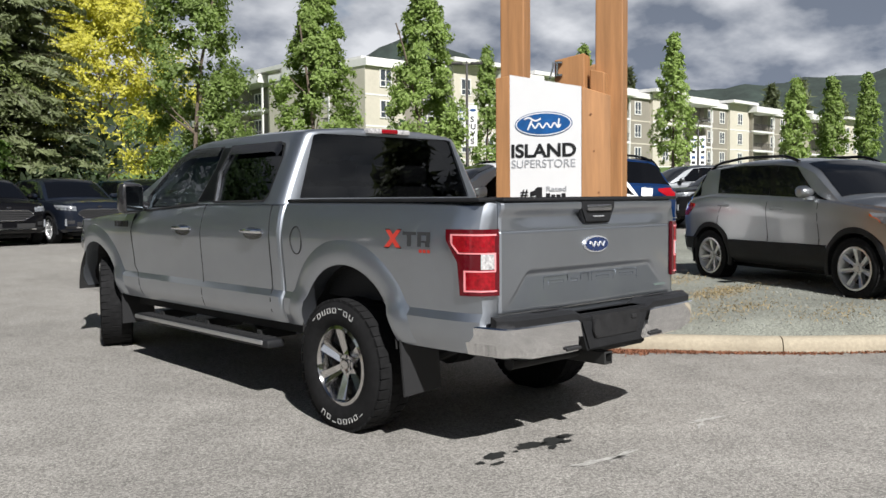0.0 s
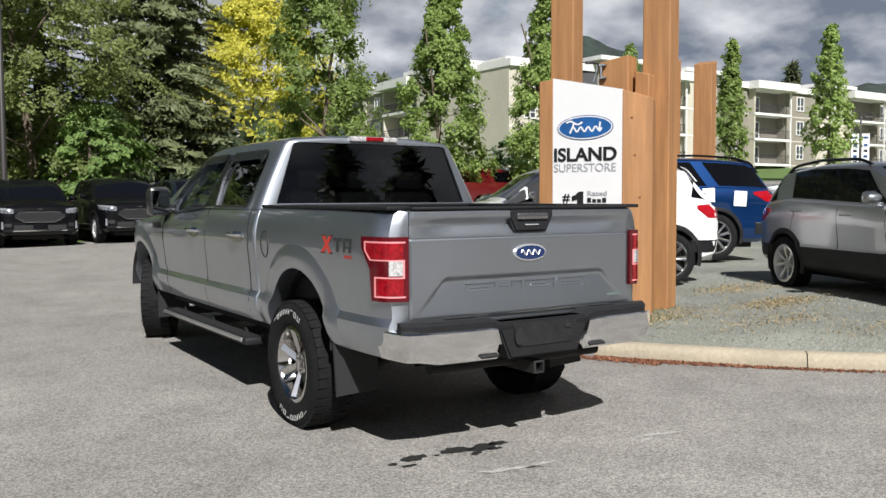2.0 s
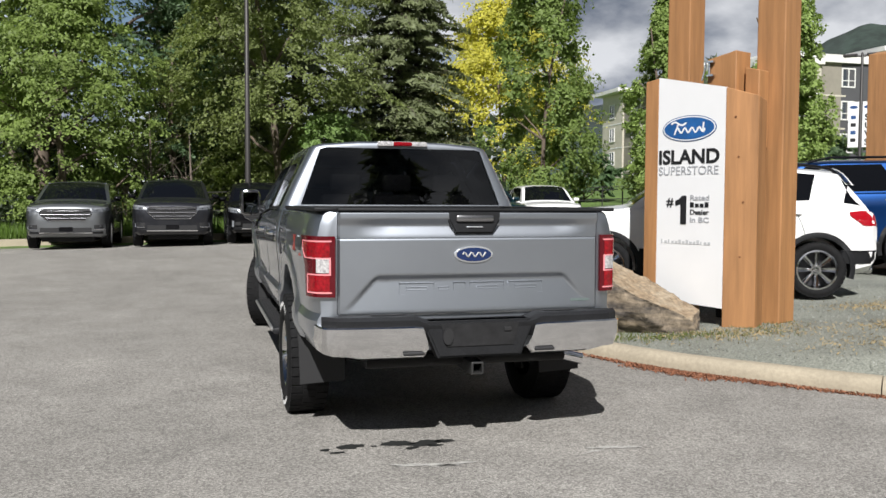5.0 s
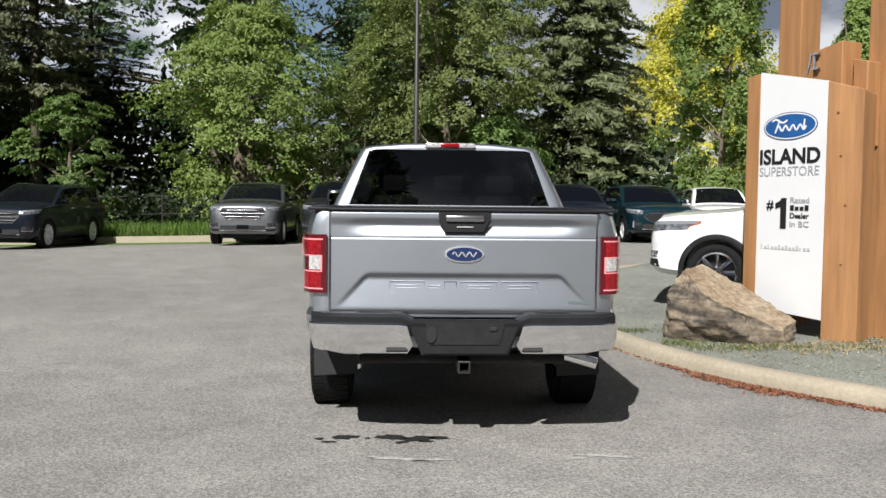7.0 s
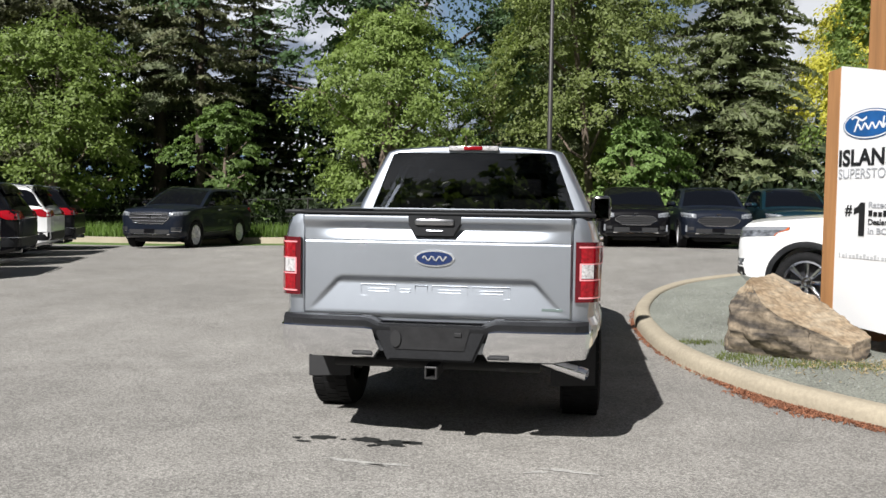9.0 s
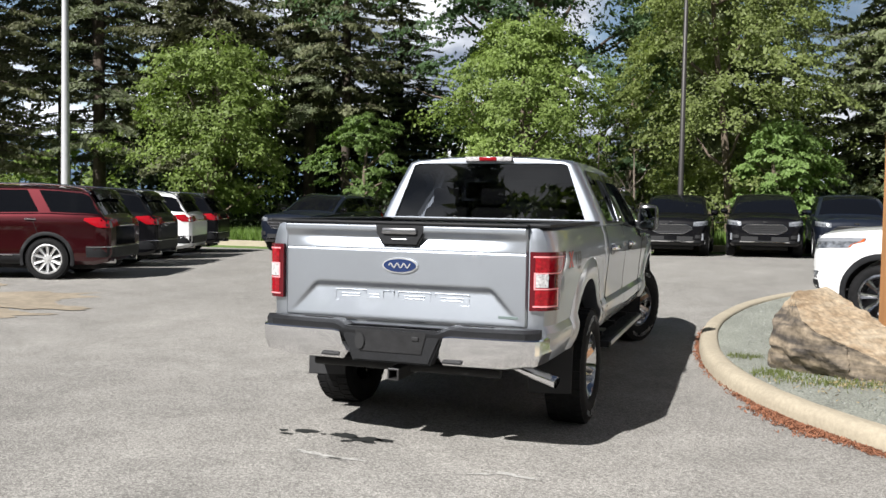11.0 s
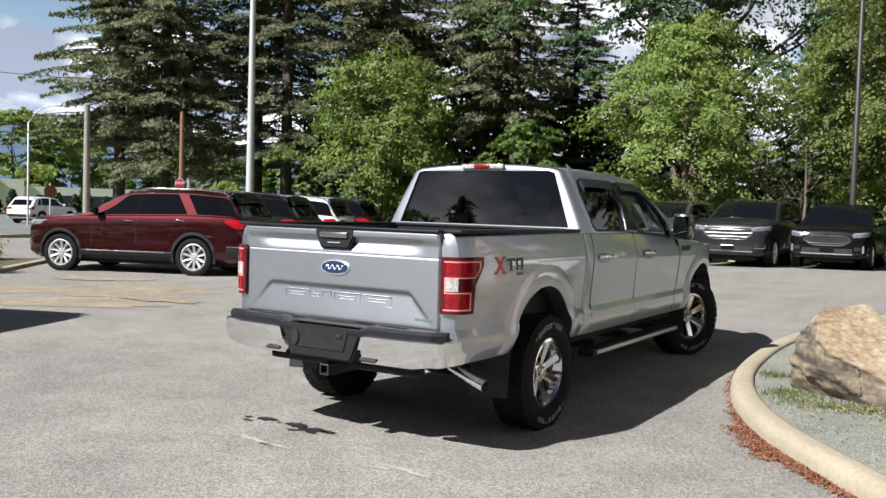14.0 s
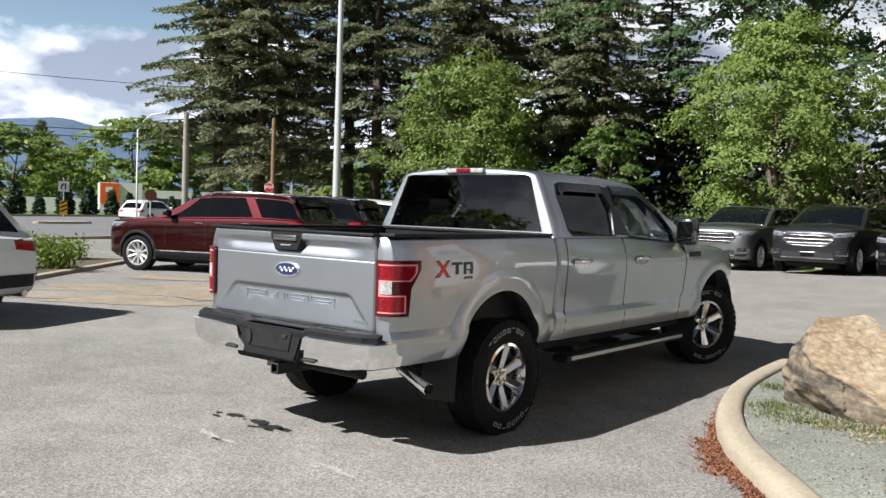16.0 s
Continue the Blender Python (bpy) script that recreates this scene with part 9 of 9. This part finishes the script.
rngs = np.random.default_rng(23)
sp = []
while len(sp) < 15000:
    x, y = rngs.uniform(1.6, 7.5), rngs.uniform(-3.5, 7.5)
    if inside_island(x, y):
        sp.append((x, y, bed_z(x, y) + 0.006))
tagged(new("loose_stones", leaf_mesh("loose_stones", np.array(sp), 0.011, STONE, rngs, flat=0.3, long=0.7)), "scattered small grey stones", "gravel", kind="stuff")
st2 = []
for cx, cy, sx_, sy_, n in ((5.3, 0.9, 0.38, 0.16, 1100), (4.3, 0.2, 0.5, 0.2, 500), (6.0, 2.1, 0.35, 0.2, 800), (4.6, -0.7, 0.5, 0.2, 300), (3.7, 1.2, 0.4, 0.25, 600), (3.2, 1.2, 0.5, 0.2, 450)):
    st2 += [(cx + rngs.normal() * sx_, cy + rngs.normal() * sy_) for _ in range(n)]
st2 = np.array([(x, y, bed_z(x, y) + 0.008 + rngs.uniform(0, 0.012)) for x, y in st2 if inside_island(x, y)])
tagged(new("dry_straw", leaf_mesh("dry_straw", st2, 0.009, STRAW, rngs, flat=0.8, long=2.2)), "thin straw-coloured dead grass on the gravel", "leaf litter", kind="stuff")
wd = []
for cx, cy, s_, n in ((2.25, 1.75, 0.16, 420), (2.75, 1.30, 0.18, 420), (3.2, 1.25, 0.2, 260), (2.0, 2.5, 0.12, 260), (3.6, 1.15, 0.2, 240), (2.45, 1.5, 0.2, 300), (3.9, 1.45, 0.2, 160)):
    wd += [(cx + rngs.normal() * s_, cy + rngs.normal() * s_ * 0.6) for _ in range(n)]
wd = np.array([(x, y, bed_z(x, y) - 0.004) for x, y in wd if inside_island(x, y)])
blades("weeds", "short green weeds round the boulder", wd, 0.035, WEED, 9, 0.005, "weeds")

# paper sheets on the blue car's rear quarter
bcar = blue_car
for y, z, w_, h_, tilt in ((1.22, 1.11, 0.22, 0.24, 3), (1.80, 1.05, 0.23, 0.26, -4)):
    bm = bmesh.new()
    box(bm, (-0.004, -w_ / 2, -h_ / 2), (0.004, w_ / 2, h_ / 2), m=pose(1.008, y, z, tilt, -1, 0))
    sheet_ = part("paper_sheet", bm, PAPER, bcar, "white paper sheet taped to the paintwork")
